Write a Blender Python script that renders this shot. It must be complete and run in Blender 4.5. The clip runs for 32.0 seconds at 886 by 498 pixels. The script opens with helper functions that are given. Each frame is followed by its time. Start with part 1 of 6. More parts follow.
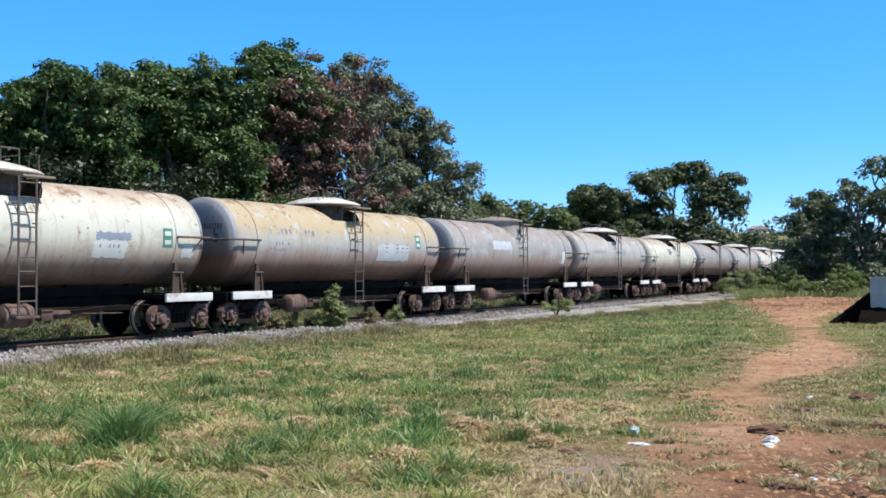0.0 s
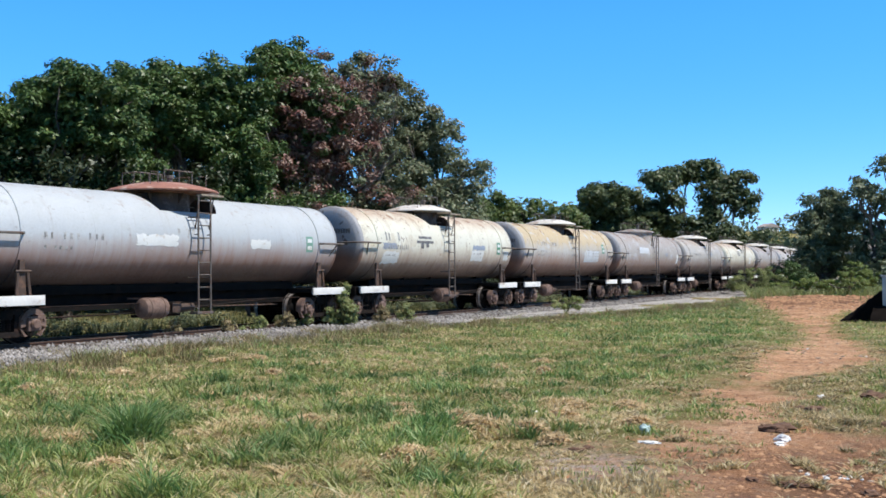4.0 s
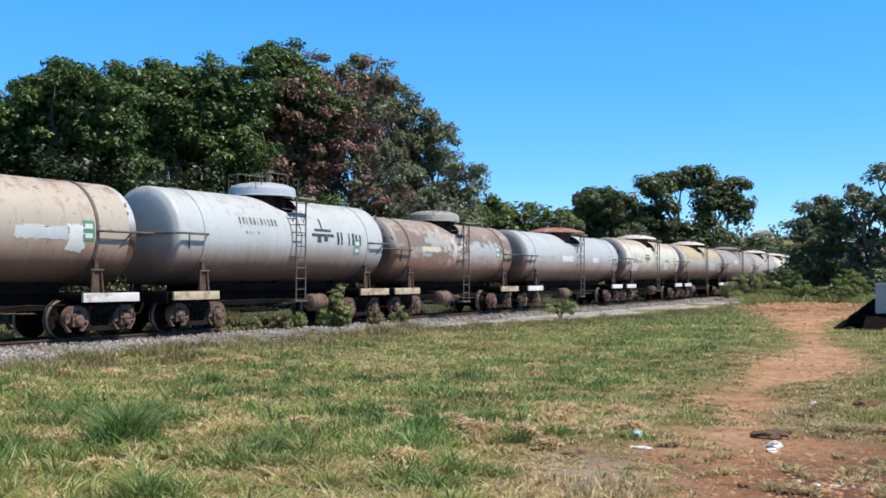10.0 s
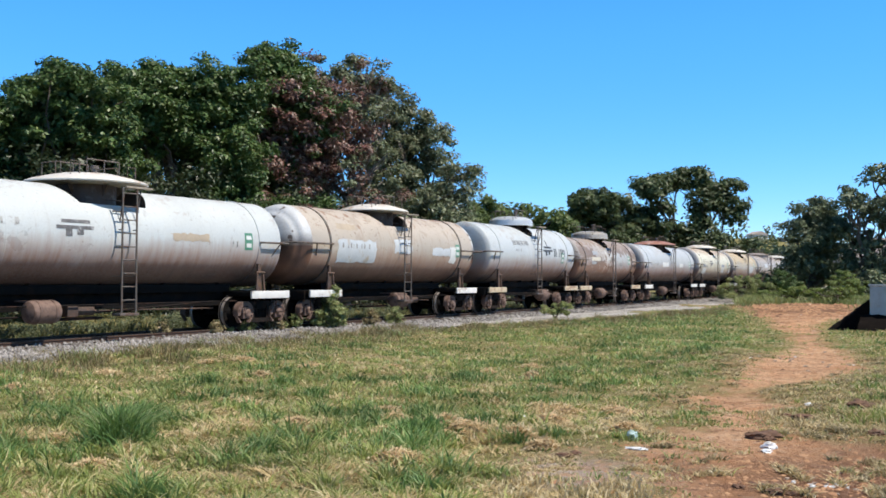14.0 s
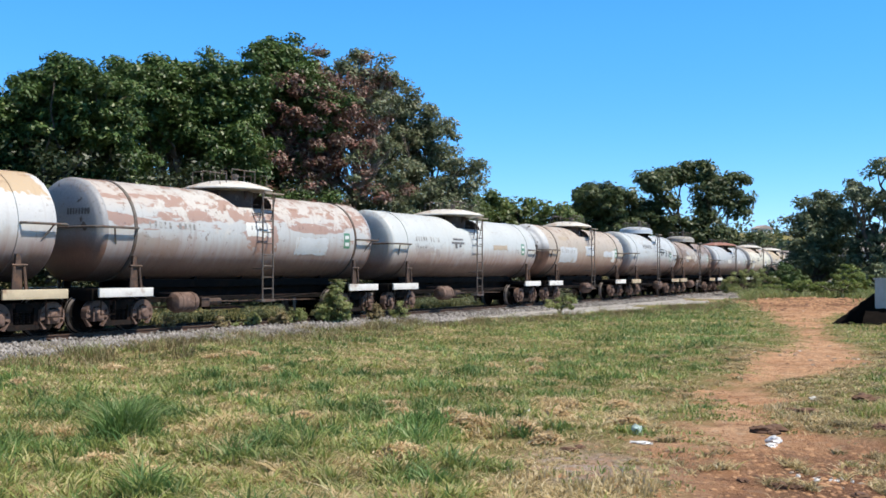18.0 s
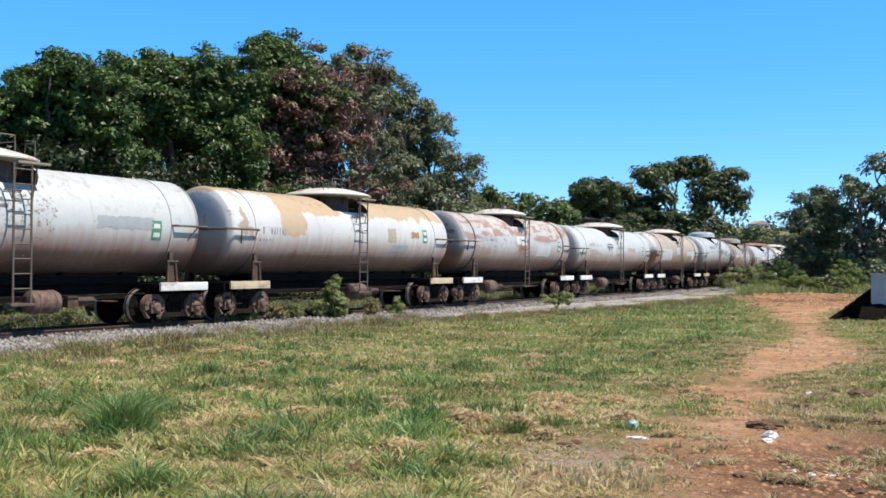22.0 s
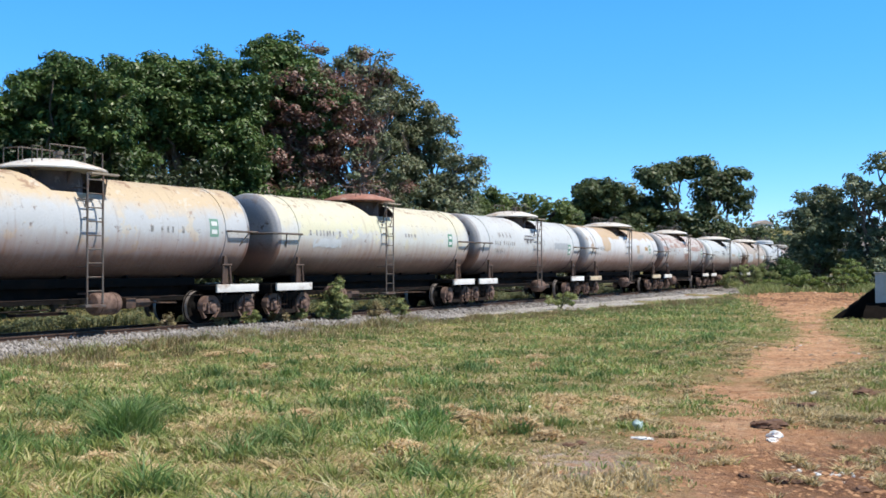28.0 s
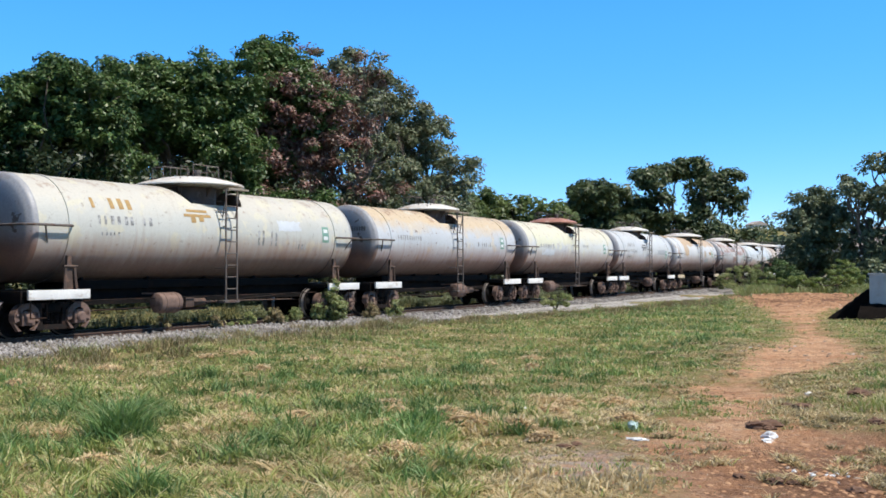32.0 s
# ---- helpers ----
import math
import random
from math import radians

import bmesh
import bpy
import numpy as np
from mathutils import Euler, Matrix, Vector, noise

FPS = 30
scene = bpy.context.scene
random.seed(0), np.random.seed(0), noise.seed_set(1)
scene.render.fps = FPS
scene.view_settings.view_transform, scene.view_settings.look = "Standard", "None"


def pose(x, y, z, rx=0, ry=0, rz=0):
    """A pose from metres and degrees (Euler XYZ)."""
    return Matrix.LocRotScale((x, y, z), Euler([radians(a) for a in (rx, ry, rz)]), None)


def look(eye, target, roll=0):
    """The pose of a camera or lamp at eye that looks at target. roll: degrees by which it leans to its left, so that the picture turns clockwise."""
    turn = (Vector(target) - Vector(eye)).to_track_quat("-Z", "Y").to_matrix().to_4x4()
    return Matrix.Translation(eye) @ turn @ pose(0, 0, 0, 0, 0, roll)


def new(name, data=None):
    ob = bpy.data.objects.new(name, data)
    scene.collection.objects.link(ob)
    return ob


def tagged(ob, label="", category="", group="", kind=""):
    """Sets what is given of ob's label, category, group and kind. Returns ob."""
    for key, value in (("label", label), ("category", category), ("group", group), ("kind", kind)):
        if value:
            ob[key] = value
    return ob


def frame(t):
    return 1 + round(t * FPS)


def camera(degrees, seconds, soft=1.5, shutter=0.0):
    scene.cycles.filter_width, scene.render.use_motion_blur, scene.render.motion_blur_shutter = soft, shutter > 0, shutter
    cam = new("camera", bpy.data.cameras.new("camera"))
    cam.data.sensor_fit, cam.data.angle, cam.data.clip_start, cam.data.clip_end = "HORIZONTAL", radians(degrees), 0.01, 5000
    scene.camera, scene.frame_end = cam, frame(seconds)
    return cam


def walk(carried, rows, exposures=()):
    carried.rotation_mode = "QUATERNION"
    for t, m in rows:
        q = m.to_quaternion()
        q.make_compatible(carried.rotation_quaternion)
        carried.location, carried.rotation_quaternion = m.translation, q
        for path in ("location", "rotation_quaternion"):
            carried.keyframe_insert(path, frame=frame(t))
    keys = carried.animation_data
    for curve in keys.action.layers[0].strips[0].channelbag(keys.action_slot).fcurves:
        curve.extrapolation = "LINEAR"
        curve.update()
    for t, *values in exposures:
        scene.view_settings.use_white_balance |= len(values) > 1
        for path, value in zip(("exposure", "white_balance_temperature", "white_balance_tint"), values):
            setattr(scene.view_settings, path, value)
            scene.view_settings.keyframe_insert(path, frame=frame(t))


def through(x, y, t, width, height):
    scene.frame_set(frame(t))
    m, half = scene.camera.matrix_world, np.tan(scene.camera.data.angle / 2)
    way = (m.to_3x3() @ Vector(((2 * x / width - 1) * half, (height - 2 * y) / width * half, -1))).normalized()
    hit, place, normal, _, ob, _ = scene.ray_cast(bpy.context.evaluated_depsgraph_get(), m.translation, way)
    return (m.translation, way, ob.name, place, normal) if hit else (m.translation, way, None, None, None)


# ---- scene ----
cam = camera(47.93, 32.0, soft=1.65)
PATH = [
    (0.0, pose(0, 0, 1.385, 91.50, 0.44, -0.43)),
    (0.5, pose(0, 0, 1.385, 91.51, 0.34, -0.47)),
    (1.0, pose(0, 0, 1.385, 91.47, 0.39, -0.33)),
    (1.5, pose(0, 0, 1.385, 91.50, 0.51, -0.18)),
    (2.0, pose(0, 0, 1.385, 91.50, 0.53, 0.09)),
    (2.5, pose(0, 0, 1.385, 91.50, 0.42, -0.16)),
    (3.0, pose(0, 0, 1.385, 91.45, 0.48, 0.19)),
    (3.5, pose(0, 0, 1.385, 91.40, 0.43, 0.13)),
    (5.5, pose(0, 0, 1.385, 91.39, 0.50, 0.25)),
    (6.0, pose(0, 0, 1.385, 91.40, 0.45, 0.23)),
    (6.5, pose(0, 0, 1.385, 91.47, 0.11, 0.13)),
    (7.0, pose(0, 0, 1.385, 91.53, -0.12, -0.01)),
    (7.5, pose(0, 0, 1.385, 91.54, -0.27, -0.13)),
    (8.0, pose(0, 0, 1.385, 91.51, -0.22, -0.09)),
    (8.5, pose(0, 0, 1.385, 91.55, -0.16, -0.19)),
    (9.0, pose(0, 0, 1.385, 91.52, -0.21, 0.00)),
    (9.5, pose(0, 0, 1.385, 91.59, -0.30, -0.03)),
    (10.0, pose(0, 0, 1.385, 91.57, -0.19, -0.18)),
    (10.5, pose(0, 0, 1.385, 91.55, -0.10, -0.59)),
    (11.0, pose(0, 0, 1.385, 91.56, -0.10, -0.29)),
    (11.5, pose(0, 0, 1.385, 91.60, -0.12, -0.29)),
    (12.0, pose(0, 0, 1.385, 91.62, -0.20, -0.18)),
    (12.5, pose(0, 0, 1.385, 91.61, -0.21, -0.09)),
    (13.0, pose(0, 0, 1.385, 91.60, -0.26, -0.04)),
    (13.5, pose(0, 0, 1.385, 91.61, -0.22, -0.25)),
    (14.0, pose(0, 0, 1.385, 91.62, -0.24, -0.45)),
    (14.5, pose(0, 0, 1.385, 91.58, -0.31, -0.53)),
    (16.5, pose(0, 0, 1.385, 91.57, -0.19, -0.09)),
    (17.0, pose(0, 0, 1.385, 91.48, -0.17, -0.06)),
    (17.5, pose(0, 0, 1.385, 91.40, -0.20, -0.11)),
    (18.0, pose(0, 0, 1.385, 91.30, -0.16, -0.20)),
    (18.5, pose(0, 0, 1.385, 91.26, -0.18, 0.04)),
    (19.0, pose(0, 0, 1.385, 91.19, -0.27, 0.13)),
    (19.5, pose(0, 0, 1.385, 91.07, -0.10, 0.02)),
    (20.0, pose(0, 0, 1.385, 91.05, -0.15, -0.15)),
    (20.5, pose(0, 0, 1.385, 91.09, -0.31, -0.22)),
    (21.0, pose(0, 0, 1.385, 91.11, -0.20, -0.06)),
    (21.5, pose(0, 0, 1.385, 91.06, -0.23, -0.32)),
    (22.0, pose(0, 0, 1.385, 91.03, -0.18, -0.38)),
    (22.5, pose(0, 0, 1.385, 91.08, -0.22, -0.32)),
    (23.0, pose(0, 0, 1.385, 91.14, -0.28, -0.18)),
    (23.5, pose(0, 0, 1.385, 91.13, -0.22, -0.00)),
    (24.0, pose(0, 0, 1.385, 91.05, -0.26, 0.08)),
    (24.5, pose(0, 0, 1.385, 90.97, -0.19, 0.08)),
    (25.0, pose(0, 0, 1.385, 90.90, -0.12, 0.04)),
    (25.5, pose(0, 0, 1.385, 90.86, 0.01, -0.01)),
    (27.5, pose(0, 0, 1.385, 91.05, 0.10, -0.04)),
    (28.0, pose(0, 0, 1.385, 91.12, 0.17, -0.19)),
    (28.5, pose(0, 0, 1.385, 91.17, 0.15, -0.37)),
    (29.0, pose(0, 0, 1.385, 91.22, 0.14, -0.38)),
    (29.5, pose(0, 0, 1.385, 91.23, 0.11, -0.42)),
    (30.0, pose(0, 0, 1.385, 91.22, 0.19, -0.48)),
    (30.5, pose(0, 0, 1.385, 91.23, 0.05, -0.71)),
    (31.0, pose(0, 0, 1.385, 91.21, 0.13, -0.66)),
    (31.5, pose(0, 0, 1.385, 91.21, 0.13, -0.66)),
    (32.0, pose(0, 0, 1.385, 91.19, 0.24, -0.47)),
]
# the picture grows a little warmer and lighter on the way
BALANCE = [(0.0, 0.14, 5880, 10), (3.5, 0.14, 5930, 10), (6.0, 0.10, 6000, 10), (10.0, 0.10, 6120, 10), (14.0, 0.16, 6200, 10), (18.0, 0.16, 6220, 10), (25.0, 0.21, 6280, 10), (28.0, 0.19, 6100, 10), (32.0, 0.17, 6080, 10)]
walk(cam, PATH, BALANCE)

# ---------------------------------------------------------------- light
SUN_EL, SUN_AZ = 56.0, 110.0      # degrees above the horizon; degrees from +y towards +x
world = bpy.data.worlds.new("sky")
scene.world = world
world.use_nodes = True
wn = world.node_tree.nodes
sky = wn.new("ShaderNodeTexSky")
sky.sky_type = "NISHITA"
sky.sun_disc = False
sky.sun_elevation = radians(SUN_EL)
sky.sun_rotation = radians(SUN_AZ)
sky.altitude = 2200
sky.air_density = 1.0
sky.dust_density = 0.1
sky.ozone_density = 2.5
wn["Background"].inputs["Strength"].default_value = 0.226
deep = wn.new("ShaderNodeHueSaturation")      # the clip's camera shows a deep blue sky
deep.inputs["Saturation"].default_value = 1.36
world.node_tree.links.new(sky.outputs["Color"], deep.inputs["Color"])
even = wn.new("ShaderNodeMix")                # evens out the bright horizon
even.data_type = "RGBA"
even.inputs[0].default_value = 0.55
even.inputs[7].default_value = (0.46, 1.90, 4.4, 1)
world.node_tree.links.new(deep.outputs["Color"], even.inputs[6])
way = wn.new("ShaderNodeTexCoord")            # and the sky deepens towards the zenith
part_up = wn.new("ShaderNodeSeparateXYZ")
fall = wn.new("ShaderNodeMapRange")
fall.interpolation_type = "SMOOTHSTEP"
fall.inputs["From Min"].default_value, fall.inputs["From Max"].default_value = 0.22, 0.60
fall.inputs["To Min"].default_value, fall.inputs["To Max"].default_value = 1.0, 0.15
zenith = wn.new("ShaderNodeVectorMath")
zenith.operation = "SCALE"
world.node_tree.links.new(way.outputs["Generated"], part_up.inputs[0])
world.node_tree.links.new(part_up.outputs[2], fall.inputs["Value"])
world.node_tree.links.new(even.outputs[2], zenith.inputs[0])
world.node_tree.links.new(fall.outputs["Result"], zenith.inputs["Scale"])
world.node_tree.links.new(zenith.outputs[0], wn["Background"].inputs["Color"])
sun_data = bpy.data.lights.new("sun", "SUN")
sun_data.energy, sun_data.angle, sun_data.color = 5.6, radians(0.55), (1.0, 0.905, 0.77)
sun = new("sun", sun_data)
sa, se = radians(SUN_AZ), radians(SUN_EL)
sun.matrix_world = look((math.sin(sa) * math.cos(se) * 80, math.cos(sa) * math.cos(se) * 80, math.sin(se) * 80), (0, 0, 0))
scene.view_settings.exposure = 0.0

# ---------------------------------------------------------------- the railway line, in plan
LINE = (-5.856, 26.969, 0.51795, -0.00056154, -2.416e-06)   # start, heading, bend, change of bend
SPEED, SLOWING, START = 4.27093, -0.000643, -5.5


def line_tables():
    s = np.arange(-160.0, 261.0, 0.5)
    h = LINE[2] + LINE[3] * s + LINE[4] * s * s / 2
    i0 = int(np.argmin(np.abs(s)))
    dx, dy = np.sin(h), np.cos(h)
    x = np.concatenate([[0], np.cumsum((dx[1:] + dx[:-1]) / 4)])
    y = np.concatenate([[0], np.cumsum((dy[1:] + dy[:-1]) / 4)])
    return s, x - x[i0] + LINE[0], y - y[i0] + LINE[1], h


LS, LX, LY, LH = line_tables()


def on_line(s, side=0.0):
    """A place on the line, side metres to the right of the way the train goes; and the heading."""
    h = np.interp(s, LS, LH)
    return np.interp(s, LS, LX) + side * np.cos(h), np.interp(s, LS, LY) - side * np.sin(h), h


def from_line(x, y):
    """Along and across the line for places (arrays)."""
    p = np.stack([np.ravel(x), np.ravel(y)], 1)
    near = np.argmin(((p[:, None, :] - np.stack([LX, LY], 1)[None, ::4]) ** 2).sum(-1), 1) * 4
    d = p - np.stack([LX, LY], 1)[near]
    h = LH[near]
    along = LS[near] + d[:, 0] * np.sin(h) + d[:, 1] * np.cos(h)
    across = d[:, 0] * np.cos(h) - d[:, 1] * np.sin(h)
    return along.reshape(np.shape(x)), across.reshape(np.shape(x))


# ---------------------------------------------------------------- materials
def material(name):
    m = bpy.data.materials.new(name)
    m.use_nodes = True
    nt = m.node_tree
    return m, nt, nt.nodes["Principled BSDF"]


class Graph:
    """Short names for the nodes of a material."""

    def __init__(self, nt):
        self.nt = nt

    def node(self, kind, **values):
        n = self.nt.nodes.new(kind)
        for k, v in values.items():
            n.inputs[k].default_value = v
        return n

    def link(self, a, b):
        self.nt.links.new(a, b)

    def coords(self, kind="Object", scale=(1, 1, 1), shift=(0, 0, 0)):
        tc = self.nt.nodes.new("ShaderNodeTexCoord")
        mp = self.nt.nodes.new("ShaderNodeMapping")
        mp.inputs["Scale"].default_value = scale
        mp.inputs["Location"].default_value = shift
        self.link(tc.outputs[kind], mp.inputs["Vector"])
        return mp.outputs["Vector"]

    def noise(self, vec, scale, detail=5.0, rough=0.55):
        n = self.node("ShaderNodeTexNoise", Scale=scale, Detail=detail, Roughness=rough)
        self.link(vec, n.inputs["Vector"])
        return n.outputs["Fac"]

    def ramp(self, fac, lo, hi, a=0.0, b=1.0):
        n = self.node("ShaderNodeMapRange")
        n.inputs["From Min"].default_value, n.inputs["From Max"].default_value = lo, hi
        n.inputs["To Min"].default_value, n.inputs["To Max"].default_value = a, b
        self.link(fac, n.inputs["Value"])
        return n.outputs["Result"]

    def mix(self, fac, a, b, how="MIX"):
        n = self.nt.nodes.new("ShaderNodeMix")
        n.data_type, n.blend_type = "RGBA", how
        for v, i in ((fac, 0), (a, 6), (b, 7)):
            if isinstance(v, (int, float)):
                n.inputs[i].default_value = v
            elif isinstance(v, tuple):
                n.inputs[i].default_value = (*v[:3], 1)
            else:
                self.link(v, n.inputs[i])
        return n.outputs[2]

    def maths(self, how, a, b=0.5):
        n = self.nt.nodes.new("ShaderNodeMath")
        n.operation = how
        for i, v in enumerate((a, b)):
            if isinstance(v, (int, float)):
                n.inputs[i].default_value = v
            else:
                self.link(v, n.inputs[i])
        return n.outputs[0]

    def bump(self, height, strength, distance, bsdf):
        n = self.node("ShaderNodeBump", Strength=strength, Distance=distance)
        self.link(height, n.inputs["Height"])
        self.link(n.outputs["Normal"], bsdf.inputs["Normal"])


def plain(name, colour, rough=0.6, metal=0.0, vary=0.25, scale=6.0, rust=None, rust_amount=0.5):
    """A weathered plain surface: colour with patches of a second one and a little relief."""
    m, nt, b = material(name)
    g = Graph(nt)
    v = g.coords()
    n1, n2 = g.noise(v, scale, 6), g.noise(v, scale * 7, 4)
    dark = tuple(c * (1 - vary) for c in colour)
    col = g.mix(g.ramp(n1, 0.35, 0.65), colour, dark)
    if rust:
        col = g.mix(g.ramp(g.noise(v, scale * 0.6, 8, 0.65), 0.62 - rust_amount * 0.25, 0.70 - rust_amount * 0.2), col, rust)
    col = g.mix(g.ramp(n2, 0.3, 0.7, 0.0, 0.35), col, tuple(c * 0.65 for c in colour))
    g.link(col, b.inputs["Base Color"])
    b.inputs["Roughness"].default_value, b.inputs["Metallic"].default_value = rough, metal
    g.bump(n2, 0.25, 0.01, b)
    return m


def tank_paint(name, base, patch, patch_amount, top=None, top_level=0.55, rust=(0.20, 0.10, 0.055), rust_amount=0.35, grime=0.5, seed=0.0, gloss=0.42, patch_scale=1.9, top_edge=1.1, rise=0.0, high=0.0, stretch=1.0, areas=()):
    """Old tank paint: patches of an older coat, stains that run down, rust spots, thrown-up track dirt, and shade put
    into the colour low down.
    """
    dull = 0.82
    base, patch = tuple(c * dull for c in base), tuple(c * dull for c in patch)
    top = tuple(c * dull for c in top) if top else None
    m, nt, b = material(name)
    g = Graph(nt)
    o = g.coords(shift=(seed * 3.7, seed * 1.3, seed * 2.1))
    raw = g.coords()
    sep = nt.nodes.new("ShaderNodeSeparateXYZ")
    g.link(raw, sep.inputs[0])
    broad = g.noise(o, 0.55, 7, 0.6)
    mid = g.noise(o, 1.9, 9, 0.65)
    fine = g.noise(o, 22, 4)
    run = g.noise(g.coords(scale=(4.2, 1.2, 0.35), shift=(seed, seed * 2, 0)), 1.6, 6, 0.6)
    col = g.mix(g.ramp(broad, 0.42, 0.6, 0, 0.55), base, tuple(c * 0.86 for c in base))
    if top:
        level = g.maths("ADD", sep.outputs[2], g.maths("MULTIPLY", g.maths("SUBTRACT", mid, 0.5), top_edge))
        col = g.mix(g.ramp(level, 2.3 + top_level - 0.30, 2.3 + top_level + 0.12, 0, 0.95), col, top)
    t = 0.66 - 0.3 * patch_amount
    flake = g.noise(g.coords(scale=(1 / stretch, 1, stretch), shift=(seed * 3.7, seed * 1.3, seed * 2.1)), patch_scale, 9, 0.62)
    if high:         # the older coat shows above this level only
        flake = g.maths("ADD", flake, g.ramp(g.maths("ADD", sep.outputs[2], g.maths("MULTIPLY", broad, 0.8)), high, high + 0.5, -0.25, 0.0))
    col = g.mix(g.ramp(flake, t, t + 0.03, 0, 0.92), col, patch)
    for x0, x1, z0, z1, tone, rag in areas:      # larger areas of another coat, with flaked edges
        wander = g.maths("MULTIPLY", g.maths("SUBTRACT", g.noise(o, 2.4, 8, 0.66), 0.5), rag * 2.6)
        far_x = g.maths("SUBTRACT", g.maths("ABSOLUTE", g.maths("SUBTRACT", sep.outputs[0], (x0 + x1) / 2)), (x1 - x0) / 2)
        far_z = g.maths("SUBTRACT", g.maths("ABSOLUTE", g.maths("SUBTRACT", sep.outputs[2], (z0 + z1) / 2)), (z1 - z0) / 2)
        edge = g.maths("ADD", g.maths("MAXIMUM", far_x, far_z), wander)
        col = g.mix(g.ramp(edge, 0.02, -0.03, 0, 0.9), col, tuple(c * dull for c in tone))
    col = g.mix(g.ramp(run, 0.57, 0.74, 0, rust_amount * 0.65), col, rust)
    col = g.mix(g.ramp(g.noise(o, 5.5, 8, 0.72), 0.60, 0.66, 0, min(1.0, rust_amount * 1.6)), col, tuple(c * 0.6 for c in rust))
    scab = g.maths("ADD", g.noise(o, 2.6, 10, 0.75), g.ramp(sep.outputs[2], 2.7, 3.5, -0.06, 0.07))
    col = g.mix(g.ramp(scab, 0.57, 0.63, 0, min(0.9, rust_amount * 1.5)), col, tuple(c * 1.15 for c in rust))
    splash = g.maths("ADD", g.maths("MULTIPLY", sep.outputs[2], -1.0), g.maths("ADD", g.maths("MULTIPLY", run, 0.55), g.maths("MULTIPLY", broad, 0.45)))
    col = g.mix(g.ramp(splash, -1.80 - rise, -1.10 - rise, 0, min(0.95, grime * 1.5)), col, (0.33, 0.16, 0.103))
    # soot together with the underside's shade, both put into the colour
    soot_shade = g.maths("ADD", g.maths("MULTIPLY", sep.outputs[2], -1.0), g.maths("ADD", g.maths("MULTIPLY", broad, 0.36), g.maths("MULTIPLY", run, 0.20)))
    col = g.mix(g.ramp(soot_shade, -1.46 - rise, -1.06 - rise, 0, 0.9), col, (0.07, 0.038, 0.027))
    col = g.mix(g.ramp(fine, 0.35, 0.75, 0, 0.22), col, tuple(c * 0.6 for c in base))
    g.link(col, b.inputs["Base Color"])
    g.link(g.ramp(mid, 0.3, 0.7, gloss, gloss + 0.25), b.inputs["Roughness"])
    dents = g.maths("ADD", g.maths("MULTIPLY", g.noise(o, 0.9, 2), 4.0), g.maths("MULTIPLY", fine, 0.15))
    g.bump(dents, 0.18, 0.02, b)
    return m


def leaf_paint(name, a, b_, c, through=0.35, patchy=0.8):
    """Leaves that differ one by one, letting some light through."""
    m, nt, b = material(name)
    g = Graph(nt)
    geo = nt.nodes.new("ShaderNodeNewGeometry")
    r = geo.outputs["Random Per Island"]
    col = g.mix(g.ramp(r, 0.0, 0.6), a, b_)
    col = g.mix(g.ramp(r, 0.8, 0.97), col, c)
    v = g.coords()
    col = g.mix(g.ramp(g.noise(v, 0.6, 4), 0.38, 0.66, 0, patchy), col, tuple(x * 0.5 for x in a))
    g.link(col, b.inputs["Base Color"])
    b.inputs["Roughness"].default_value = 0.48
    b.inputs["Specular IOR Level"].default_value = 0.45
    tr = nt.nodes.new("ShaderNodeBsdfTranslucent")
    g.link(col, tr.inputs["Color"])
    mx = nt.nodes.new("ShaderNodeMixShader")
    mx.inputs[0].default_value = through
    out = nt.nodes["Material Output"]
    g.link(b.outputs[0], mx.inputs[1])
    g.link(tr.outputs[0], mx.inputs[2])
    g.link(mx.outputs[0], out.inputs["Surface"])
    return m


STEEL = plain("old_steel", (0.020, 0.016, 0.014), 0.85, 0.0, 0.4, 5, (0.05, 0.027, 0.019), 0.5)
STEEL.node_tree.nodes["Principled BSDF"].inputs["Specular IOR Level"].default_value = 0.15
BROWN_STEEL = plain("rusty_steel", (0.085, 0.055, 0.042), 0.7, 0.1, 0.35, 6, (0.15, 0.085, 0.055), 0.5)
DARK_STEEL = plain("black_underframe", (0.010, 0.009, 0.0085), 0.85, 0.0, 0.4, 4, (0.018, 0.011, 0.008), 0.4)
DARK_STEEL.node_tree.nodes["Principled BSDF"].inputs["Specular IOR Level"].default_value = 0.12
WORN_WHEEL = plain("worn_tread_edge", (0.42, 0.37, 0.34), 0.42, 0.4, 0.25, 9)
PALE_RUST = plain("dusty_rust_casting", (0.21, 0.135, 0.105), 0.8, 0.0, 0.45, 8, (0.09, 0.05, 0.036), 0.5)
PLANK = plain("weathered_plank", (0.34, 0.29, 0.23), 0.85, 0.0, 0.35, 6)
# brown neck paint, darkened for the shade beneath the lid
NECK = plain("shaded_brown_neck", (0.115, 0.082, 0.072), 0.75, 0.0, 0.35, 4, (0.22, 0.18, 0.165), 0.3)
TREAD = plain("worn_tread", (0.42, 0.41, 0.40), 0.3, 0.9, 0.2, 9)
RAIL_SIDE = plain("rusty_rail", (0.105, 0.058, 0.038), 0.75, 0.1, 0.35, 8)
GREY_METAL = plain("grey_metal", (0.15, 0.13, 0.115), 0.65, 0.1, 0.3, 7, (0.11, 0.06, 0.04), 0.5)
WHITE_BOARD = plain("white_board", (0.78, 0.77, 0.74), 0.6, 0.0, 0.15, 3, (0.35, 0.24, 0.17), 0.25)
CREAM_BOARD = plain("cream_board", (0.62, 0.52, 0.36), 0.6, 0.0, 0.2, 3, (0.30, 0.18, 0.12), 0.4)
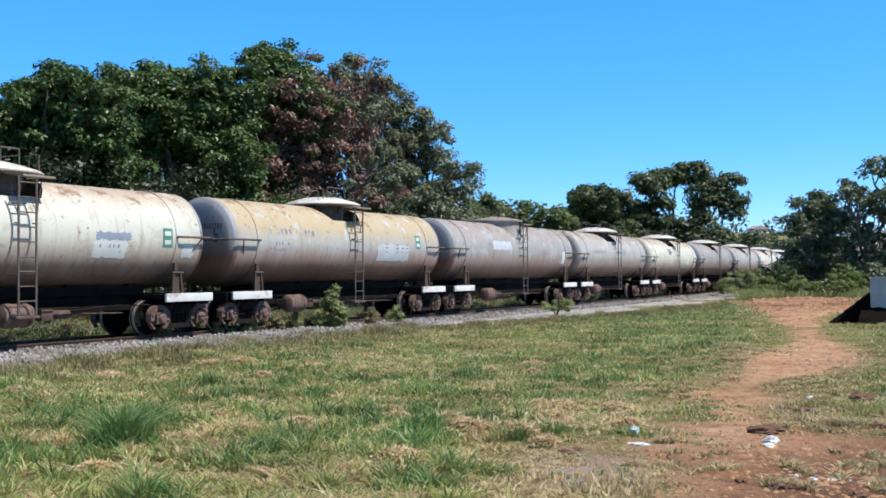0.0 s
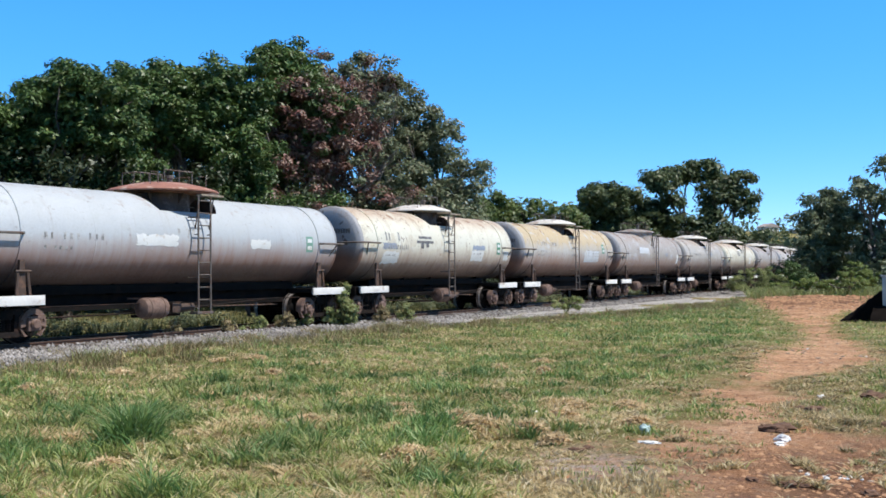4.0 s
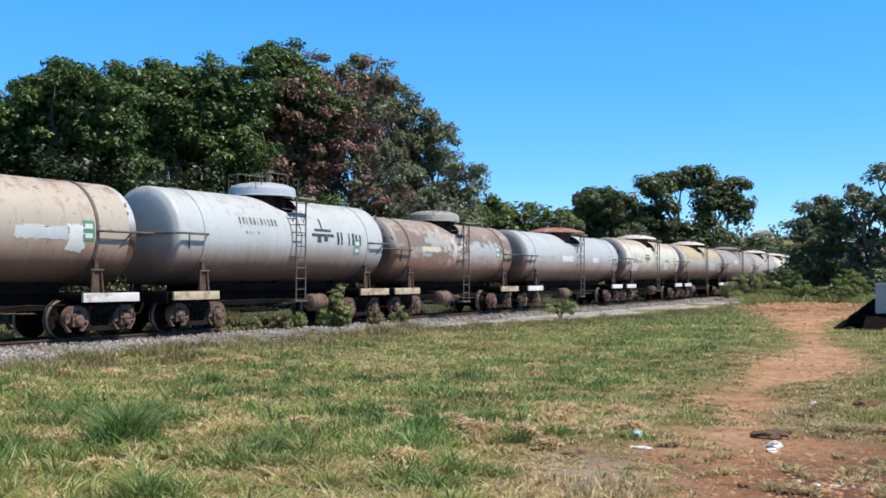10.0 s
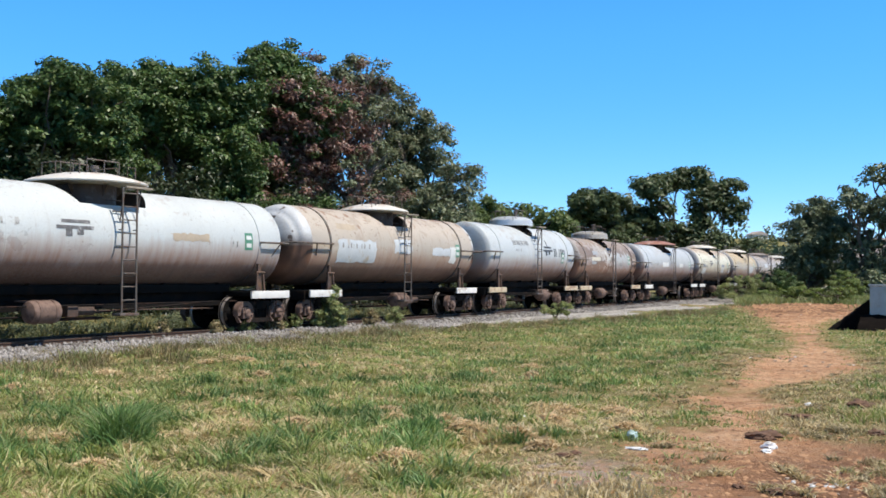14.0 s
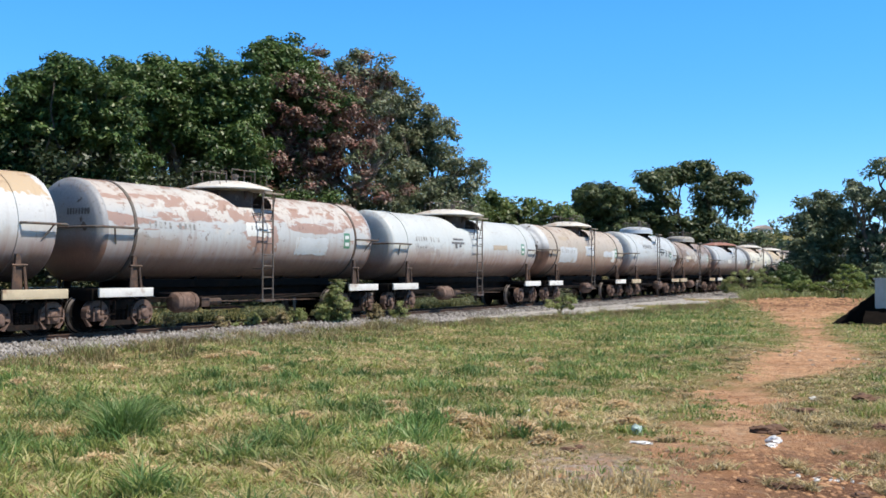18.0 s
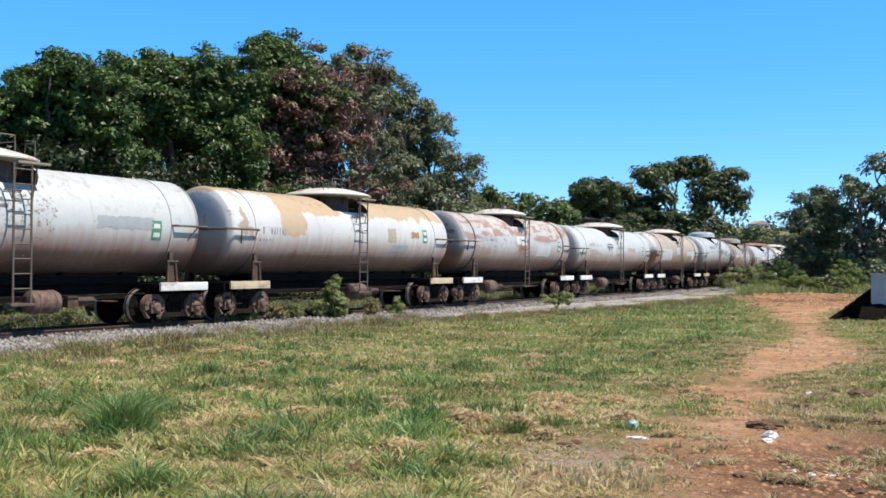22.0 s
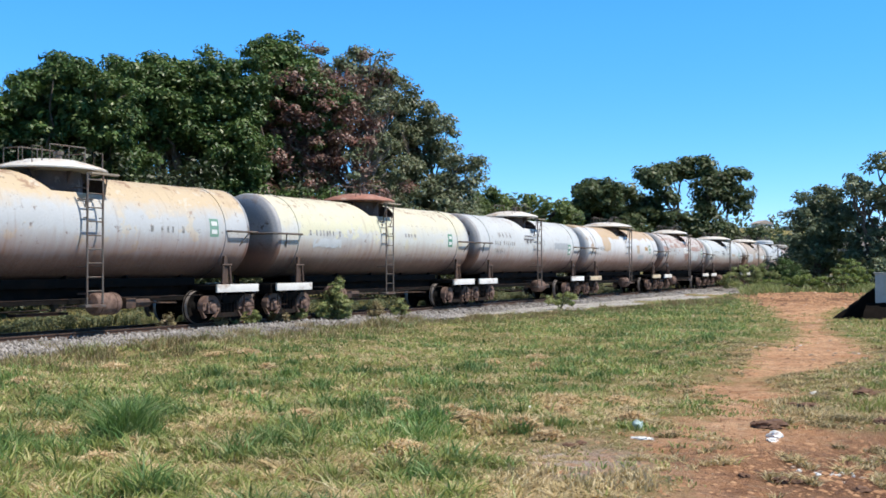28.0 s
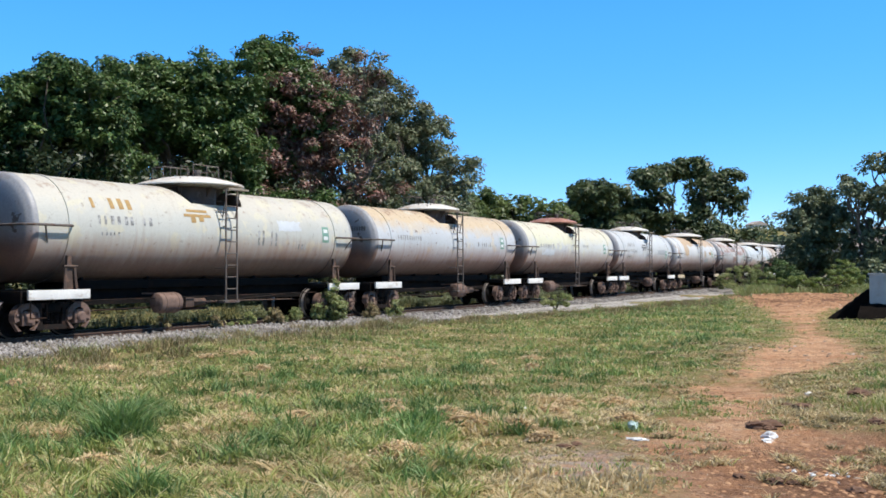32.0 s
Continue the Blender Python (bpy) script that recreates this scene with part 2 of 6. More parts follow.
DARK_PAINT = plain("dark_lettering", (0.16, 0.155, 0.16), 0.6, 0.0, 0.5, 12, (0.4, 0.4, 0.4), 0.3)
BLACK_PAINT = plain("black_lettering", (0.055, 0.058, 0.065), 0.6, 0.0, 0.4, 12, (0.25, 0.26, 0.27), 0.25)
FADED_PAINT = plain("faded_lettering", (0.27, 0.265, 0.26), 0.6, 0.0, 0.4, 14, (0.46, 0.46, 0.45), 0.6)
PALE_PATCH = plain("pale_paint_patch", (0.57, 0.60, 0.63), 0.5, 0.0, 0.12, 4, (0.45, 0.38, 0.3), 0.15)
BLUE_PATCH = plain("grey_blue_patch", (0.30, 0.34, 0.42), 0.5, 0.0, 0.15, 4)
WHITE_PATCH = plain("white_paint_patch", (0.72, 0.73, 0.72), 0.5, 0.0, 0.1, 4, (0.45, 0.38, 0.3), 0.15)
CREAM_PATCH = plain("cream_paint_patch", (0.66, 0.61, 0.50), 0.55, 0.0, 0.2, 5, (0.40, 0.31, 0.24), 0.3)
GREY_PATCH = plain("grey_paint_patch", (0.38, 0.40, 0.42), 0.5, 0.0, 0.1, 4)
TAN_PATCH = plain("tan_paint_patch", (0.46, 0.38, 0.29), 0.55, 0.0, 0.15, 4)
OCHRE_MARK = plain("ochre_mark", (0.42, 0.27, 0.10), 0.6, 0.0, 0.3, 10)
GREEN_SIGN = plain("green_sign", (0.10, 0.28, 0.18), 0.45, 0.0, 0.2, 6)
MOSS_SIGN = plain("faded_green_sign", (0.20, 0.36, 0.28), 0.5, 0.0, 0.2, 6)
RED_PAINT = plain("rust_red_paint", (0.40, 0.19, 0.14), 0.55, 0.0, 0.25, 5, (0.55, 0.40, 0.33), 0.35)
CAP_WHITE = plain("cap_white", (0.72, 0.69, 0.64), 0.55, 0.0, 0.15, 3, (0.42, 0.30, 0.21), 0.3)
CAP_GREY = plain("cap_grey", (0.47, 0.445, 0.40), 0.42, 0.1, 0.25, 3, (0.27, 0.20, 0.14), 0.35)
CAP_SILVER = plain("cap_silver", (0.62, 0.65, 0.68), 0.38, 0.25, 0.12, 3)
SLEEPER = plain("old_sleeper_wood", (0.12, 0.09, 0.07), 0.9, 0.0, 0.4, 5)


# ---------------------------------------------------------------- mesh helpers
def tube(bm, pts, r, seg=6, caps=True):
    pts = [Vector(p) for p in pts]
    rings = []
    for i, p in enumerate(pts):
        a, b = pts[max(i - 1, 0)], pts[min(i + 1, len(pts) - 1)]
        d = (b - a).normalized()
        u = d.cross(Vector((0, 0, 1)) if abs(d.z) < 0.9 else Vector((1, 0, 0))).normalized()
        w = d.cross(u)
        rings.append([bm.verts.new(p + r * (math.cos(k * math.tau / seg) * u + math.sin(k * math.tau / seg) * w)) for k in range(seg)])
    for a, b in zip(rings, rings[1:]):
        for k in range(seg):
            bm.faces.new((a[k], a[(k + 1) % seg], b[(k + 1) % seg], b[k]))
    if caps:
        bm.faces.new(rings[0][::-1])
        bm.faces.new(rings[-1])


def box(bm, x0, x1, y0, y1, z0, z1, bevel=0.0):
    vs = [bm.verts.new((x, y, z)) for x in (x0, x1) for y in (y0, y1) for z in (z0, z1)]
    fs = [bm.faces.new([vs[i] for i in q]) for q in ((0, 1, 3, 2), (4, 6, 7, 5), (0, 4, 5, 1), (2, 3, 7, 6), (0, 2, 6, 4), (1, 5, 7, 3))]
    if bevel:
        es = list({e for f in fs for e in f.edges})
        bmesh.ops.bevel(bm, geom=es, offset=bevel, segments=2, affect="EDGES", profile=0.6)


def prism(bm, pts, y0, y1):
    """A slab with the outline pts, given as (x, z), between y0 and y1."""
    a = [bm.verts.new((x, y0, z)) for x, z in pts]
    b = [bm.verts.new((x, y1, z)) for x, z in pts]
    n = len(pts)
    bm.faces.new(a)
    bm.faces.new(b[::-1])
    for i in range(n):
        bm.faces.new((a[i], b[i], b[(i + 1) % n], a[(i + 1) % n]))


def lathe(bm, prof, seg=32, axis="z", at=(0, 0, 0)):
    """Turns the profile of (radius, height) round an axis."""
    rings = []
    for r, h in prof:
        ring = []
        for k in range(seg if r > 1e-6 else 1):
            c, s = r * math.cos(k * math.tau / seg), r * math.sin(k * math.tau / seg)
            v = {"z": (c, s, h), "x": (h, c, s), "y": (s, h, c)}[axis]
            ring.append(bm.verts.new((v[0] + at[0], v[1] + at[1], v[2] + at[2])))
        rings.append(ring)
    for a, b in zip(rings, rings[1:]):
        for k in range(seg):
            f = [a[k % len(a)], a[(k + 1) % len(a)], b[(k + 1) % len(b)], b[k % len(b)]]
            f = [v for i, v in enumerate(f) if v not in f[:i]]
            if len(f) > 2:
                bm.faces.new(f)


def to_mesh(bm, mat, name="part", smooth=35):
    bmesh.ops.recalc_face_normals(bm, faces=bm.faces)
    me = bpy.data.meshes.new(name)
    bm.to_mesh(me)
    bm.free()
    me.materials.append(mat)
    if smooth:
        me.shade_smooth()
        me.set_sharp_from_angle(angle=radians(smooth))
    return me


def part(name, data, mat=None, parent=None, label="", m=None, smooth=35):
    """ONE mesh object under a thing or a part; data is a bmesh, or a mesh to be shared."""
    me = to_mesh(data, mat, name, smooth) if isinstance(data, bmesh.types.BMesh) else data
    ob = new(name, me)
    ob.parent = parent
    if m is not None:
        ob.matrix_basis = m
    if label:
        ob["label"] = label
    return ob


def quads(verts, mat, name, quad=True):
    """A mesh of loose quads (or triangles): verts is an array of faces x corners x 3."""
    verts = np.asarray(verts, np.float32)
    n, c = verts.shape[:2]
    me = bpy.data.meshes.new(name)
    me.vertices.add(n * c)
    me.vertices.foreach_set("co", verts.ravel())
    me.loops.add(n * c)
    me.loops.foreach_set("vertex_index", np.arange(n * c, dtype=np.int32))
    me.polygons.add(n)
    me.polygons.foreach_set("loop_start", np.arange(0, n * c, c, dtype=np.int32))
    me.update(calc_edges=True)
    me.materials.append(mat)
    return me


# ---------------------------------------------------------------- tank wagons
MESHES = {}


def shared(key, make):
    if key not in MESHES:
        MESHES[key] = make()
    return MESHES[key]


def tank_shell(half, r, zc, notch):
    """The barrel of a tank, with a round well of radius notch sunk into its top for the dome."""
    bm = bmesh.new()
    xs = np.linspace(-half, half, 25)
    lathe(bm, [(r, x) for x in xs], 72, "x", (0, 0, zc))
    ends = [e for e in bm.edges if e.is_boundary]
    bmesh.ops.holes_fill(bm, edges=ends, sides=0)
    bmesh.ops.recalc_face_normals(bm, faces=bm.faces)
    me = bpy.data.meshes.new("tank")
    bm.to_mesh(me)
    bm.free()
    if not notch:
        return me
    cut = bmesh.new()
    lathe(cut, [(0, zc + r - 0.44), (notch, zc + r - 0.44), (notch, zc + r + 0.5), (0, zc + r + 0.5)], 56)
    bmesh.ops.recalc_face_normals(cut, faces=cut.faces)
    cm = bpy.data.meshes.new("cut")
    cut.to_mesh(cm)
    cut.free()
    a, c = new("barrel", me), new("cutter", cm)
    mod = a.modifiers.new("well", "BOOLEAN")
    mod.operation, mod.object, mod.solver = "DIFFERENCE", c, "EXACT"
    bpy.context.view_layer.update()
    done = bpy.data.meshes.new_from_object(a.evaluated_get(bpy.context.evaluated_depsgraph_get()))
    bpy.data.objects.remove(a)
    bpy.data.objects.remove(c)
    return done


def skin(x0, x1, a0, a1, r, zc, lift=0.005, nx=6, na=5, ragged=0.0):
    """A thin painted area on a tank's near side; angles in degrees down from its top."""
    bm = bmesh.new()
    if ragged:
        rnd = random.Random(int(x0 * 1000 + a0 * 7))
        xs, an = np.linspace(x0, x1, nx), np.linspace(a0, a1, na)
        grid = []
        for i in range(nx):
            row = []
            for j in range(na):
                x, a = xs[i], an[j]
                if i in (0, nx - 1):
                    x += rnd.gauss(0, ragged)
                if j in (0, na - 1):
                    a += rnd.gauss(0, ragged) * 45
                row.append(bm.verts.new((x, -(r + lift) * math.sin(radians(a)), zc + (r + lift) * math.cos(radians(a)))))
            grid.append(row)
    else:
        grid = [[bm.verts.new((x, -(r + lift) * math.sin(radians(a)), zc + (r + lift) * math.cos(radians(a)))) for a in np.linspace(a0, a1, na)] for x in np.linspace(x0, x1, nx)]
    for i in range(nx - 1):
        for j in range(na - 1):
            bm.faces.new((grid[i][j], grid[i + 1][j], grid[i + 1][j + 1], grid[i][j + 1]))
    return bm


def writing(x0, x1, a0, a1, r, zc, count, seed=0):
    """A row of small bars that stands for lettering which cannot be read."""
    rnd = random.Random(seed)
    out = bmesh.new()
    step = (x1 - x0) / count
    for i in range(count):
        if rnd.random() < 0.12:
            continue
        xa, k = x0 + (i + rnd.uniform(0, 0.15)) * step, rnd.uniform(0.28, 0.58)
        bm = skin(xa, xa + step * k, a0 + rnd.uniform(0, 0.12) * (a1 - a0), a1, r, zc, 0.006, 2, 3)
        me = bpy.data.meshes.new("t")
        bm.to_mesh(me)
        bm.free()
        out.from_mesh(me)
        bpy.data.meshes.remove(me)
    return out


def wheel_mesh():
    bm = bmesh.new()
    for s in (-1, 1):
        lathe(bm, [(0.09, s * 0.43), (0.16, s * 0.42), (0.20, s * 0.46), (0.33, s * 0.48), (0.35, s * 0.455), (0.445, s * 0.455), (0.45, s * 0.485),
                   (0.42, s * 0.50), (0.412, s * 0.585), (0.36, s * 0.585), (0.345, s * 0.54), (0.20, s * 0.52), (0.15, s * 0.60), (0.085, s * 0.60)], 28, "y")
        for k in range(5):     # raised lugs on the disc, so that the turning shows
            a = k * math.tau / 5
            tube(bm, [(0.24 * math.cos(a), s * 0.535, 0.24 * math.sin(a)), (0.33 * math.cos(a), s * 0.545, 0.33 * math.sin(a))], 0.022, 5)
    lathe(bm, [(0.0, -0.96), (0.065, -0.96), (0.075, -0.6), (0.08, 0), (0.075, 0.6), (0.065, 0.96), (0.0, 0.96)], 12, "y")
    me = to_mesh(bm, DARK_STEEL, "wheel_set")
    me.materials.append(WORN_WHEEL)
    for f in me.polygons:
        if math.hypot(f.center.x, f.center.z) > 0.38 and abs(f.normal.y) < 0.6:
            f.material_index = 1
    return me


def side_frame_mesh():
    """A cast truss: arched bow over the axle boxes, tie below, columns and a spring pocket."""
    bm = bmesh.new()
    prism(bm, [(-0.62, 0.52), (-0.42, 0.72), (0.42, 0.72), (0.62, 0.52), (0.52, 0.46), (0.36, 0.61), (-0.36, 0.61), (-0.52, 0.46)], -0.07, 0.07)
    prism(bm, [(-0.66, 0.48), (-0.54, 0.52), (-0.30, 0.27), (0.30, 0.27), (0.54, 0.52), (0.66, 0.48), (0.36, 0.16), (-0.36, 0.16)], -0.06, 0.06)
    for s in (-1, 1):
        prism(bm, [(s * 0.24, 0.27), (s * 0.33, 0.27), (s * 0.36, 0.62), (s * 0.26, 0.62)], -0.065, 0.065)
    return to_mesh(bm, STEEL, "side_frame")


def axle_box_mesh():
    """The rounded pedestal over an axle end, with its box, lid and bolts."""
    bm = bmesh.new()
    arc = [(0.31 * math.cos(a), 0.44 + 0.29 * math.sin(a)) for a in np.linspace(-0.35, math.pi + 0.35, 16)]
    inner = [(0.19 * math.cos(a), 0.42 + 0.19 * math.sin(a)) for a in np.linspace(math.pi + 0.25, -0.25, 12)]
    prism(bm, arc + inner, -0.10, 0.08)
    box(bm, -0.16, 0.16, -0.15, 0.10, 0.27, 0.55, 0.03)
    lathe(bm, [(0, -0.215), (0.085, -0.21), (0.115, -0.18), (0.12, -0.14)], 12, "y", (0, 0, 0.41))
    box(bm, -0.13, 0.13, -0.175, -0.14, 0.50, 0.57, 0.012)
    for s in (-1, 1):
        lathe(bm, [(0, -0.13), (0.028, -0.13), (0.028, -0.09)], 6, "y", (s * 0.25, 0, 0.50))
        prism(bm, [(s * 0.26, 0.30), (s * 0.33, 0.36), (s * 0.20, 0.16), (s * 0.13, 0.17)], -0.08, 0.02)
    return to_mesh(bm, PALE_RUST, "axle_box")


def spring_mesh():
    bm = bmesh.new()
    for dx in (-0.14, 0.0, 0.14):
        pts = [(dx + 0.055 * math.cos(a), 0.055 * math.sin(a), 0.28 + 0.24 * a / (math.tau * 5)) for a in np.linspace(0, math.tau * 5, 41)]
        tube(bm, pts, 0.014, 5)
    return to_mesh(bm, STEEL, "spring")


def bolster_mesh():
    bm = bmesh.new()
    box(bm, -0.20, 0.20, -1.0, 1.0, 0.52, 0.70, 0.03)
    box(bm, -0.26, 0.26, -0.40, 0.40, 0.60, 0.80, 0.03)
    lathe(bm, [(0, 0.92), (0.22, 0.92), (0.24, 0.78), (0, 0.78)], 16)
    box(bm, -0.28, 0.28, -0.85, 0.85, 0.20, 0.27, 0.01)
    for s in (-1, 1):       # brake beams with their blocks
        tube(bm, [(s * 0.36, -0.55, 0.33), (s * 0.32, 0, 0.30), (s * 0.36, 0.55, 0.33)], 0.035, 6)
        for y in (-0.53, 0.53):
            box(bm, s * 0.36 - 0.02, s * 0.36 + 0.04, y - 0.05, y + 0.05, 0.25, 0.50)
    return to_mesh(bm, DARK_STEEL, "bogie")


def ladder_mesh():
    bm = bmesh.new()
    for x in (0, 0.42):
        tube(bm, [(x, 0, 0.60), (x, 0, 3.44)], 0.024, 6)
    box(bm, -0.06, 0.50, -0.03, 0.24, 0.57, 0.63, 0.01)
    for z in np.arange(0.92, 3.4, 0.30):
        tube(bm, [(0, 0, z), (0.42, 0, z)], 0.016, 5)
    for z in (1.45, 2.5):
        for x in (0, 0.42):
            tube(bm, [(x, 0, z), (x, 0.35 if z < 2 else 0.12, z)], 0.014, 5)
    return to_mesh(bm, GREY_METAL, "ladder")


def railing_meshes(kind):
    """The railing on a lid: two sides, hoops at the ends and, on a drum, a vent."""
    out = []
    L, w, z0, z1 = 0.82, 0.52, 3.62, 4.08
    for y in (-w, w):
        bm = bmesh.new()
        tube(bm, [(-L * 0.55, y, z1 + 0.02), (L * 0.6, y, z1 + 0.02)], 0.016, 5)
        for x in (-L * 0.55, 0.05, L * 0.6):
            tube(bm, [(x, y, z0), (x, y, z1 + 0.02)], 0.014, 5)
        out.append(("railing", to_mesh(bm, GREY_METAL, "railing")))
    for s in (-1, 1):
        bm = bmesh.new()
        tube(bm, [(s * L - 0.08, -w, z0), (s * L - 0.08, -w, z1 - 0.06), (s * L + 0.17, -w, z1 - 0.06), (s * L + 0.17, -w, z0)], 0.016, 5)
        out.append(("hoop", to_mesh(bm, GREY_METAL, "hoop")))
        bm = bmesh.new()
        tube(bm, [(s * L, w, z0), (s * L, w, z1 - 0.05), (s * L, -w * 0.2, z1 - 0.05), (s * L, -w * 0.2, z0)], 0.014, 5)
        out.append(("hoop", to_mesh(bm, GREY_METAL, "hoop")))
    bm = bmesh.new()
    top = 4.20 if kind == "drum" else 4.0
    lathe(bm, [(0.07, 3.6), (0.07, top - 0.08), (0.10, top - 0.07), (0.10, top), (0.0, top + 0.02)], 10, "z", (0.05, -0.2, 0))
    out.append(("vent", to_mesh(bm, GREY_METAL, "vent")))
    return out


def cap_mesh(kind, mat, r, zc, wide=1.0):
    """The lid over the dome: a shallow mushroom, a drum, or a hood that runs down to the tank."""
    bm = bmesh.new()
    top = zc + r
    if kind == "mushroom":
        lathe(bm, [(wide * q, h) for q, h in ((0, top + 0.33), (0.30, top + 0.325), (0.55, top + 0.30), (0.85, top + 0.225), (1.08, top + 0.155), (1.18, top + 0.11), (1.205, top + 0.085), (1.195, top + 0.055),
                   (1.17, top + 0.058), (1.05, top + 0.10), (0.72, top + 0.035), (0, top + 0.04))], 48)
    elif kind == "drum":
        lathe(bm, [(0, top + 0.44), (0.40, top + 0.425), (0.68, top + 0.38), (0.86, top + 0.31), (0.93, top + 0.25), (0.945, top + 0.19), (0.945, top + 0.06), (0.975, top + 0.05), (0.975, top + 0.02), (0.7, top + 0.03), (0, top + 0.04)], 48)
    else:
        lathe(bm, [(0, top + 0.31), (0.35, top + 0.30), (0.9, top + 0.20), (1.13, top + 0.14), (1.14, top + 0.09), (1.03, top + 0.10), (1.03, top - 0.30), (1.10, top - 0.62), (1.0, top - 0.66)], 48)
    return to_mesh(bm, mat, "dome_cap")


def neck_mesh(r, zc, mat):
    bm = bmesh.new()
    lathe(bm, [(0.66, zc + r - 0.45), (0.66, zc + r + 0.035), (0, zc + r + 0.05)], 36)
    for k in range(6):         # gussets that carry the lid
        a = k * math.tau / 6 + 0.35
        p = [(0.65, zc + r + 0.03), (0.88, zc + r + 0.03), (0.65, zc + r - 0.24)]
        f = bm.faces.new([bm.verts.new((q[0] * math.cos(a), q[0] * math.sin(a), q[1])) for q in p])
        ext = bmesh.ops.extrude_face_region(bm, geom=[f])
        bmesh.ops.translate(bm, verts=[v for v in ext["geom"] if isinstance(v, bmesh.types.BMVert)], vec=(-0.03 * math.sin(a), 0.03 * math.cos(a), 0))
    return to_mesh(bm, mat, "dome")


WAGONS = {}


def wagon(index, centre, straps, label, paint, head=None, r=1.18, lift=0.0, cap="mushroom", cap_mat=None, notch=1.17, board=None, barrel=-2.6, overhang=0.84, dish=0.20, ladder_at=-0.14, sag=9, bogie_out=0.28, marks=()):
    """A bogie tank wagon; x runs along it, the camera's side is at -y, z = 0 is the top of the rail.
    straps: half the distance between its two tank straps."""
    zc = 2.32 + lift
    head = head or paint
    cap_mat = cap_mat or CAP_WHITE
    w = new("tank_wagon")
    w.empty_display_size = 0.3
    tagged(w, label, "tank wagon", "train of tank wagons")
    half = straps + overhang
    long_kind = straps > 4.75 and cap == "mushroom"      # the longer tanks have a wider lid and well
    notch = 1.32 if long_kind else notch
    shell = tank_shell(half - 0.03, r, zc, notch)
    shell.materials.clear()
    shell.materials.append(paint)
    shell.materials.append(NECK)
    for f in shell.polygons:       # the well's inside is coloured dark for the shade under the lid
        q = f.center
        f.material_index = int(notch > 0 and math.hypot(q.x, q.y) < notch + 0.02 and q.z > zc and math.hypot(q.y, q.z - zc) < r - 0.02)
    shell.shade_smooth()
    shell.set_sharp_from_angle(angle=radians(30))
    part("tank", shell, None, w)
    for s in (-1, 1):
        bm = bmesh.new()
        kn = 0.11 if dish < 0.4 else 0.35
        prof = [(r + 0.004, 0), (r + 0.003, 0.05)] + [(r - kn + kn * math.cos(a), 0.05 + kn * math.sin(a)) for a in np.linspace(0.1, 1.25, 6)]
        z0, q0 = prof[-1][1], prof[-1][0]
        prof += [(q0 * math.cos(a), z0 + (dish + 0.07 - z0) * math.sin(a)) for a in np.linspace(0.25, math.pi / 2, 7)]
        prof[-1] = (0, 0.07 + dish)
        lathe(bm, [(q, s * (half - 0.05 + h)) for q, h in prof], 56, "x", (0, 0, zc))
        part("tank_head", bm, head, w, smooth=50)
        bm = bmesh.new()
        x = s * straps
        lathe(bm, [(r + 0.001, x - 0.045), (r + 0.022, x - 0.04), (r + 0.022, x + 0.04), (r + 0.001, x + 0.045)], 56, "x", (0, 0, zc))
        part("strap", bm, GREY_METAL if index in (-2, -4, -6) else paint, w)
        bm = bmesh.new()       # weld seam nearer the middle
        x = s * straps * 0.62
        lathe(bm, [(r, x - 0.02), (r + 0.005, x), (r, x + 0.02)], 56, "x", (0, 0, zc))
        part("seam", bm, paint, w)
        # end platform with a board along each side
        bm = bmesh.new()
        xa, xb = s * (straps - 0.45), s * (straps + 1.12)
        box(bm, min(xa, xb), max(xa, xb), -1.20, 1.20, 0.86, 0.98, 0.01)
        box(bm, s * (straps + 1.12) - 0.05, s * (straps + 1.12) + 0.05, -1.1, 1.1, 0.72, 0.985, 0.01)
        platform = part("end_platform", bm, DARK_STEEL, w)
        for y in (-1, 1):
            bm = bmesh.new()
            box(bm, min(xa, xb), max(xa, xb), y * 1.255 - 0.03, y * 1.255 + 0.03, 0.80, 1.0, 0.008)
            part("side_board", bm, board or WHITE_BOARD, platform, "white-painted board")
            bm = bmesh.new()      # saddle posts between platform and tank
            for dx in (-0.14, 0.14):
                tube(bm, [(s * straps + dx * 1.15, y * 1.19, 0.95), (s * straps + dx * 0.8, y * 1.17, 1.50)], 0.034, 6)
            tube(bm, [(s * straps - 0.18, y * 1.18, 1.49), (s * straps + 0.18, y * 1.18, 1.49)], 0.034, 6)
            prism(bm, [(s * straps - 0.10, 0.98), (s * straps + 0.10, 0.98), (s * straps + 0.05, 1.72), (s * straps - 0.05, 1.72)], y * 1.12 - 0.035, y * 1.12 + 0.035)
            part("saddle_post", bm, BROWN_STEEL, w)
            bm = bmesh.new()      # foot stirrup
            xs = s * (straps + 0.82)
            tube(bm, [(xs - 0.2, y * 1.22, 0.84), (xs - 0.2, y * 1.22, 0.42), (xs + 0.2, y * 1.22, 0.42), (xs + 0.2, y * 1.22, 0.84)], 0.018, 5)
            part("step", bm, STEEL, w)
        # rail round the end of the tank
        bm = bmesh.new()
        e, q = half + dish + 0.12, r + 0.13
        zr = zc + 0.03
        tube(bm, [(s * (straps - 0.02), -q + 0.10, zr), (s * (straps + 0.04), -q, zr), (s * (e - 0.12), -q, zr), (s * e, -q + 0.12, zr), (s * e, q - 0.12, zr), (s * (e - 0.12), q, zr), (s * (straps + 0.04), q, zr), (s * (straps - 0.02), q - 0.1, zr)], 0.028, 7)
        for y in (-1, 1):
            tube(bm, [(s * (half - 0.1), y * q, zr), (s * (half - 0.30), y * (r * 0.95), zr - 0.36)], 0.02, 5)
        part("handrail", bm, GREY_METAL, w)
        # coupler
        bm = bmesh.new()
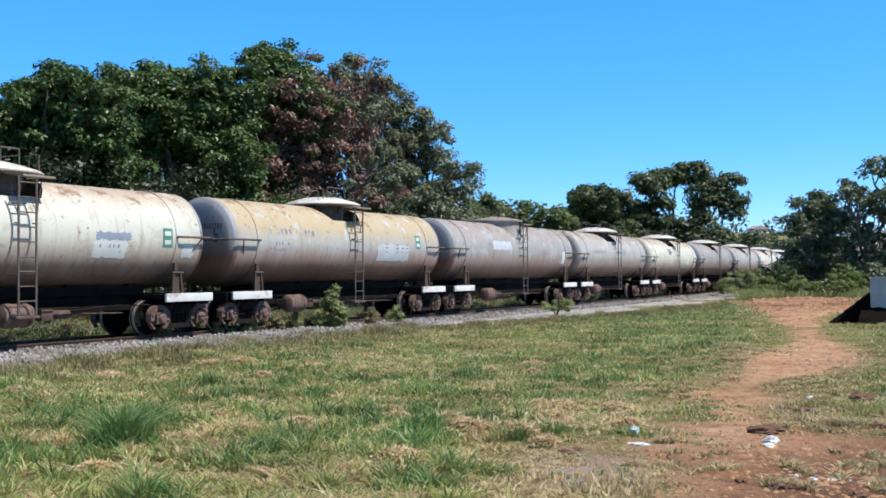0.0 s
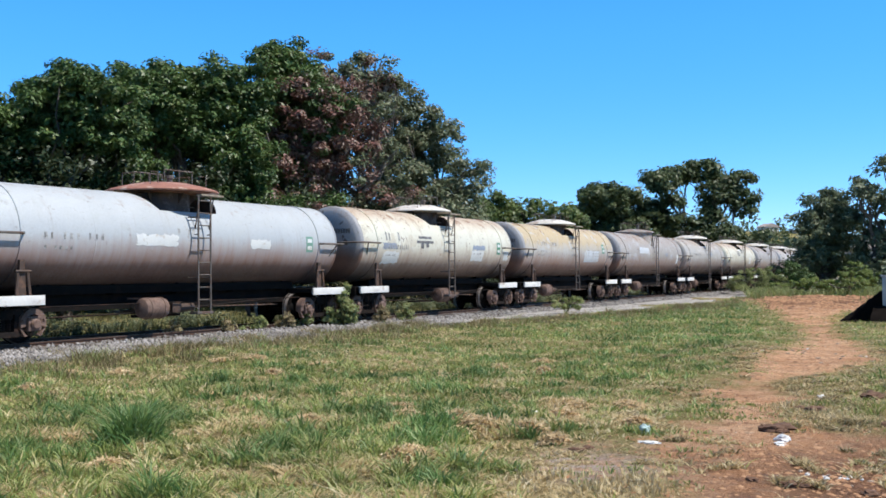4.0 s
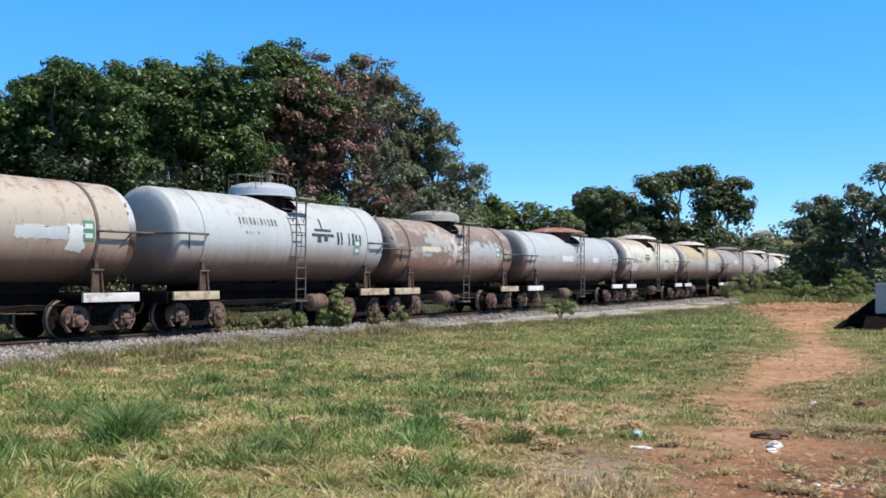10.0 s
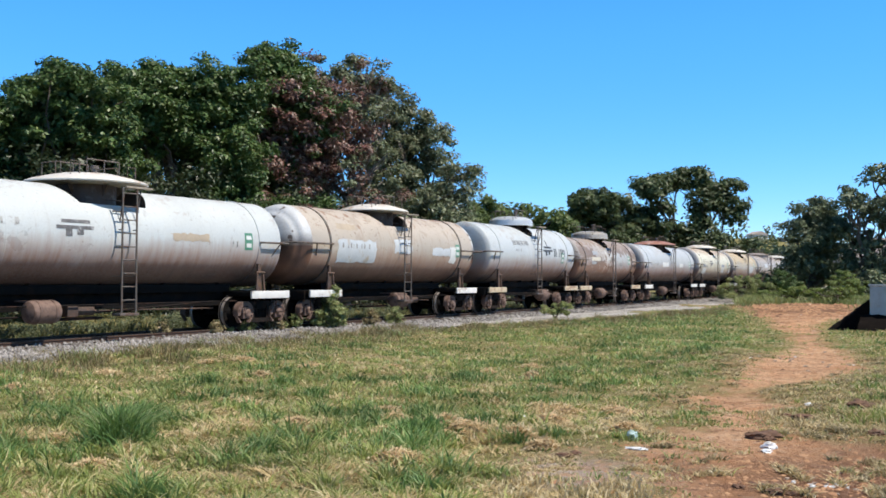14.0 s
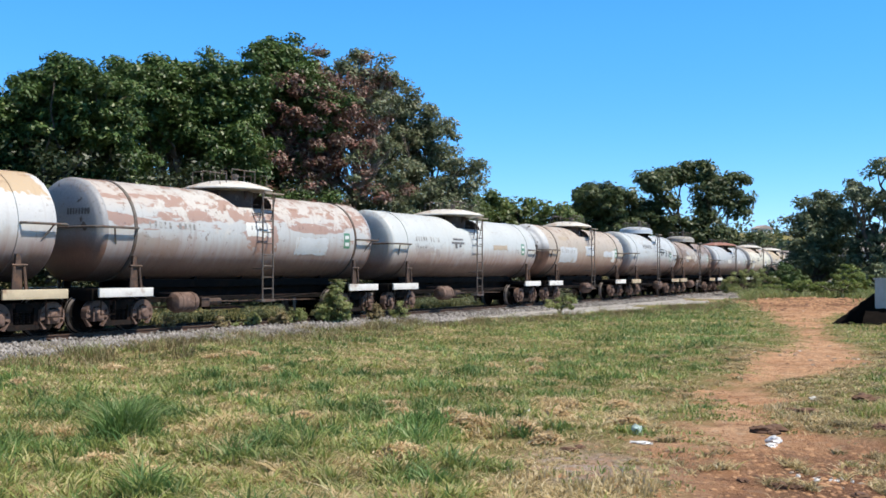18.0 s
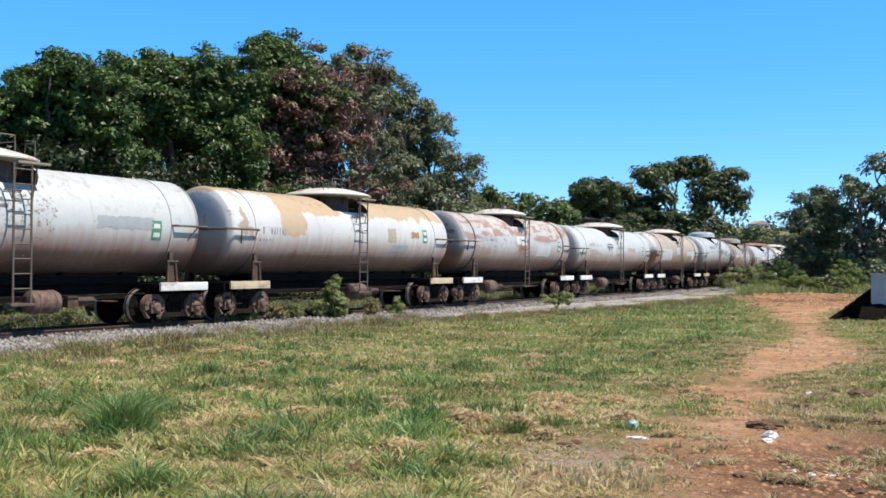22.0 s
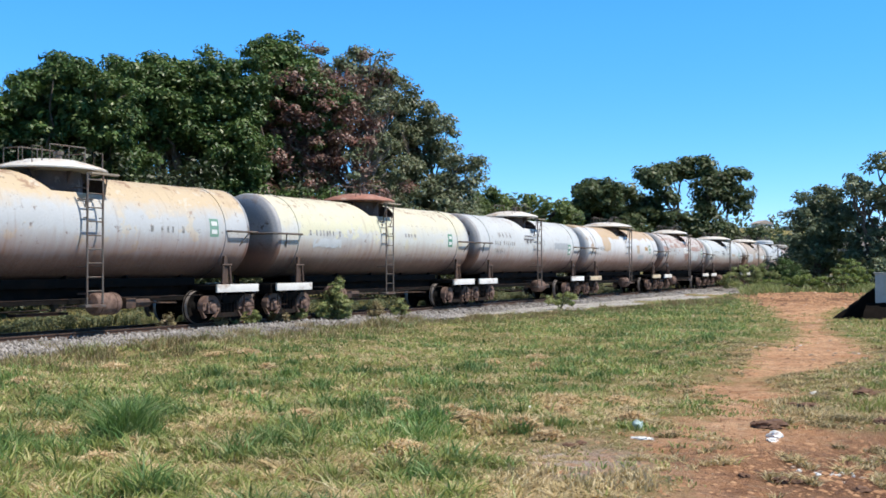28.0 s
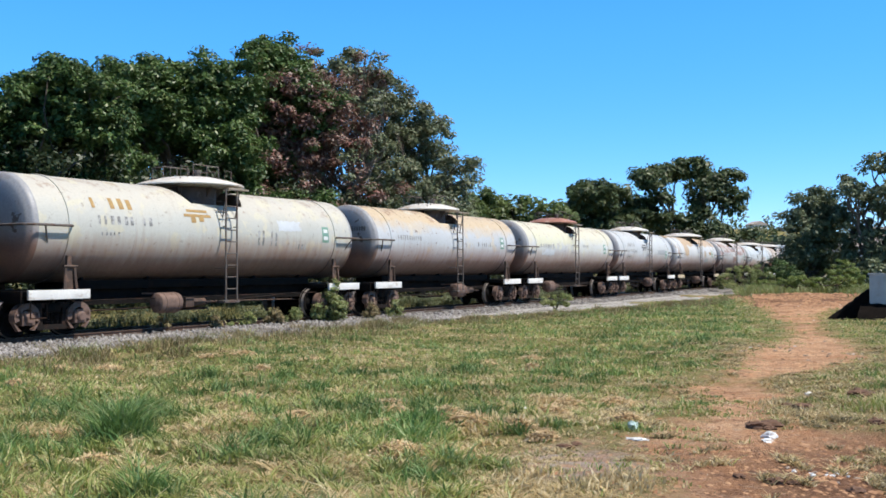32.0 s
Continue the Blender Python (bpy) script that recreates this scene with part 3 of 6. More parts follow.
        reach = straps + 1.52
        box(bm, min(s * (straps + 0.9), s * reach), max(s * (straps + 0.9), s * reach), -0.09, 0.09, 0.68, 0.86, 0.02)
        box(bm, min(s * (reach - 0.16), s * (reach + 0.05)), max(s * (reach - 0.16), s * (reach + 0.05)), -0.16, 0.16, 0.60, 0.92, 0.03)
        part("coupler", bm, STEEL, w)
        bm = bmesh.new()
        tube(bm, [(s * (straps + 1.15), -0.35, 0.8), (s * (straps + 1.3), -0.36, 0.5), (s * (straps + 1.52), -0.3, 0.42)], 0.03, 6)
        part("brake_hose", bm, DARK_STEEL, w)
        # bogie
        bx = s * (straps + bogie_out)
        bogie = part("bogie", shared("bogie", bolster_mesh), None, w, m=pose(bx, 0, 0))
        for y in (-1, 1):
            part("side_frame", shared("side_frame", side_frame_mesh), None, bogie, m=pose(0, y * 0.90, 0, 0, 0, 0 if y < 0 else 180))
            for x in (-0.66, 0.66):
                part("axle_box", shared("axle_box", axle_box_mesh), None, bogie, m=pose(x, y * 0.92, 0, 0, 0, 0 if y < 0 else 180))
            part("spring", shared("spring", spring_mesh), None, bogie, m=pose(0, y * 0.90, 0))
        for x in (-0.66, 0.66):
            ws = part("wheel_set", shared("wheel", wheel_mesh), None, bogie, m=pose(x, 0, 0.42))
            WHEELS.append((ws, x, index))
    # underframe
    bm = bmesh.new()
    box(bm, -straps - 1.0, straps + 1.0, -0.30, 0.30, 0.66, 1.0, 0.02)
    for y in (-0.36, 0.36):
        box(bm, -straps + 0.2, straps - 0.2, y - 0.06, y + 0.06, 0.62, 0.70)
    part("centre_sill", bm, DARK_STEEL, w)
    for y in (-1, 1):
        bm = bmesh.new()
        box(bm, -straps + 0.45, straps - 0.45, y * 0.48 - 0.04, y * 0.48 + 0.04, 0.98, 1.18, 0.01)
        part("side_sill", bm, DARK_STEEL, w)
    for x in np.linspace(-straps + 0.9, straps - 0.9, 5):      # cradle plates under the tank
        bm = bmesh.new()
        prism(bm, [(x - 0.03, 0.95), (x + 0.03, 0.95), (x + 0.03, 1.3), (x - 0.03, 1.3)], -0.50, 0.50)
        part("cradle", bm, DARK_STEEL, w)
    bm = bmesh.new()
    lathe(bm, [(0, -0.40), (0.12, -0.39), (0.22, -0.34), (0.245, -0.28), (0.245, 0.28), (0.22, 0.34), (0.12, 0.39), (0, 0.40)], 22, "x", (barrel, -0.90, 0.62))
    for dx in (-0.2, 0.2):       # bands that hang it from the sill
        lathe(bm, [(0.246, dx - 0.025), (0.258, dx - 0.02), (0.258, dx + 0.02), (0.246, dx + 0.025)], 22, "x", (barrel, -0.90, 0.62))
        box(bm, barrel + dx - 0.02, barrel + dx + 0.02, -0.90, -0.28, 0.82, 0.86)
    part("air_reservoir", bm, PALE_RUST, w)
    bm = bmesh.new()
    box(bm, barrel + 0.7, barrel + 1.0, -0.85, -0.55, 0.48, 0.74, 0.03)
    tube(bm, [(barrel + 1.0, -0.7, 0.6), (barrel + 1.5, -0.7, 0.6)], 0.10, 10)
    tube(bm, [(barrel + 1.5, -0.7, 0.6), (straps - 0.9, -0.35, 0.55)], 0.02, 5)
    part("brake_cylinder", bm, BROWN_STEEL, w)
    bm = bmesh.new()
    tube(bm, [(-straps + 1.0, -0.62, 0.50), (-0.6, -0.66, 0.52)], 0.018, 5)
    tube(bm, [(-0.4, -0.75, 0.56), (straps - 1.3, -0.70, 0.74)], 0.022, 5)
    tube(bm, [(-straps + 0.6, -0.9, 0.74), (straps - 0.6, -0.9, 0.74)], 0.015, 5)
    box(bm, -1.4, -0.1, -0.7, -0.4, 0.40, 0.46)
    part("brake_rod", bm, STEEL, w)
    bm = bmesh.new()
    lathe(bm, [(0, 0.60), (0.10, 0.60), (0.13, 0.70), (0.13, 1.2)], 12, "z", (0.1, 0, 0))
    part("outlet_valve", bm, DARK_STEEL, w)
    # dome
    if notch:
        part("dome", neck_mesh(r, zc, STEEL if cap == "drum" else NECK), None, w)
    part("dome_cap", cap_mesh(cap, cap_mat, r, zc, 1.15 if long_kind else 1.0), None, w)
    if cap == "hood":
        bm = bmesh.new()
        box(bm, 0.98, 1.06, -0.17, 0.17, zc + r - 0.45, zc + r + 0.07, 0.01)
        bmesh.ops.transform(bm, matrix=pose(0, 0, 0, 0, 0, -68), verts=bm.verts)
        part("hatch", bm, DARK_STEEL, w)
    for nm, me in shared("rail" + cap, lambda: railing_meshes(cap)):
        part(nm, me, None, w, m=pose(0, 0, lift + r - 1.18 + (0.0 if cap == "mushroom" else 0.08)))
    for y in (-1, 1):
        lad = part("ladder", shared("ladder", ladder_mesh), None, w, m=pose(ladder_at, y * 1.34, lift + r - 1.18))
        bm = bmesh.new()
        box(bm, ladder_at + 0.10, ladder_at + 0.88, y * 1.26 - 0.09, y * 1.26 + 0.09, 3.445 + lift + (r - 1.18), 3.49 + lift + (r - 1.18), 0.006)
        part("walkway", bm, PLANK, w)
        for dx in (0.14, 0.62):
            bm = bmesh.new()
            tube(bm, [(ladder_at + dx, y * 1.1, zc + math.sqrt(max(r * r - 1.21, 0.0)) - 0.02), (ladder_at + dx, y * 1.25, 3.44 + lift + (r - 1.18))], 0.016, 5)
            part("bracket", bm, GREY_METAL, w)
        for a in (28, 44, 60):      # steps on the tank's flank
            bm = bmesh.new()
            p = Vector((0.2, -y * -1 * (r + 0.01) * math.sin(radians(a)), zc + (r + 0.01) * math.cos(radians(a))))
            tube(bm, [(ladder_at, p.y, p.z), (ladder_at + 0.42, p.y, p.z)], 0.014, 5)
            part("tank_step", bm, GREY_METAL, w)
    for n, (what, mat, *v) in enumerate(marks):
        if what in ("patch", "text", "specks"):
            v[2], v[3] = v[2] + sag, v[3] + sag
        elif what in ("sign", "emblem"):
            v[1] += sag
        if what == "patch":
            part("paint_patch", skin(*v[:4], r, zc, 0.005, 16, 10, v[4] if len(v) > 4 else 0.02), mat, w)
        elif what == "sign":
            x, a = v
            sg = part("sign", skin(x - 0.155, x + 0.155, a - 11, a + 11, r, zc, 0.006), mat, w, "green sign with two white bars")
            for d in (-5, 5):
                part("sign_bar", skin(x - 0.10, x + 0.10, a + d - 2.6, a + d + 2.6, r, zc, 0.010, 3, 3), WHITE_PATCH, sg)
        elif what == "text":
            part("lettering", writing(*v[:4], r, zc, v[4], index * 7 + n), mat, w, smooth=0)["kind"] = "stuff"
        elif what == "head_text":
            em = bmesh.new()
            y0, y1, z0, z1, count = v
            step = (y1 - y0) / count
            for i in range(count):
                ya, yb = y0 + i * step, y0 + (i + 0.66) * step
                out = []
                for y, z in ((ya, z0), (yb, z0), (yb, z1), (ya, z1)):
                    q = math.hypot(y, z) / (r - 0.08)
                    rise = 0.155 + (dish - 0.085) * math.sqrt(max(0.0, 1 - q * q))
                    out.append(em.verts.new((-(half - 0.05 + rise) - 0.012, y, zc + z)))
                em.faces.new(out)
            part("lettering", em, mat, w, smooth=0)["kind"] = "stuff"
        elif what == "specks":
            rnd = random.Random(index)
            em = bmesh.new()
            for i in range(v[4]):
                x, a, k = rnd.uniform(v[0], v[1]), rnd.gauss((v[2] + v[3]) / 2, (v[3] - v[2]) / 4), rnd.uniform(0.015, 0.05)
                bm = skin(x, x + k * rnd.uniform(0.6, 2), a, a + k * 60, r, zc, 0.004 + 0.0002 * i / v[4], 2, 2)
                me = bpy.data.meshes.new("t")
                bm.to_mesh(me)
                bm.free()
                em.from_mesh(me)
                bpy.data.meshes.remove(me)
            part("peeling_spots", em, mat, w, "dark spots of peeled paint", smooth=0)["kind"] = "stuff"
        elif what == "emblem":
            x, a, k = v
            em = bmesh.new()
            bars = [(x - 0.4 * k, x + 0.4 * k, a - 9 * k, a - 5 * k), (x - 0.55 * k, x + 0.5 * k, a - 2 * k, a + 2 * k), (x - 0.30 * k, x - 0.12 * k, a + 2 * k, a + 10 * k), (x + 0.02 * k, x + 0.2 * k, a + 2 * k, a + 8 * k)]
            for i, b in enumerate(bars):
                bm = skin(*b, r, zc, 0.006 + 0.001 * i, 3, 3)
                me = bpy.data.meshes.new("t")
                bm.to_mesh(me)
                bm.free()
                em.from_mesh(me)
                bpy.data.meshes.remove(me)
            part("emblem", em, mat, w, smooth=0)
    WAGONS[index] = (w, centre, straps)
    return w


WHEELS = []
GB = (0.36, 0.40, 0.46)
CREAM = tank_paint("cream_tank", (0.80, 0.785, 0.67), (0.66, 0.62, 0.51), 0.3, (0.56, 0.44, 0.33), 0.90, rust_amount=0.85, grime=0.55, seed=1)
# these two heads: dark lower half holds grime and shade in its colour
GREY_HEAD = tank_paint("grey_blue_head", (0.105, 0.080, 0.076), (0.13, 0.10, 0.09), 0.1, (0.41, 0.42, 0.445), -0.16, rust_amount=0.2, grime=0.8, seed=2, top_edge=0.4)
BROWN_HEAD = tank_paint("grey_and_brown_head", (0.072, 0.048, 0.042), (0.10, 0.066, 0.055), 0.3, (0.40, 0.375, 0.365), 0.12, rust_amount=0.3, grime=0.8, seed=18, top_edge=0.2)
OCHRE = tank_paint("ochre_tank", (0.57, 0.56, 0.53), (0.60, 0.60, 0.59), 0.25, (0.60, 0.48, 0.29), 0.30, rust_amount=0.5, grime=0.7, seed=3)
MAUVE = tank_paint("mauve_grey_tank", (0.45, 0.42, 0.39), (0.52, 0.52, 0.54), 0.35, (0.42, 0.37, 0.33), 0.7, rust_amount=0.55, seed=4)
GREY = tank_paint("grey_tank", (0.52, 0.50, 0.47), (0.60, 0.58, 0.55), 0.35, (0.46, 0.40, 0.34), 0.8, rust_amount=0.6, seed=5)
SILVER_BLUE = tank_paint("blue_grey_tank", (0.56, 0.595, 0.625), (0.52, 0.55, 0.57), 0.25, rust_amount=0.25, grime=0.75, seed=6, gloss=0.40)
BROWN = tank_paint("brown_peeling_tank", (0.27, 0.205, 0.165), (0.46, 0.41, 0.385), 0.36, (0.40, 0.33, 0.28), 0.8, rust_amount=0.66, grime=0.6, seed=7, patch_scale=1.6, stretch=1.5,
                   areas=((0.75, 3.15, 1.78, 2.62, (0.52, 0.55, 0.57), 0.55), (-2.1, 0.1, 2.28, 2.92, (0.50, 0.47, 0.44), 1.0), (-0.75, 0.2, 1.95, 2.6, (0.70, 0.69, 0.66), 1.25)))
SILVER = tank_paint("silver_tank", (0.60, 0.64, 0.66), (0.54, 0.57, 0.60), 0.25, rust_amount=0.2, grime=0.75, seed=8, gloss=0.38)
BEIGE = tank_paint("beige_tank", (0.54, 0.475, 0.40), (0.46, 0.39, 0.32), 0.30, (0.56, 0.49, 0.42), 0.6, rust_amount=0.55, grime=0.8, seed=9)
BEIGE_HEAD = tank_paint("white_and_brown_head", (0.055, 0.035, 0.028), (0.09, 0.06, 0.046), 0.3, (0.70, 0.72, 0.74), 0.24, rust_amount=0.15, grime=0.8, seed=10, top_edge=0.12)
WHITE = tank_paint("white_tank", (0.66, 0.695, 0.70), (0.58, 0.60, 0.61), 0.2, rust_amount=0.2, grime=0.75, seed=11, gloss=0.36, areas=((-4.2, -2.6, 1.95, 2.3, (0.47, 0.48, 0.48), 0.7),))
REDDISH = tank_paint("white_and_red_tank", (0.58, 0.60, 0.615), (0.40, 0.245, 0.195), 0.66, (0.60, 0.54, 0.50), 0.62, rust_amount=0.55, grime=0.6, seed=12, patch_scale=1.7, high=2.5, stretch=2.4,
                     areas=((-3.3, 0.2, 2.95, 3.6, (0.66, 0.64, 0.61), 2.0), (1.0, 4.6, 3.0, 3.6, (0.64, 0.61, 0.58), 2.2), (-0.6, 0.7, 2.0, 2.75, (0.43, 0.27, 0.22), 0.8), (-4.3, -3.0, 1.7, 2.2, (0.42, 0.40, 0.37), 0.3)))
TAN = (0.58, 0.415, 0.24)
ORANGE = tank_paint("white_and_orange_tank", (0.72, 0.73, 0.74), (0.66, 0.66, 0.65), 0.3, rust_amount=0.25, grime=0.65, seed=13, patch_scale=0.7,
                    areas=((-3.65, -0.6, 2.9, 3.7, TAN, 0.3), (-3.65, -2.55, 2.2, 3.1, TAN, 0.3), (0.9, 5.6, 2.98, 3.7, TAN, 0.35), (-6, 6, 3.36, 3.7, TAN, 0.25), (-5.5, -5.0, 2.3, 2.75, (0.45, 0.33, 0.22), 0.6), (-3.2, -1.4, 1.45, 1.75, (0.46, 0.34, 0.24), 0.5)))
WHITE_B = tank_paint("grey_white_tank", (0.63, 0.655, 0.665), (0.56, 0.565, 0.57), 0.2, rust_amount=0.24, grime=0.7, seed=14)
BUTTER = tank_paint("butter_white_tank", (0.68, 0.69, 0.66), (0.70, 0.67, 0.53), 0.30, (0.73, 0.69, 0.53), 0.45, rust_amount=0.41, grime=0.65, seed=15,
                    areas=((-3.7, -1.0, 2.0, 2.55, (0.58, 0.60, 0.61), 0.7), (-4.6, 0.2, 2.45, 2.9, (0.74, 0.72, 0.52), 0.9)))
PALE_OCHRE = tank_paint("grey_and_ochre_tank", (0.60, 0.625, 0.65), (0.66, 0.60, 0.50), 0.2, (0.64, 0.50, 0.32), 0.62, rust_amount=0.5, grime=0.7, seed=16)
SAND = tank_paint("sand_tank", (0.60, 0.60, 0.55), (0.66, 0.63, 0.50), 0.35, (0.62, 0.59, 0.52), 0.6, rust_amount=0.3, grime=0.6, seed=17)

# the train, from its head to its tail
far = [(8, 94.7, WHITE_B, "far pale grey tank wagon, weathered"), (7, 82.6, CREAM, "far cream tank wagon, weathered"), (6, 70.6, GREY, "far grey tank wagon with a pale lid"), (5, 58.6, MAUVE, "far dull grey tank wagon with a pale lid")]
for k, c, p, lab in far:
    wagon(k, c, 4.45, lab, p, GREY_HEAD)
wagon(4, 46.6, 4.45, "cream-grey weathered tank wagon with a white lid", CREAM, cap="mushroom", marks=[("emblem", DARK_PAINT, -1.2, 62, 1.0), ("patch", WHITE_PATCH, 2.6, 3.3, 75, 100)])
wagon(3, 34.79, 4.35, "dull grey tank wagon with a white lid", GREY, marks=[("emblem", BLUE_PATCH, 1.3, 70, 0.9), ("text", FADED_PAINT, -3.5, -1.6, 68, 76, 9)])
wagon(2, 22.60, 4.95, "mauve-grey tank wagon with a hooded dome", MAUVE, GREY_HEAD, cap="hood", cap_mat=MAUVE, notch=0,
      marks=[("patch", PALE_PATCH, -2.6, -0.9, 62, 78), ("emblem", BLUE_PATCH, 2.5, 80, 0.6), ("patch", WHITE_PATCH, 4.55, 4.9, 78, 104)])
wagon(1, 10.22, 4.49, "ochre-stained tank wagon with faded paint scrawls", OCHRE, GREY_HEAD,
      marks=[("head_text", DARK_PAINT, -0.15, -0.85, 0.32, 0.46, 8), ("text", FADED_PAINT, -4.0, -1.9, 62, 70, 12), ("text", FADED_PAINT, -4.0, -3.1, 80, 85, 7), ("text", FADED_PAINT, -4.0, -3.2, 88, 92, 6), ("patch", PALE_PATCH, 1.4, 3.3, 78, 104), ("text", FADED_PAINT, 1.8, 3.4, 76, 90, 5), ("sign", GREEN_SIGN, 3.9, 72)])
wagon(0, -1.66, 4.40, "cream tank wagon with rust streaks and white patches", CREAM, GREY_HEAD, barrel=0.1, sag=0,
      marks=[("head_text", DARK_PAINT, -0.15, -0.85, 0.32, 0.46, 8), ("text", FADED_PAINT, -3.95, -3.0, 70, 84, 5), ("patch", BLUE_PATCH, -4.1, -3.3, 88, 97), ("text", FADED_PAINT, -4.05, -2.5, 90, 97, 12), ("patch", WHITE_PATCH, -4.05, -3.1, 101, 121), ("text", FADED_PAINT, -3.9, -3.3, 105, 108, 8),
             ("emblem", DARK_PAINT, -1.45, 84, 1.05), ("patch", BLUE_PATCH, 1.95, 2.95, 86, 94), ("patch", WHITE_PATCH, 1.9, 2.85, 95, 115), ("text", FADED_PAINT, 2.05, 2.7, 99, 103, 5), ("sign", GREEN_SIGN, 4.1, 90), ("patch", WHITE_PATCH, 4.6, 5.0, 96, 113)])
wagon(-1, -14.0, 4.93, "light blue-grey tank wagon with a rust-red lid", SILVER_BLUE, GREY_HEAD, r=1.14, lift=-0.09, cap_mat=RED_PAINT, barrel=-1.2, sag=12,
      marks=[("text", FADED_PAINT, -4.4, -2.6, 74, 81, 11), ("text", FADED_PAINT, -4.4, -3.6, 88, 92, 6), ("patch", WHITE_PATCH, -1.9, -0.6, 72, 86), ("text", FADED_PAINT, -0.6, 0.2, 64, 70, 5), ("patch", WHITE_PATCH, 2.0, 2.8, 74, 86), ("sign", MOSS_SIGN, 4.5, 78)])
wagon(-2, -25.73, 3.60, "brown tank wagon with peeling pale paint patches", BROWN, BROWN_HEAD, r=1.14, lift=-0.09, cap="drum", notch=0.93, bogie_out=0.0, cap_mat=CAP_GREY, overhang=0.80, barrel=-0.9, board=CREAM_BOARD,
      marks=[("head_text", DARK_PAINT, -0.15, -0.85, 0.30, 0.44, 6), ("patch", CREAM_PATCH, -2.75, -1.45, 72, 81, 0.012), ("patch", GREY_PATCH, -2.5, -1.75, 57, 66, 0.02), ("patch", GREY_PATCH, -2.75, -2.1, 83, 89, 0.02), ("text", FADED_PAINT, 1.5, 2.0, 84, 92, 4), ("sign", MOSS_SIGN, 3.1, 76)])
wagon(-3, -35.55, 3.60, "silver-white tank wagon with a drum dome and black emblem", SILVER, SILVER, r=1.22, lift=0.05, cap="drum", notch=0.93, bogie_out=0.0, cap_mat=CAP_SILVER, overhang=0.80, barrel=1.35, board=CREAM_BOARD,
      marks=[("text", DARK_PAINT, -2.3, -0.7, 54, 64, 11), ("text", FADED_PAINT, -2.1, -1.5, 72, 76, 5), ("emblem", BLACK_PAINT, 1.3, 72, 1.0), ("patch", BLACK_PAINT, 1.22, 1.30, 48, 64, 0.002), ("text", BLACK_PAINT, 1.95, 3.3, 66, 84, 7), ("sign", MOSS_SIGN, 3.0, 86)])
wagon(-4, -46.55, 4.09, "beige-brown tank wagon with pale repaint patches", BEIGE, BEIGE_HEAD, dish=0.55, overhang=0.95, barrel=0.2,
      marks=[("patch", PALE_PATCH, -3.7, -1.6, 72, 106), ("text", FADED_PAINT, -3.5, -1.9, 76, 84, 11), ("patch", PALE_PATCH, -0.5, 0.6, 66, 88), ("patch", TAN_PATCH, -3.6, -2.6, 46, 56), ("patch", PALE_PATCH, 2.0, 3.3, 76, 90), ("patch", WHITE_PATCH, 3.3, 3.75, 74, 102), ("sign", GREEN_SIGN, 3.85, 80)])
wagon(-5, -58.64, 4.80, "white tank wagon with a grey emblem and grimy flanks", WHITE, WHITE, r=1.16, lift=-0.06,
      barrel=-1.9, sag=12, marks=[("text", FADED_PAINT, -4.3, -2.6, 62, 70, 10), ("text", FADED_PAINT, -4.2, -3.2, 78, 82, 6), ("emblem", DARK_PAINT, -1.25, 70, 0.95), ("patch", TAN_PATCH, 1.6, 2.85, 70, 79), ("text", FADED_PAINT, 3.4, 4.0, 76, 84, 4), ("sign", GREEN_SIGN, 4.35, 76)])
wagon(-6, -70.98, 4.40, "pale grey tank wagon with reddish peeling paint", REDDISH, GREY_HEAD,
      marks=[("head_text", DARK_PAINT, -0.15, -0.85, 0.32, 0.46, 8), ("text", FADED_PAINT, -4.0, -2.4, 70, 78, 10), ("patch", WHITE_PATCH, -0.6, 0.4, 64, 82), ("text", FADED_PAINT, -0.4, 0.2, 68, 74, 4), ("sign", GREEN_SIGN, 3.95, 82), ("patch", PALE_PATCH, 1.5, 3.0, 80, 104)])
wagon(-7, -83.24, 4.80, "white tank wagon with large orange-tan stains", ORANGE, ORANGE, barrel=0.3, board=CREAM_BOARD,
      marks=[("text", FADED_PAINT, -4.65, -3.5, 74, 84, 10), ("text", FADED_PAINT, -4.65, -4.0, 90, 94, 5), ("patch", TAN_PATCH, 1.75, 2.25, 66, 88), ("patch", OCHRE_MARK, 3.2, 3.7, 70, 80), ("patch", GREY_PATCH, 2.0, 3.0, 92, 104), ("sign", GREEN_SIGN, 4.1, 76)])
wagon(-8, -95.46, 4.35, "white tank wagon with a dark emblem and peeling spots", WHITE_B, GREY_HEAD, barrel=0.9,
      marks=[("head_text", DARK_PAINT, -0.15, -0.85, 0.32, 0.46, 8), ("text", FADED_PAINT, -3.8, -2.2, 56, 67, 5), ("text", FADED_PAINT, -3.9, -2.0, 74, 82, 10), ("text", FADED_PAINT, -3.9, -2.9, 88, 98, 6), ("emblem", DARK_PAINT, -0.6, 68, 0.95), ("specks", FADED_PAINT, -0.4, 1.0, 40, 100, 130), ("patch", GREY_PATCH, 2.1, 3.75, 72, 86), ("sign", GREEN_SIGN, 3.85, 86)])
wagon(-9, -107.10, 4.66, "butter-white tank wagon with a rust-red lid", BUTTER, GREY_HEAD, cap_mat=RED_PAINT, ladder_at=-0.4,
      marks=[("text", FADED_PAINT, -4.2, -2.6, 72, 80, 10), ("patch", PALE_PATCH, -4.0, -2.6, 84, 96), ("text", FADED_PAINT, 1.0, 1.8, 70, 76, 4), ("sign", GREEN_SIGN, 4.1, 78)])
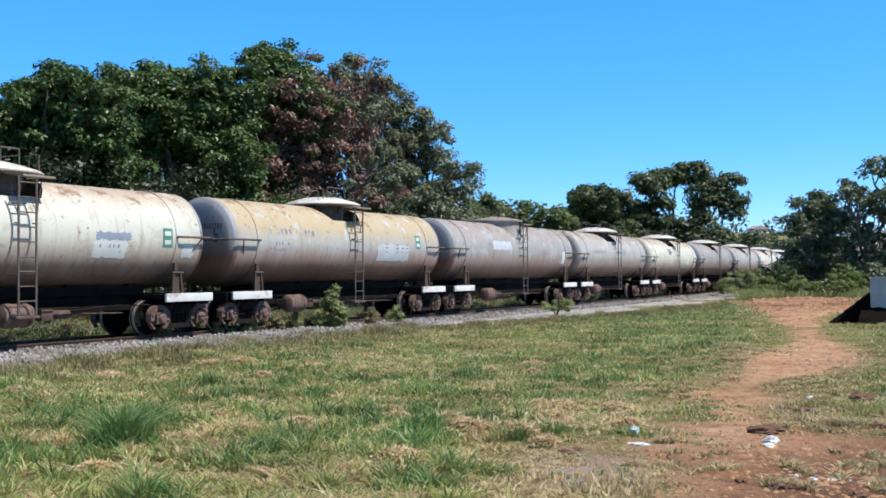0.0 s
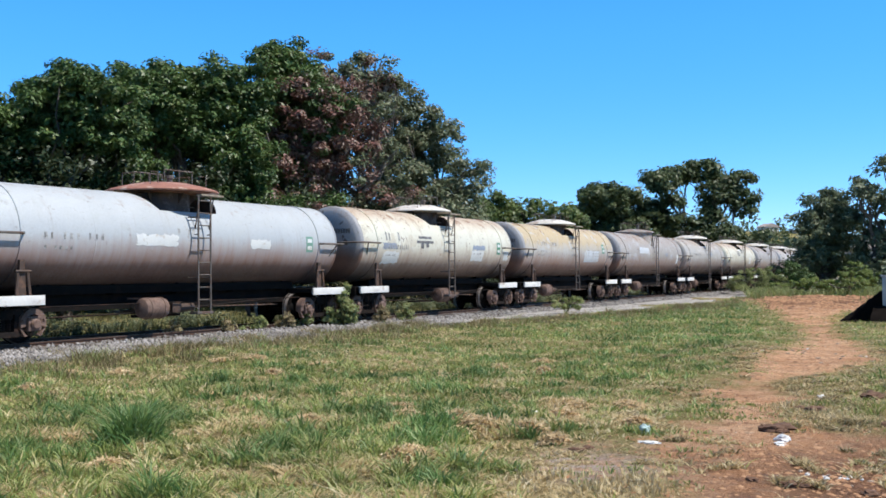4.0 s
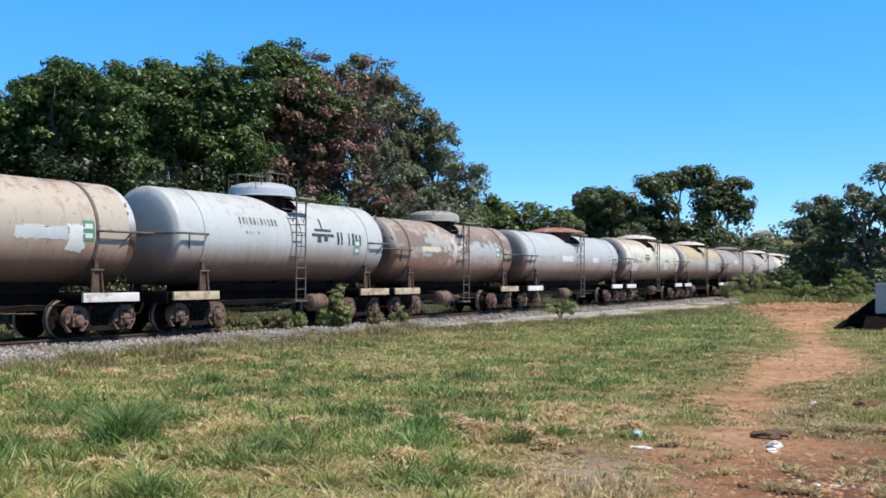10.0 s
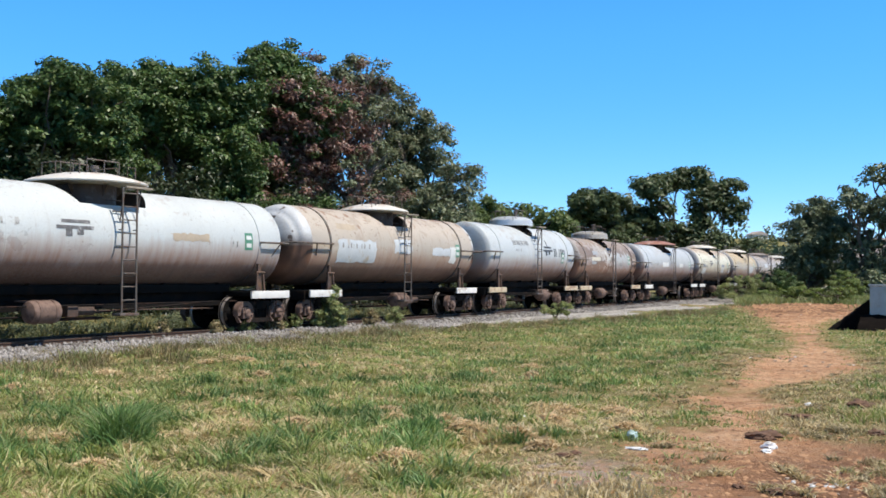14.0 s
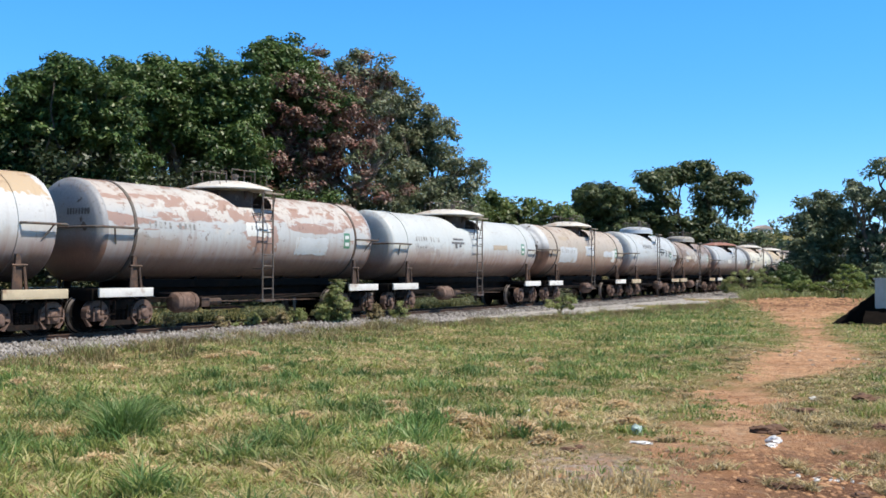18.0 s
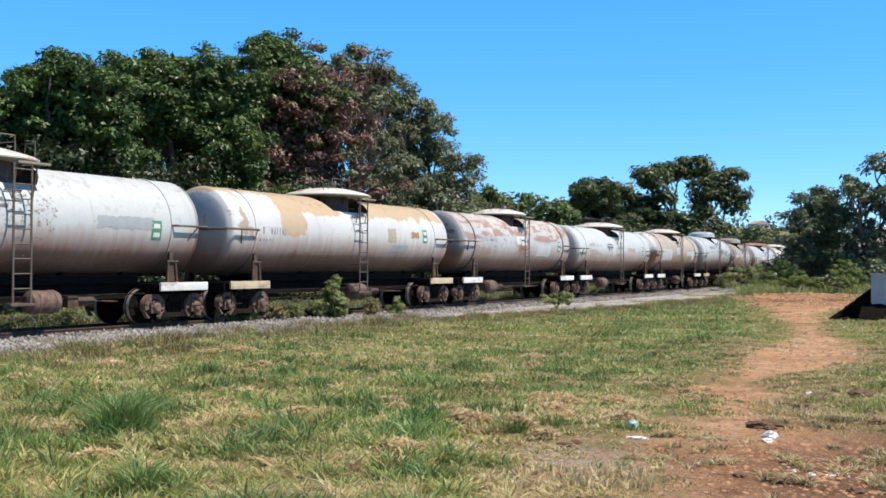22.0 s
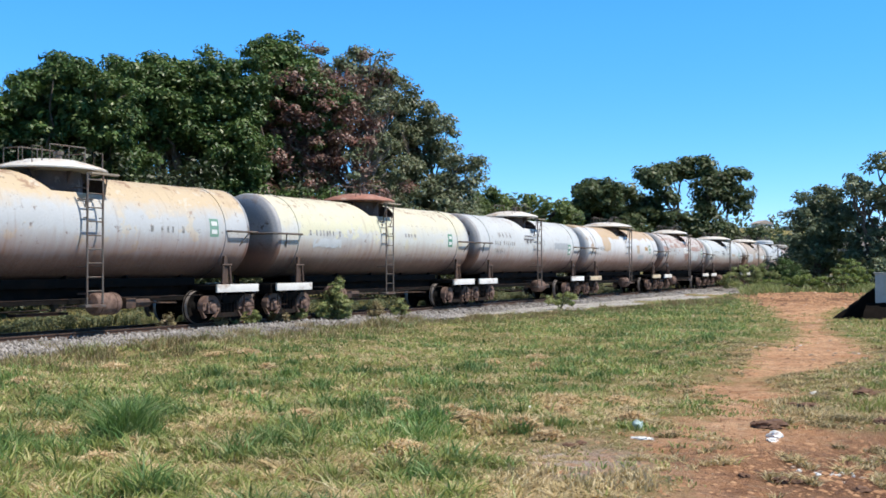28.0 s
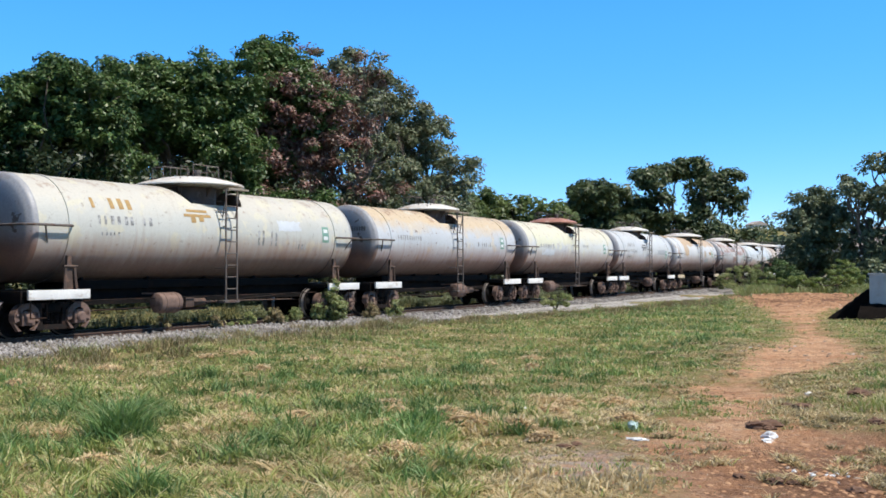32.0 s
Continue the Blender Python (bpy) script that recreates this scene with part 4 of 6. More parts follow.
wagon(-10, -119.16, 4.40, "grey tank wagon with yellowish top and faded lettering", PALE_OCHRE, GREY_HEAD, barrel=0.7, sag=5,
      marks=[("head_text", DARK_PAINT, -0.15, -0.85, 0.32, 0.46, 8), ("text", FADED_PAINT, -4.0, -2.4, 74, 82, 11), ("text", FADED_PAINT, 1.8, 3.0, 80, 88, 7), ("sign", MOSS_SIGN, 3.95, 80)])
wagon(-11, -131.56, 4.84, "sand-coloured tank wagon with ochre emblem and dark scrawls", SAND, GREY_HEAD, barrel=-1.75, sag=7,
      marks=[("text", OCHRE_MARK, -4.2, -2.9, 46, 60, 5), ("text", FADED_PAINT, -4.1, -2.2, 68, 78, 10), ("text", FADED_PAINT, -4.0, -3.3, 86, 90, 6), ("emblem", OCHRE_MARK, -0.9, 62, 0.9), ("text", FADED_PAINT, 1.3, 2.2, 76, 96, 5), ("text", FADED_PAINT, 2.9, 3.5, 92, 100, 4), ("patch", PALE_PATCH, 2.2, 3.2, 62, 76), ("sign", MOSS_SIGN, 4.35, 78)])
wagon(-12, -143.9, 4.40, "grey tank wagon at the tail of the train", GREY, GREY_HEAD)

# ---------------------------------------------------------------- ground
ROUTE = ((3.9, 4.0, 2.9), (3.9, 7.2, 2.5), (3.55, 8.4, 2.0), (3.25, 9.3, 1.35), (3.0, 10.2, 0.72), (3.5, 11.3, 0.5), (3.85, 12.3, 0.5), (4.05, 13.3, 0.85), (4.1, 14.0, 0.8), (4.75, 15.2, 0.35), (5.6, 16.4, 0.8), (6.9, 18.7, 1.2), (8.0, 21.0, 1.0),
         (9.1, 23.8, 0.5), (10.4, 28.0, 0.4), (13.0, 36.0, 0.9), (15.4, 41.0, 2.0), (18.8, 50.0, 2.6), (19.3, 55.0, 2.6), (23.5, 57.0, 2.4))


def ballast_edge(s):
    """How far the gravel spreads from the line on the camera's side; it widens beyond the first bushes."""
    return 1.95 + 2.6 * np.clip((np.asarray(s) - 6) / 12, 0, 1)


def bare(x, y):
    """How bare the red earth is: over 0 on the footpath, in metres from its edge."""
    x, y = np.asarray(x, float), np.asarray(y, float)
    best = np.full(x.shape, -99.0)
    for (xa, ya, wa), (xb, yb, wb) in zip(ROUTE, ROUTE[1:]):
        f = np.clip(((x - xa) * (xb - xa) + (y - ya) * (yb - ya)) / ((xb - xa) ** 2 + (yb - ya) ** 2), 0, 1)
        d = np.hypot(x - xa - f * (xb - xa), y - ya - f * (yb - ya))
        best = np.maximum(best, wa + f * (wb - wa) - d)
    return np.maximum(best, 0.6 - np.hypot((x - 1.25) * 1.15, (y - 8.35) * 0.75))     # a washed-out hollow beside it


def waves(x, y, step, seed):
    """Smooth noise in the plane, about -1 to 1."""
    r = np.random.RandomState(seed)
    out = 0
    for k in range(7):
        a, p = r.uniform(0, math.tau), r.uniform(0, math.tau)
        f = math.tau / (step * r.uniform(0.6, 1.7))
        out = out + np.sin(x * math.cos(a) * f + y * math.sin(a) * f + p + 1.3 * np.sin((x * math.sin(a) - y * math.cos(a)) * f * 0.7 + 2 * p))
    return out / 3.2


def height(x, y):
    x, y = np.asarray(x, float), np.asarray(y, float)
    _, across = from_line(x, y)
    z = -0.25 + 0.035 * waves(x, y, 3.1, 3) + 0.05 * waves(x, y, 9.0, 4)
    z = z - 0.04 * np.clip(bare(x, y), 0, 1) * (y < 36)
    z = np.where(np.abs(across) < 2.6, np.minimum(z, -0.34), z)
    # earth bank beside the dirt road and rising land beyond the line
    z = z + 0.14 * np.exp(-(((x - 21) / 6.5) ** 2 + ((y - 57) / 3.2) ** 2))
    z = z + np.clip(-across - 14, 0, 200) * 0.012
    z = z + 22 * np.exp(-(((x - 150) / 130) ** 2) - ((y - 520) / 150) ** 2)
    return z


def ground_material():
    m, nt, b = material("grass_and_red_earth")
    g = Graph(nt)
    v = g.coords()
    at = nt.nodes.new("ShaderNodeAttribute")
    at.attribute_name = "bare"
    edge = g.maths("ADD", at.outputs["Fac"], g.maths("MULTIPLY", g.maths("SUBTRACT", g.noise(v, 1.3, 9, 0.75), 0.5), 2.6))
    n1, n2, n3 = g.noise(v, 0.35, 5), g.noise(v, 2.2, 8, 0.65), g.noise(v, 24, 6, 0.7)
    grass = g.mix(g.ramp(n1, 0.4, 0.62), (0.205, 0.20, 0.07), (0.31, 0.265, 0.125))
    grass = g.mix(g.ramp(n2, 0.54, 0.66, 0, 0.8), grass, (0.46, 0.355, 0.20))
    # dark specks paint in the shade of pits between the tufts
    grass = g.mix(g.ramp(n3, 0.4, 0.65, 0, 0.6), grass, (0.095, 0.08, 0.033))
    earth = g.mix(g.ramp(n2, 0.35, 0.65), (0.53, 0.285, 0.15), (0.68, 0.45, 0.28))
    earth = g.mix(g.ramp(n3, 0.48, 0.66, 0, 0.7), earth, (0.17, 0.085, 0.05))
    earth = g.mix(g.ramp(g.noise(v, 3.4, 9, 0.75), 0.53, 0.60, 0, 0.75), earth, (0.20, 0.105, 0.065))
    earth = g.mix(g.ramp(g.noise(v, 7, 6), 0.56, 0.68, 0, 0.7), earth, (0.55, 0.41, 0.29))
    earth = g.mix(g.ramp(g.noise(v, 0.5, 6), 0.48, 0.62, 0, 0.6), earth, (0.22, 0.12, 0.072))
    dug = nt.nodes.new("ShaderNodeAttribute")
    dug.attribute_name = "dug"
    dark = g.mix(g.ramp(n3, 0.45, 0.7), (0.11, 0.058, 0.036), (0.30, 0.16, 0.095))
    sand = nt.nodes.new("ShaderNodeAttribute")
    sand.attribute_name = "sand"
    earth = g.mix(g.maths("MULTIPLY", sand.outputs["Fac"], g.ramp(n2, 0.35, 0.55)), earth, g.mix(n3, (0.34, 0.29, 0.25), (0.62, 0.56, 0.50)))
    earth = g.mix(g.maths("MULTIPLY", dug.outputs["Fac"], g.ramp(n2, 0.3, 0.6, 0.7, 1.0)), earth, dark)
    g.link(g.mix(g.ramp(edge, -0.25, 0.35), grass, earth), b.inputs["Base Color"])
    b.inputs["Roughness"].default_value = 0.95
    b.inputs["Specular IOR Level"].default_value = 0.1
    g.bump(g.maths("ADD", n3, g.maths("MULTIPLY", n2, 2.0)), 1.0, 0.05, b)
    return m


def build_ground():
    ys = np.concatenate([np.linspace(-400, -8, 14), np.linspace(-4, 34, 150), 34 + 2000 * np.linspace(0.02, 1, 90) ** 3.0])
    xs = np.concatenate([-np.flip(22 + 1500 * np.linspace(0.02, 1, 40) ** 3), np.linspace(-22, 26, 200), 26 + 1500 * np.linspace(0.02, 1, 40) ** 3])
    X, Y = np.meshgrid(xs, ys, indexing="ij")
    Z = height(X, Y)
    nx, ny = X.shape
    i, j = np.meshgrid(np.arange(nx - 1), np.arange(ny - 1), indexing="ij")
    a = (i * ny + j).ravel()
    faces = np.stack([a, a + ny, a + ny + 1, a + 1], 1)
    me = bpy.data.meshes.new("ground")
    me.vertices.add(nx * ny)
    me.vertices.foreach_set("co", np.stack([X, Y, Z], -1).astype(np.float32).ravel())
    me.loops.add(faces.size)
    me.loops.foreach_set("vertex_index", faces.astype(np.int32).ravel())
    me.polygons.add(len(faces))
    me.polygons.foreach_set("loop_start", np.arange(0, faces.size, 4, dtype=np.int32))
    me.update(calc_edges=True)
    att = me.attributes.new("bare", "FLOAT", "POINT")
    att.data.foreach_set("value", bare(X, Y).astype(np.float32).ravel())
    dig = me.attributes.new("dug", "FLOAT", "POINT")       # freshly turned, darker soil
    turned = 1.7 * np.exp(-(((X - 19.5) / 6.0) ** 2 + ((Y - 53) / 7.0) ** 2)) + 1.35 * np.exp(-(((X - 4.2) / 2.3) ** 2 + ((Y - 7.6) / 1.7) ** 2)) + 0.7 * np.exp(-(((X - 4.9) / 1.0) ** 2 + ((Y - 10.2) / 2.0) ** 2))
    dig.data.foreach_set("value", np.clip(turned, 0, 1).astype(np.float32).ravel())
    grit = me.attributes.new("sand", "FLOAT", "POINT")      # washed-out pale sand beside the path
    grit.data.foreach_set("value", np.clip(1.9 * np.exp(-(((X - 1.2) / 0.45) ** 2 + ((Y - 8.3) / 0.75) ** 2)), 0, 1).astype(np.float32).ravel())
    me.materials.append(ground_material())
    me.shade_smooth()
    return tagged(new("ground", me), "rough grass with a bare red earth path", "ground", kind="structure")


build_ground()

# ---------------------------------------------------------------- track
def ribbon(name, mat, s0, s1, step, section, label, category="", kind="structure", wobble=0.0):
    """A strip along the line with the cross-section of (side, height)."""
    ss = np.arange(s0, s1 + 0.01, step)
    bm = bmesh.new()
    rnd = random.Random(5)
    rows = []
    for s in ss:
        row = []
        for side, z in section:
            x, y, _ = on_line(s, side + wobble * rnd.uniform(-1, 1))
            row.append(bm.verts.new((x, y, z + 0.25 * wobble * rnd.uniform(-1, 1))))
        rows.append(row)
    for a, b in zip(rows, rows[1:]):
        for k in range(len(section) - 1):
            bm.faces.new((a[k], a[k + 1], b[k + 1], b[k]))
    return tagged(new(name, to_mesh(bm, mat, name)), label, category, kind=kind)


BALLAST = plain("grey_ballast", (0.30, 0.28, 0.255), 0.9, 0.0, 0.4, 9)
ribbon("ballast", BALLAST, -40, 230, 0.5, [(-2.6, -0.42), (-1.7, -0.16), (-0.9, -0.11), (0, -0.12), (0.9, -0.11), (1.6, -0.16), (2.4, -0.40)], "grey crushed-stone ballast bed under the track", "ballast", wobble=0.06)
GRAVEL = plain("pale_gravel", (0.47, 0.445, 0.41), 0.95, 0.0, 0.45, 5)


def gravel_shoulder():
    """Spread gravel beside the line, where the verge is bare."""
    bm = bmesh.new()
    rnd = random.Random(6)
    rows = []
    for s in np.arange(4, 150, 0.6):
        e = float(ballast_edge(s)) + 0.25
        row = []
        for k in range(7):
            side = 1.5 + (e - 1.5) * k / 6 + rnd.uniform(-0.08, 0.08)
            x, y, _ = on_line(s, side)
            row.append(bm.verts.new((x, y, -0.185 - 0.006 * k + rnd.uniform(-0.02, 0.02) - (0.1 if k in (0, 6) else 0))))
        rows.append(row)
    for a, c in zip(rows, rows[1:]):
        for k in range(6):
            bm.faces.new((a[k], a[k + 1], c[k + 1], c[k]))
    tagged(new("gravel_shoulder", to_mesh(bm, GRAVEL, "gravel_shoulder")), "pale spread gravel beside the track", "gravel", kind="structure")


gravel_shoulder()
for side in (-0.53, 0.53):
    sec = [(side - 0.06, -0.12), (side - 0.06, -0.105), (side - 0.012, -0.095), (side - 0.012, -0.035), (side - 0.034, -0.028), (side - 0.034, 0.0), (side + 0.034, 0.0), (side + 0.034, -0.028), (side + 0.012, -0.035), (side + 0.012, -0.095), (side + 0.06, -0.105), (side + 0.06, -0.12)]
    rail = ribbon("rail", RAIL_SIDE, -60, 240, 1.0, sec, "rusty steel rail with a worn bright top", "rail")
    top = ribbon("rail_head", TREAD, -60, 240, 1.0, [(side - 0.03, 0.0025), (side + 0.03, 0.0025)], "", kind="")
    top.parent = rail
    for key in ("kind", "label", "category"):
        if key in top:
            del top[key]


def sleepers():
    bm = bmesh.new()
    box(bm, -0.11, 0.11, -1.0, 1.0, -0.24, -0.085, 0.012)
    me = to_mesh(bm, SLEEPER, "sleeper")
    bed = None
    for i, s in enumerate(np.arange(-16, 125, 0.62)):
        x, y, h = on_line(s)
        ob = new("sleeper", me)
        ob.matrix_basis = pose(x, y, 0, 0, 0, 90 - math.degrees(h) + random.uniform(-1.5, 1.5))
        if bed is None:
            bed = tagged(new("track_bed"), "row of old wooden sleepers in the ballast", "sleepers", kind="structure")
        ob.parent = bed


def stones():
    """Loose ballast stones on the camera's side of the line."""
    r = np.random.RandomState(8)
    n = 30000
    s = -14 + 104 * r.rand(n) ** 1.5
    side = np.where(r.rand(n) < 0.8, ballast_edge(s) - 0.2 + r.normal(0, 0.42, n) - (ballast_edge(s) - 1.95) * r.rand(n), r.uniform(-1.6, 1.4, n))
    x, y, _ = on_line(s, side)
    base = np.interp(np.abs(side), [0, 0.9, 1.6, 2.4, 3.2, 4.5], [-0.10, -0.09, -0.14, -0.23, -0.23, -0.25])
    k = r.uniform(0.025, 0.06, n) * np.where(s > 40, 1.4, 1.0)
    octa = np.array([(1, 0, 0), (0, 1, 0), (-1, 0, 0), (0, -1, 0), (0, 0, 0.8), (0, 0, -0.8)], float)
    fs = np.array([(0, 1, 4), (1, 2, 4), (2, 3, 4), (3, 0, 4), (1, 0, 5), (2, 1, 5), (3, 2, 5), (0, 3, 5)])
    shape = octa[None] * r.uniform(0.6, 1.4, (n, 6, 1))
    t = r.uniform(0, math.tau, n)
    rot = np.stack([np.cos(t), -np.sin(t), np.sin(t), np.cos(t)], -1).reshape(n, 2, 2)
    shape[..., :2] = np.einsum("nij,nkj->nki", rot, shape[..., :2])
    vs = shape * k[:, None, None] + np.stack([x, y, base], -1)[:, None, :]
    me = bpy.data.meshes.new("ballast_stones")
    me.vertices.add(n * 6)
    me.vertices.foreach_set("co", vs.astype(np.float32).ravel())
    idx = (fs[None] + 6 * np.arange(n)[:, None, None]).astype(np.int32).ravel()
    me.loops.add(len(idx))
    me.loops.foreach_set("vertex_index", idx)
    me.polygons.add(len(idx) // 3)
    me.polygons.foreach_set("loop_start", np.arange(0, len(idx), 3, dtype=np.int32))
    me.update(calc_edges=True)
    m, nt, b = material("ballast_stone")
    g = Graph(nt)
    geo = nt.nodes.new("ShaderNodeNewGeometry")
    stone = g.mix(geo.outputs["Random Per Island"], (0.12, 0.11, 0.105), (0.40, 0.38, 0.365))
    g.link(g.mix(g.ramp(g.noise(g.coords(), 1.1, 6), 0.45, 0.62, 0, 0.65), stone, (0.11, 0.095, 0.08)), b.inputs["Base Color"])
    b.inputs["Roughness"].default_value = 0.9
    me.materials.append(m)
    tagged(new("ballast_stones", me), "loose pale grey ballast stones beside the rails", "stones", kind="stuff")


def clods():
    """Crumbs and clods of dry earth on the bare ground."""
    r = np.random.RandomState(44)
    n = 42000
    y = 5.5 + 55 * r.rand(n) ** 2.0
    x = np.interp(y, [p[1] for p in ROUTE], [p[0] for p in ROUTE]) + r.normal(0, 1, n) * (1.6 + y * 0.05)
    ok = bare(x, y) + r.normal(0, 0.4, n) > 0.0
    x, y = x[ok], y[ok]
    n = len(x)
    k = r.uniform(0.005, 0.022, n) * (1 + y * 0.02) * np.where(r.rand(n) < 0.04, 2.0, 1) * np.where(y > 42, 2.5, 1)
    octa = np.array([(1, 0, 0), (0, 1, 0), (-1, 0, 0), (0, -1, 0), (0, 0, 0.42)], float)
    fs = np.array([(0, 1, 4), (1, 2, 4), (2, 3, 4), (3, 0, 4)])
    more = 900       # turned lumps on the bank, and crumbled lumps on the trodden ground
    x, y = np.append(x, 19.4 + r.normal(0, 2.6, more)), np.append(y, 54 + r.normal(0, 3.0, more))
    k = np.append(k, r.uniform(0.04, 0.12, more))
    few = 700
    x, y = np.append(x, 4.1 + r.normal(0, 1.1, few)), np.append(y, 8.0 + r.normal(0, 0.6, few))
    k = np.append(k, r.uniform(0.012, 0.045, few))
    n += more + few
    vs = octa[None] * r.uniform(0.6, 1.4, (n, 5, 1)) * k[:, None, None] + np.stack([x, y, height(x, y) - 0.002], -1)[:, None, :]
    me = bpy.data.meshes.new("earth_clods")
    me.vertices.add(n * 5)
    me.vertices.foreach_set("co", vs.astype(np.float32).ravel())
    idx = (fs[None] + 5 * np.arange(n)[:, None, None]).astype(np.int32).ravel()
    me.loops.add(len(idx))
    me.loops.foreach_set("vertex_index", idx)
    me.polygons.add(len(idx) // 3)
    me.polygons.foreach_set("loop_start", np.arange(0, len(idx), 3, dtype=np.int32))
    me.update(calc_edges=True)
    m, nt, b = material("earth_clod")
    g = Graph(nt)
    geo = nt.nodes.new("ShaderNodeNewGeometry")
    col = g.mix(g.ramp(geo.outputs["Random Per Island"], 0.3, 1.0), g.mix(g.ramp(geo.outputs["Random Per Island"], 0.0, 0.3), (0.10, 0.05, 0.03), (0.30, 0.155, 0.08)), (0.45, 0.265, 0.145))
    g.link(g.mix(g.ramp(geo.outputs["Random Per Island"], 0.994, 0.996), col, (0.60, 0.54, 0.46)), b.inputs["Base Color"])
    b.inputs["Roughness"].default_value = 0.95
    me.materials.append(m)
    tagged(new("earth_clods", me), "crumbs and clods of dry red earth on the path", "earth", kind="stuff")


# ---------------------------------------------------------------- plants
def blades(n, spots, tall, wide, r, lean=0.35):
    """Grass blades as bent strips of two faces; spots: x, y, z for each blade."""
    x, y, z = spots
    a = r.uniform(0, math.tau, n)
    h = tall * r.uniform(0.5, 1.3, n)
    w = wide * r.uniform(0.6, 1.3, n)
    dx, dy = np.cos(a) * w, np.sin(a) * w
    b = r.uniform(0, math.tau, n)
    l = h * lean * r.uniform(0.2, 1.8, n)
    lx, ly = np.cos(b) * l, np.sin(b) * l
    p0 = np.stack([x - dx, y - dy, z - 0.02], -1)
    p1 = np.stack([x + dx, y + dy, z - 0.02], -1)
    p2 = np.stack([x + dx * 0.7 + lx * 0.4, y + dy * 0.7 + ly * 0.4, z + h * 0.6], -1)
    p3 = np.stack([x - dx * 0.7 + lx * 0.4, y - dy * 0.7 + ly * 0.4, z + h * 0.6], -1)
    p4 = np.stack([x + lx, y + ly, z + h * 0.93], -1)
    return np.stack([p0, p1, p2, p3], 1), np.stack([p3, p2, p4], 1)


def blade_mesh(q, t, mat, name):
    """Joins the quads and tips of blades into one mesh, a blade being one island."""
    n = len(q)
    vs = np.concatenate([q, t[:, 2:3]], 1)
    me = bpy.data.meshes.new(name)
    me.vertices.add(n * 5)
    me.vertices.foreach_set("co", vs.astype(np.float32).ravel())
    base = 5 * np.arange(n)[:, None]
    idx = np.concatenate([base + [0, 1, 2, 3], base + [3, 2, 4]], 1).astype(np.int32)
    me.loops.add(idx.size)
    me.loops.foreach_set("vertex_index", idx.ravel())
    start = (7 * np.arange(n)[:, None] + [0, 4]).astype(np.int32).ravel()
    me.polygons.add(2 * n)
    me.polygons.foreach_set("loop_start", start)
    me.update(calc_edges=True)
    me.materials.append(mat)
    return me


GRASS = leaf_paint("grass_blades", (0.245, 0.32, 0.078), (0.46, 0.49, 0.17), (0.83, 0.70, 0.42), 0.38)
STRAW = leaf_paint("dry_grass", (0.72, 0.59, 0.34), (0.56, 0.44, 0.23), (0.84, 0.74, 0.50), 0.35, 0.35)
HAY = leaf_paint("mown_hay", (0.76, 0.60, 0.36), (0.60, 0.44, 0.25), (0.86, 0.74, 0.50), 0.35, 0.25)
LUSH = leaf_paint("lush_grass", (0.125, 0.24, 0.068), (0.24, 0.37, 0.115), (0.48, 0.55, 0.25), 0.38)
VERGE = leaf_paint("verge_weed", (0.24, 0.21, 0.10), (0.37, 0.30, 0.155), (0.54, 0.40, 0.25), 0.3)
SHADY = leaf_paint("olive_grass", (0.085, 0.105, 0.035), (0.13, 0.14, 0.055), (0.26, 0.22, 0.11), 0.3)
WEED = leaf_paint("weed_leaves", (0.235, 0.295, 0.10), (0.34, 0.38, 0.15), (0.52, 0.47, 0.26), 0.4)


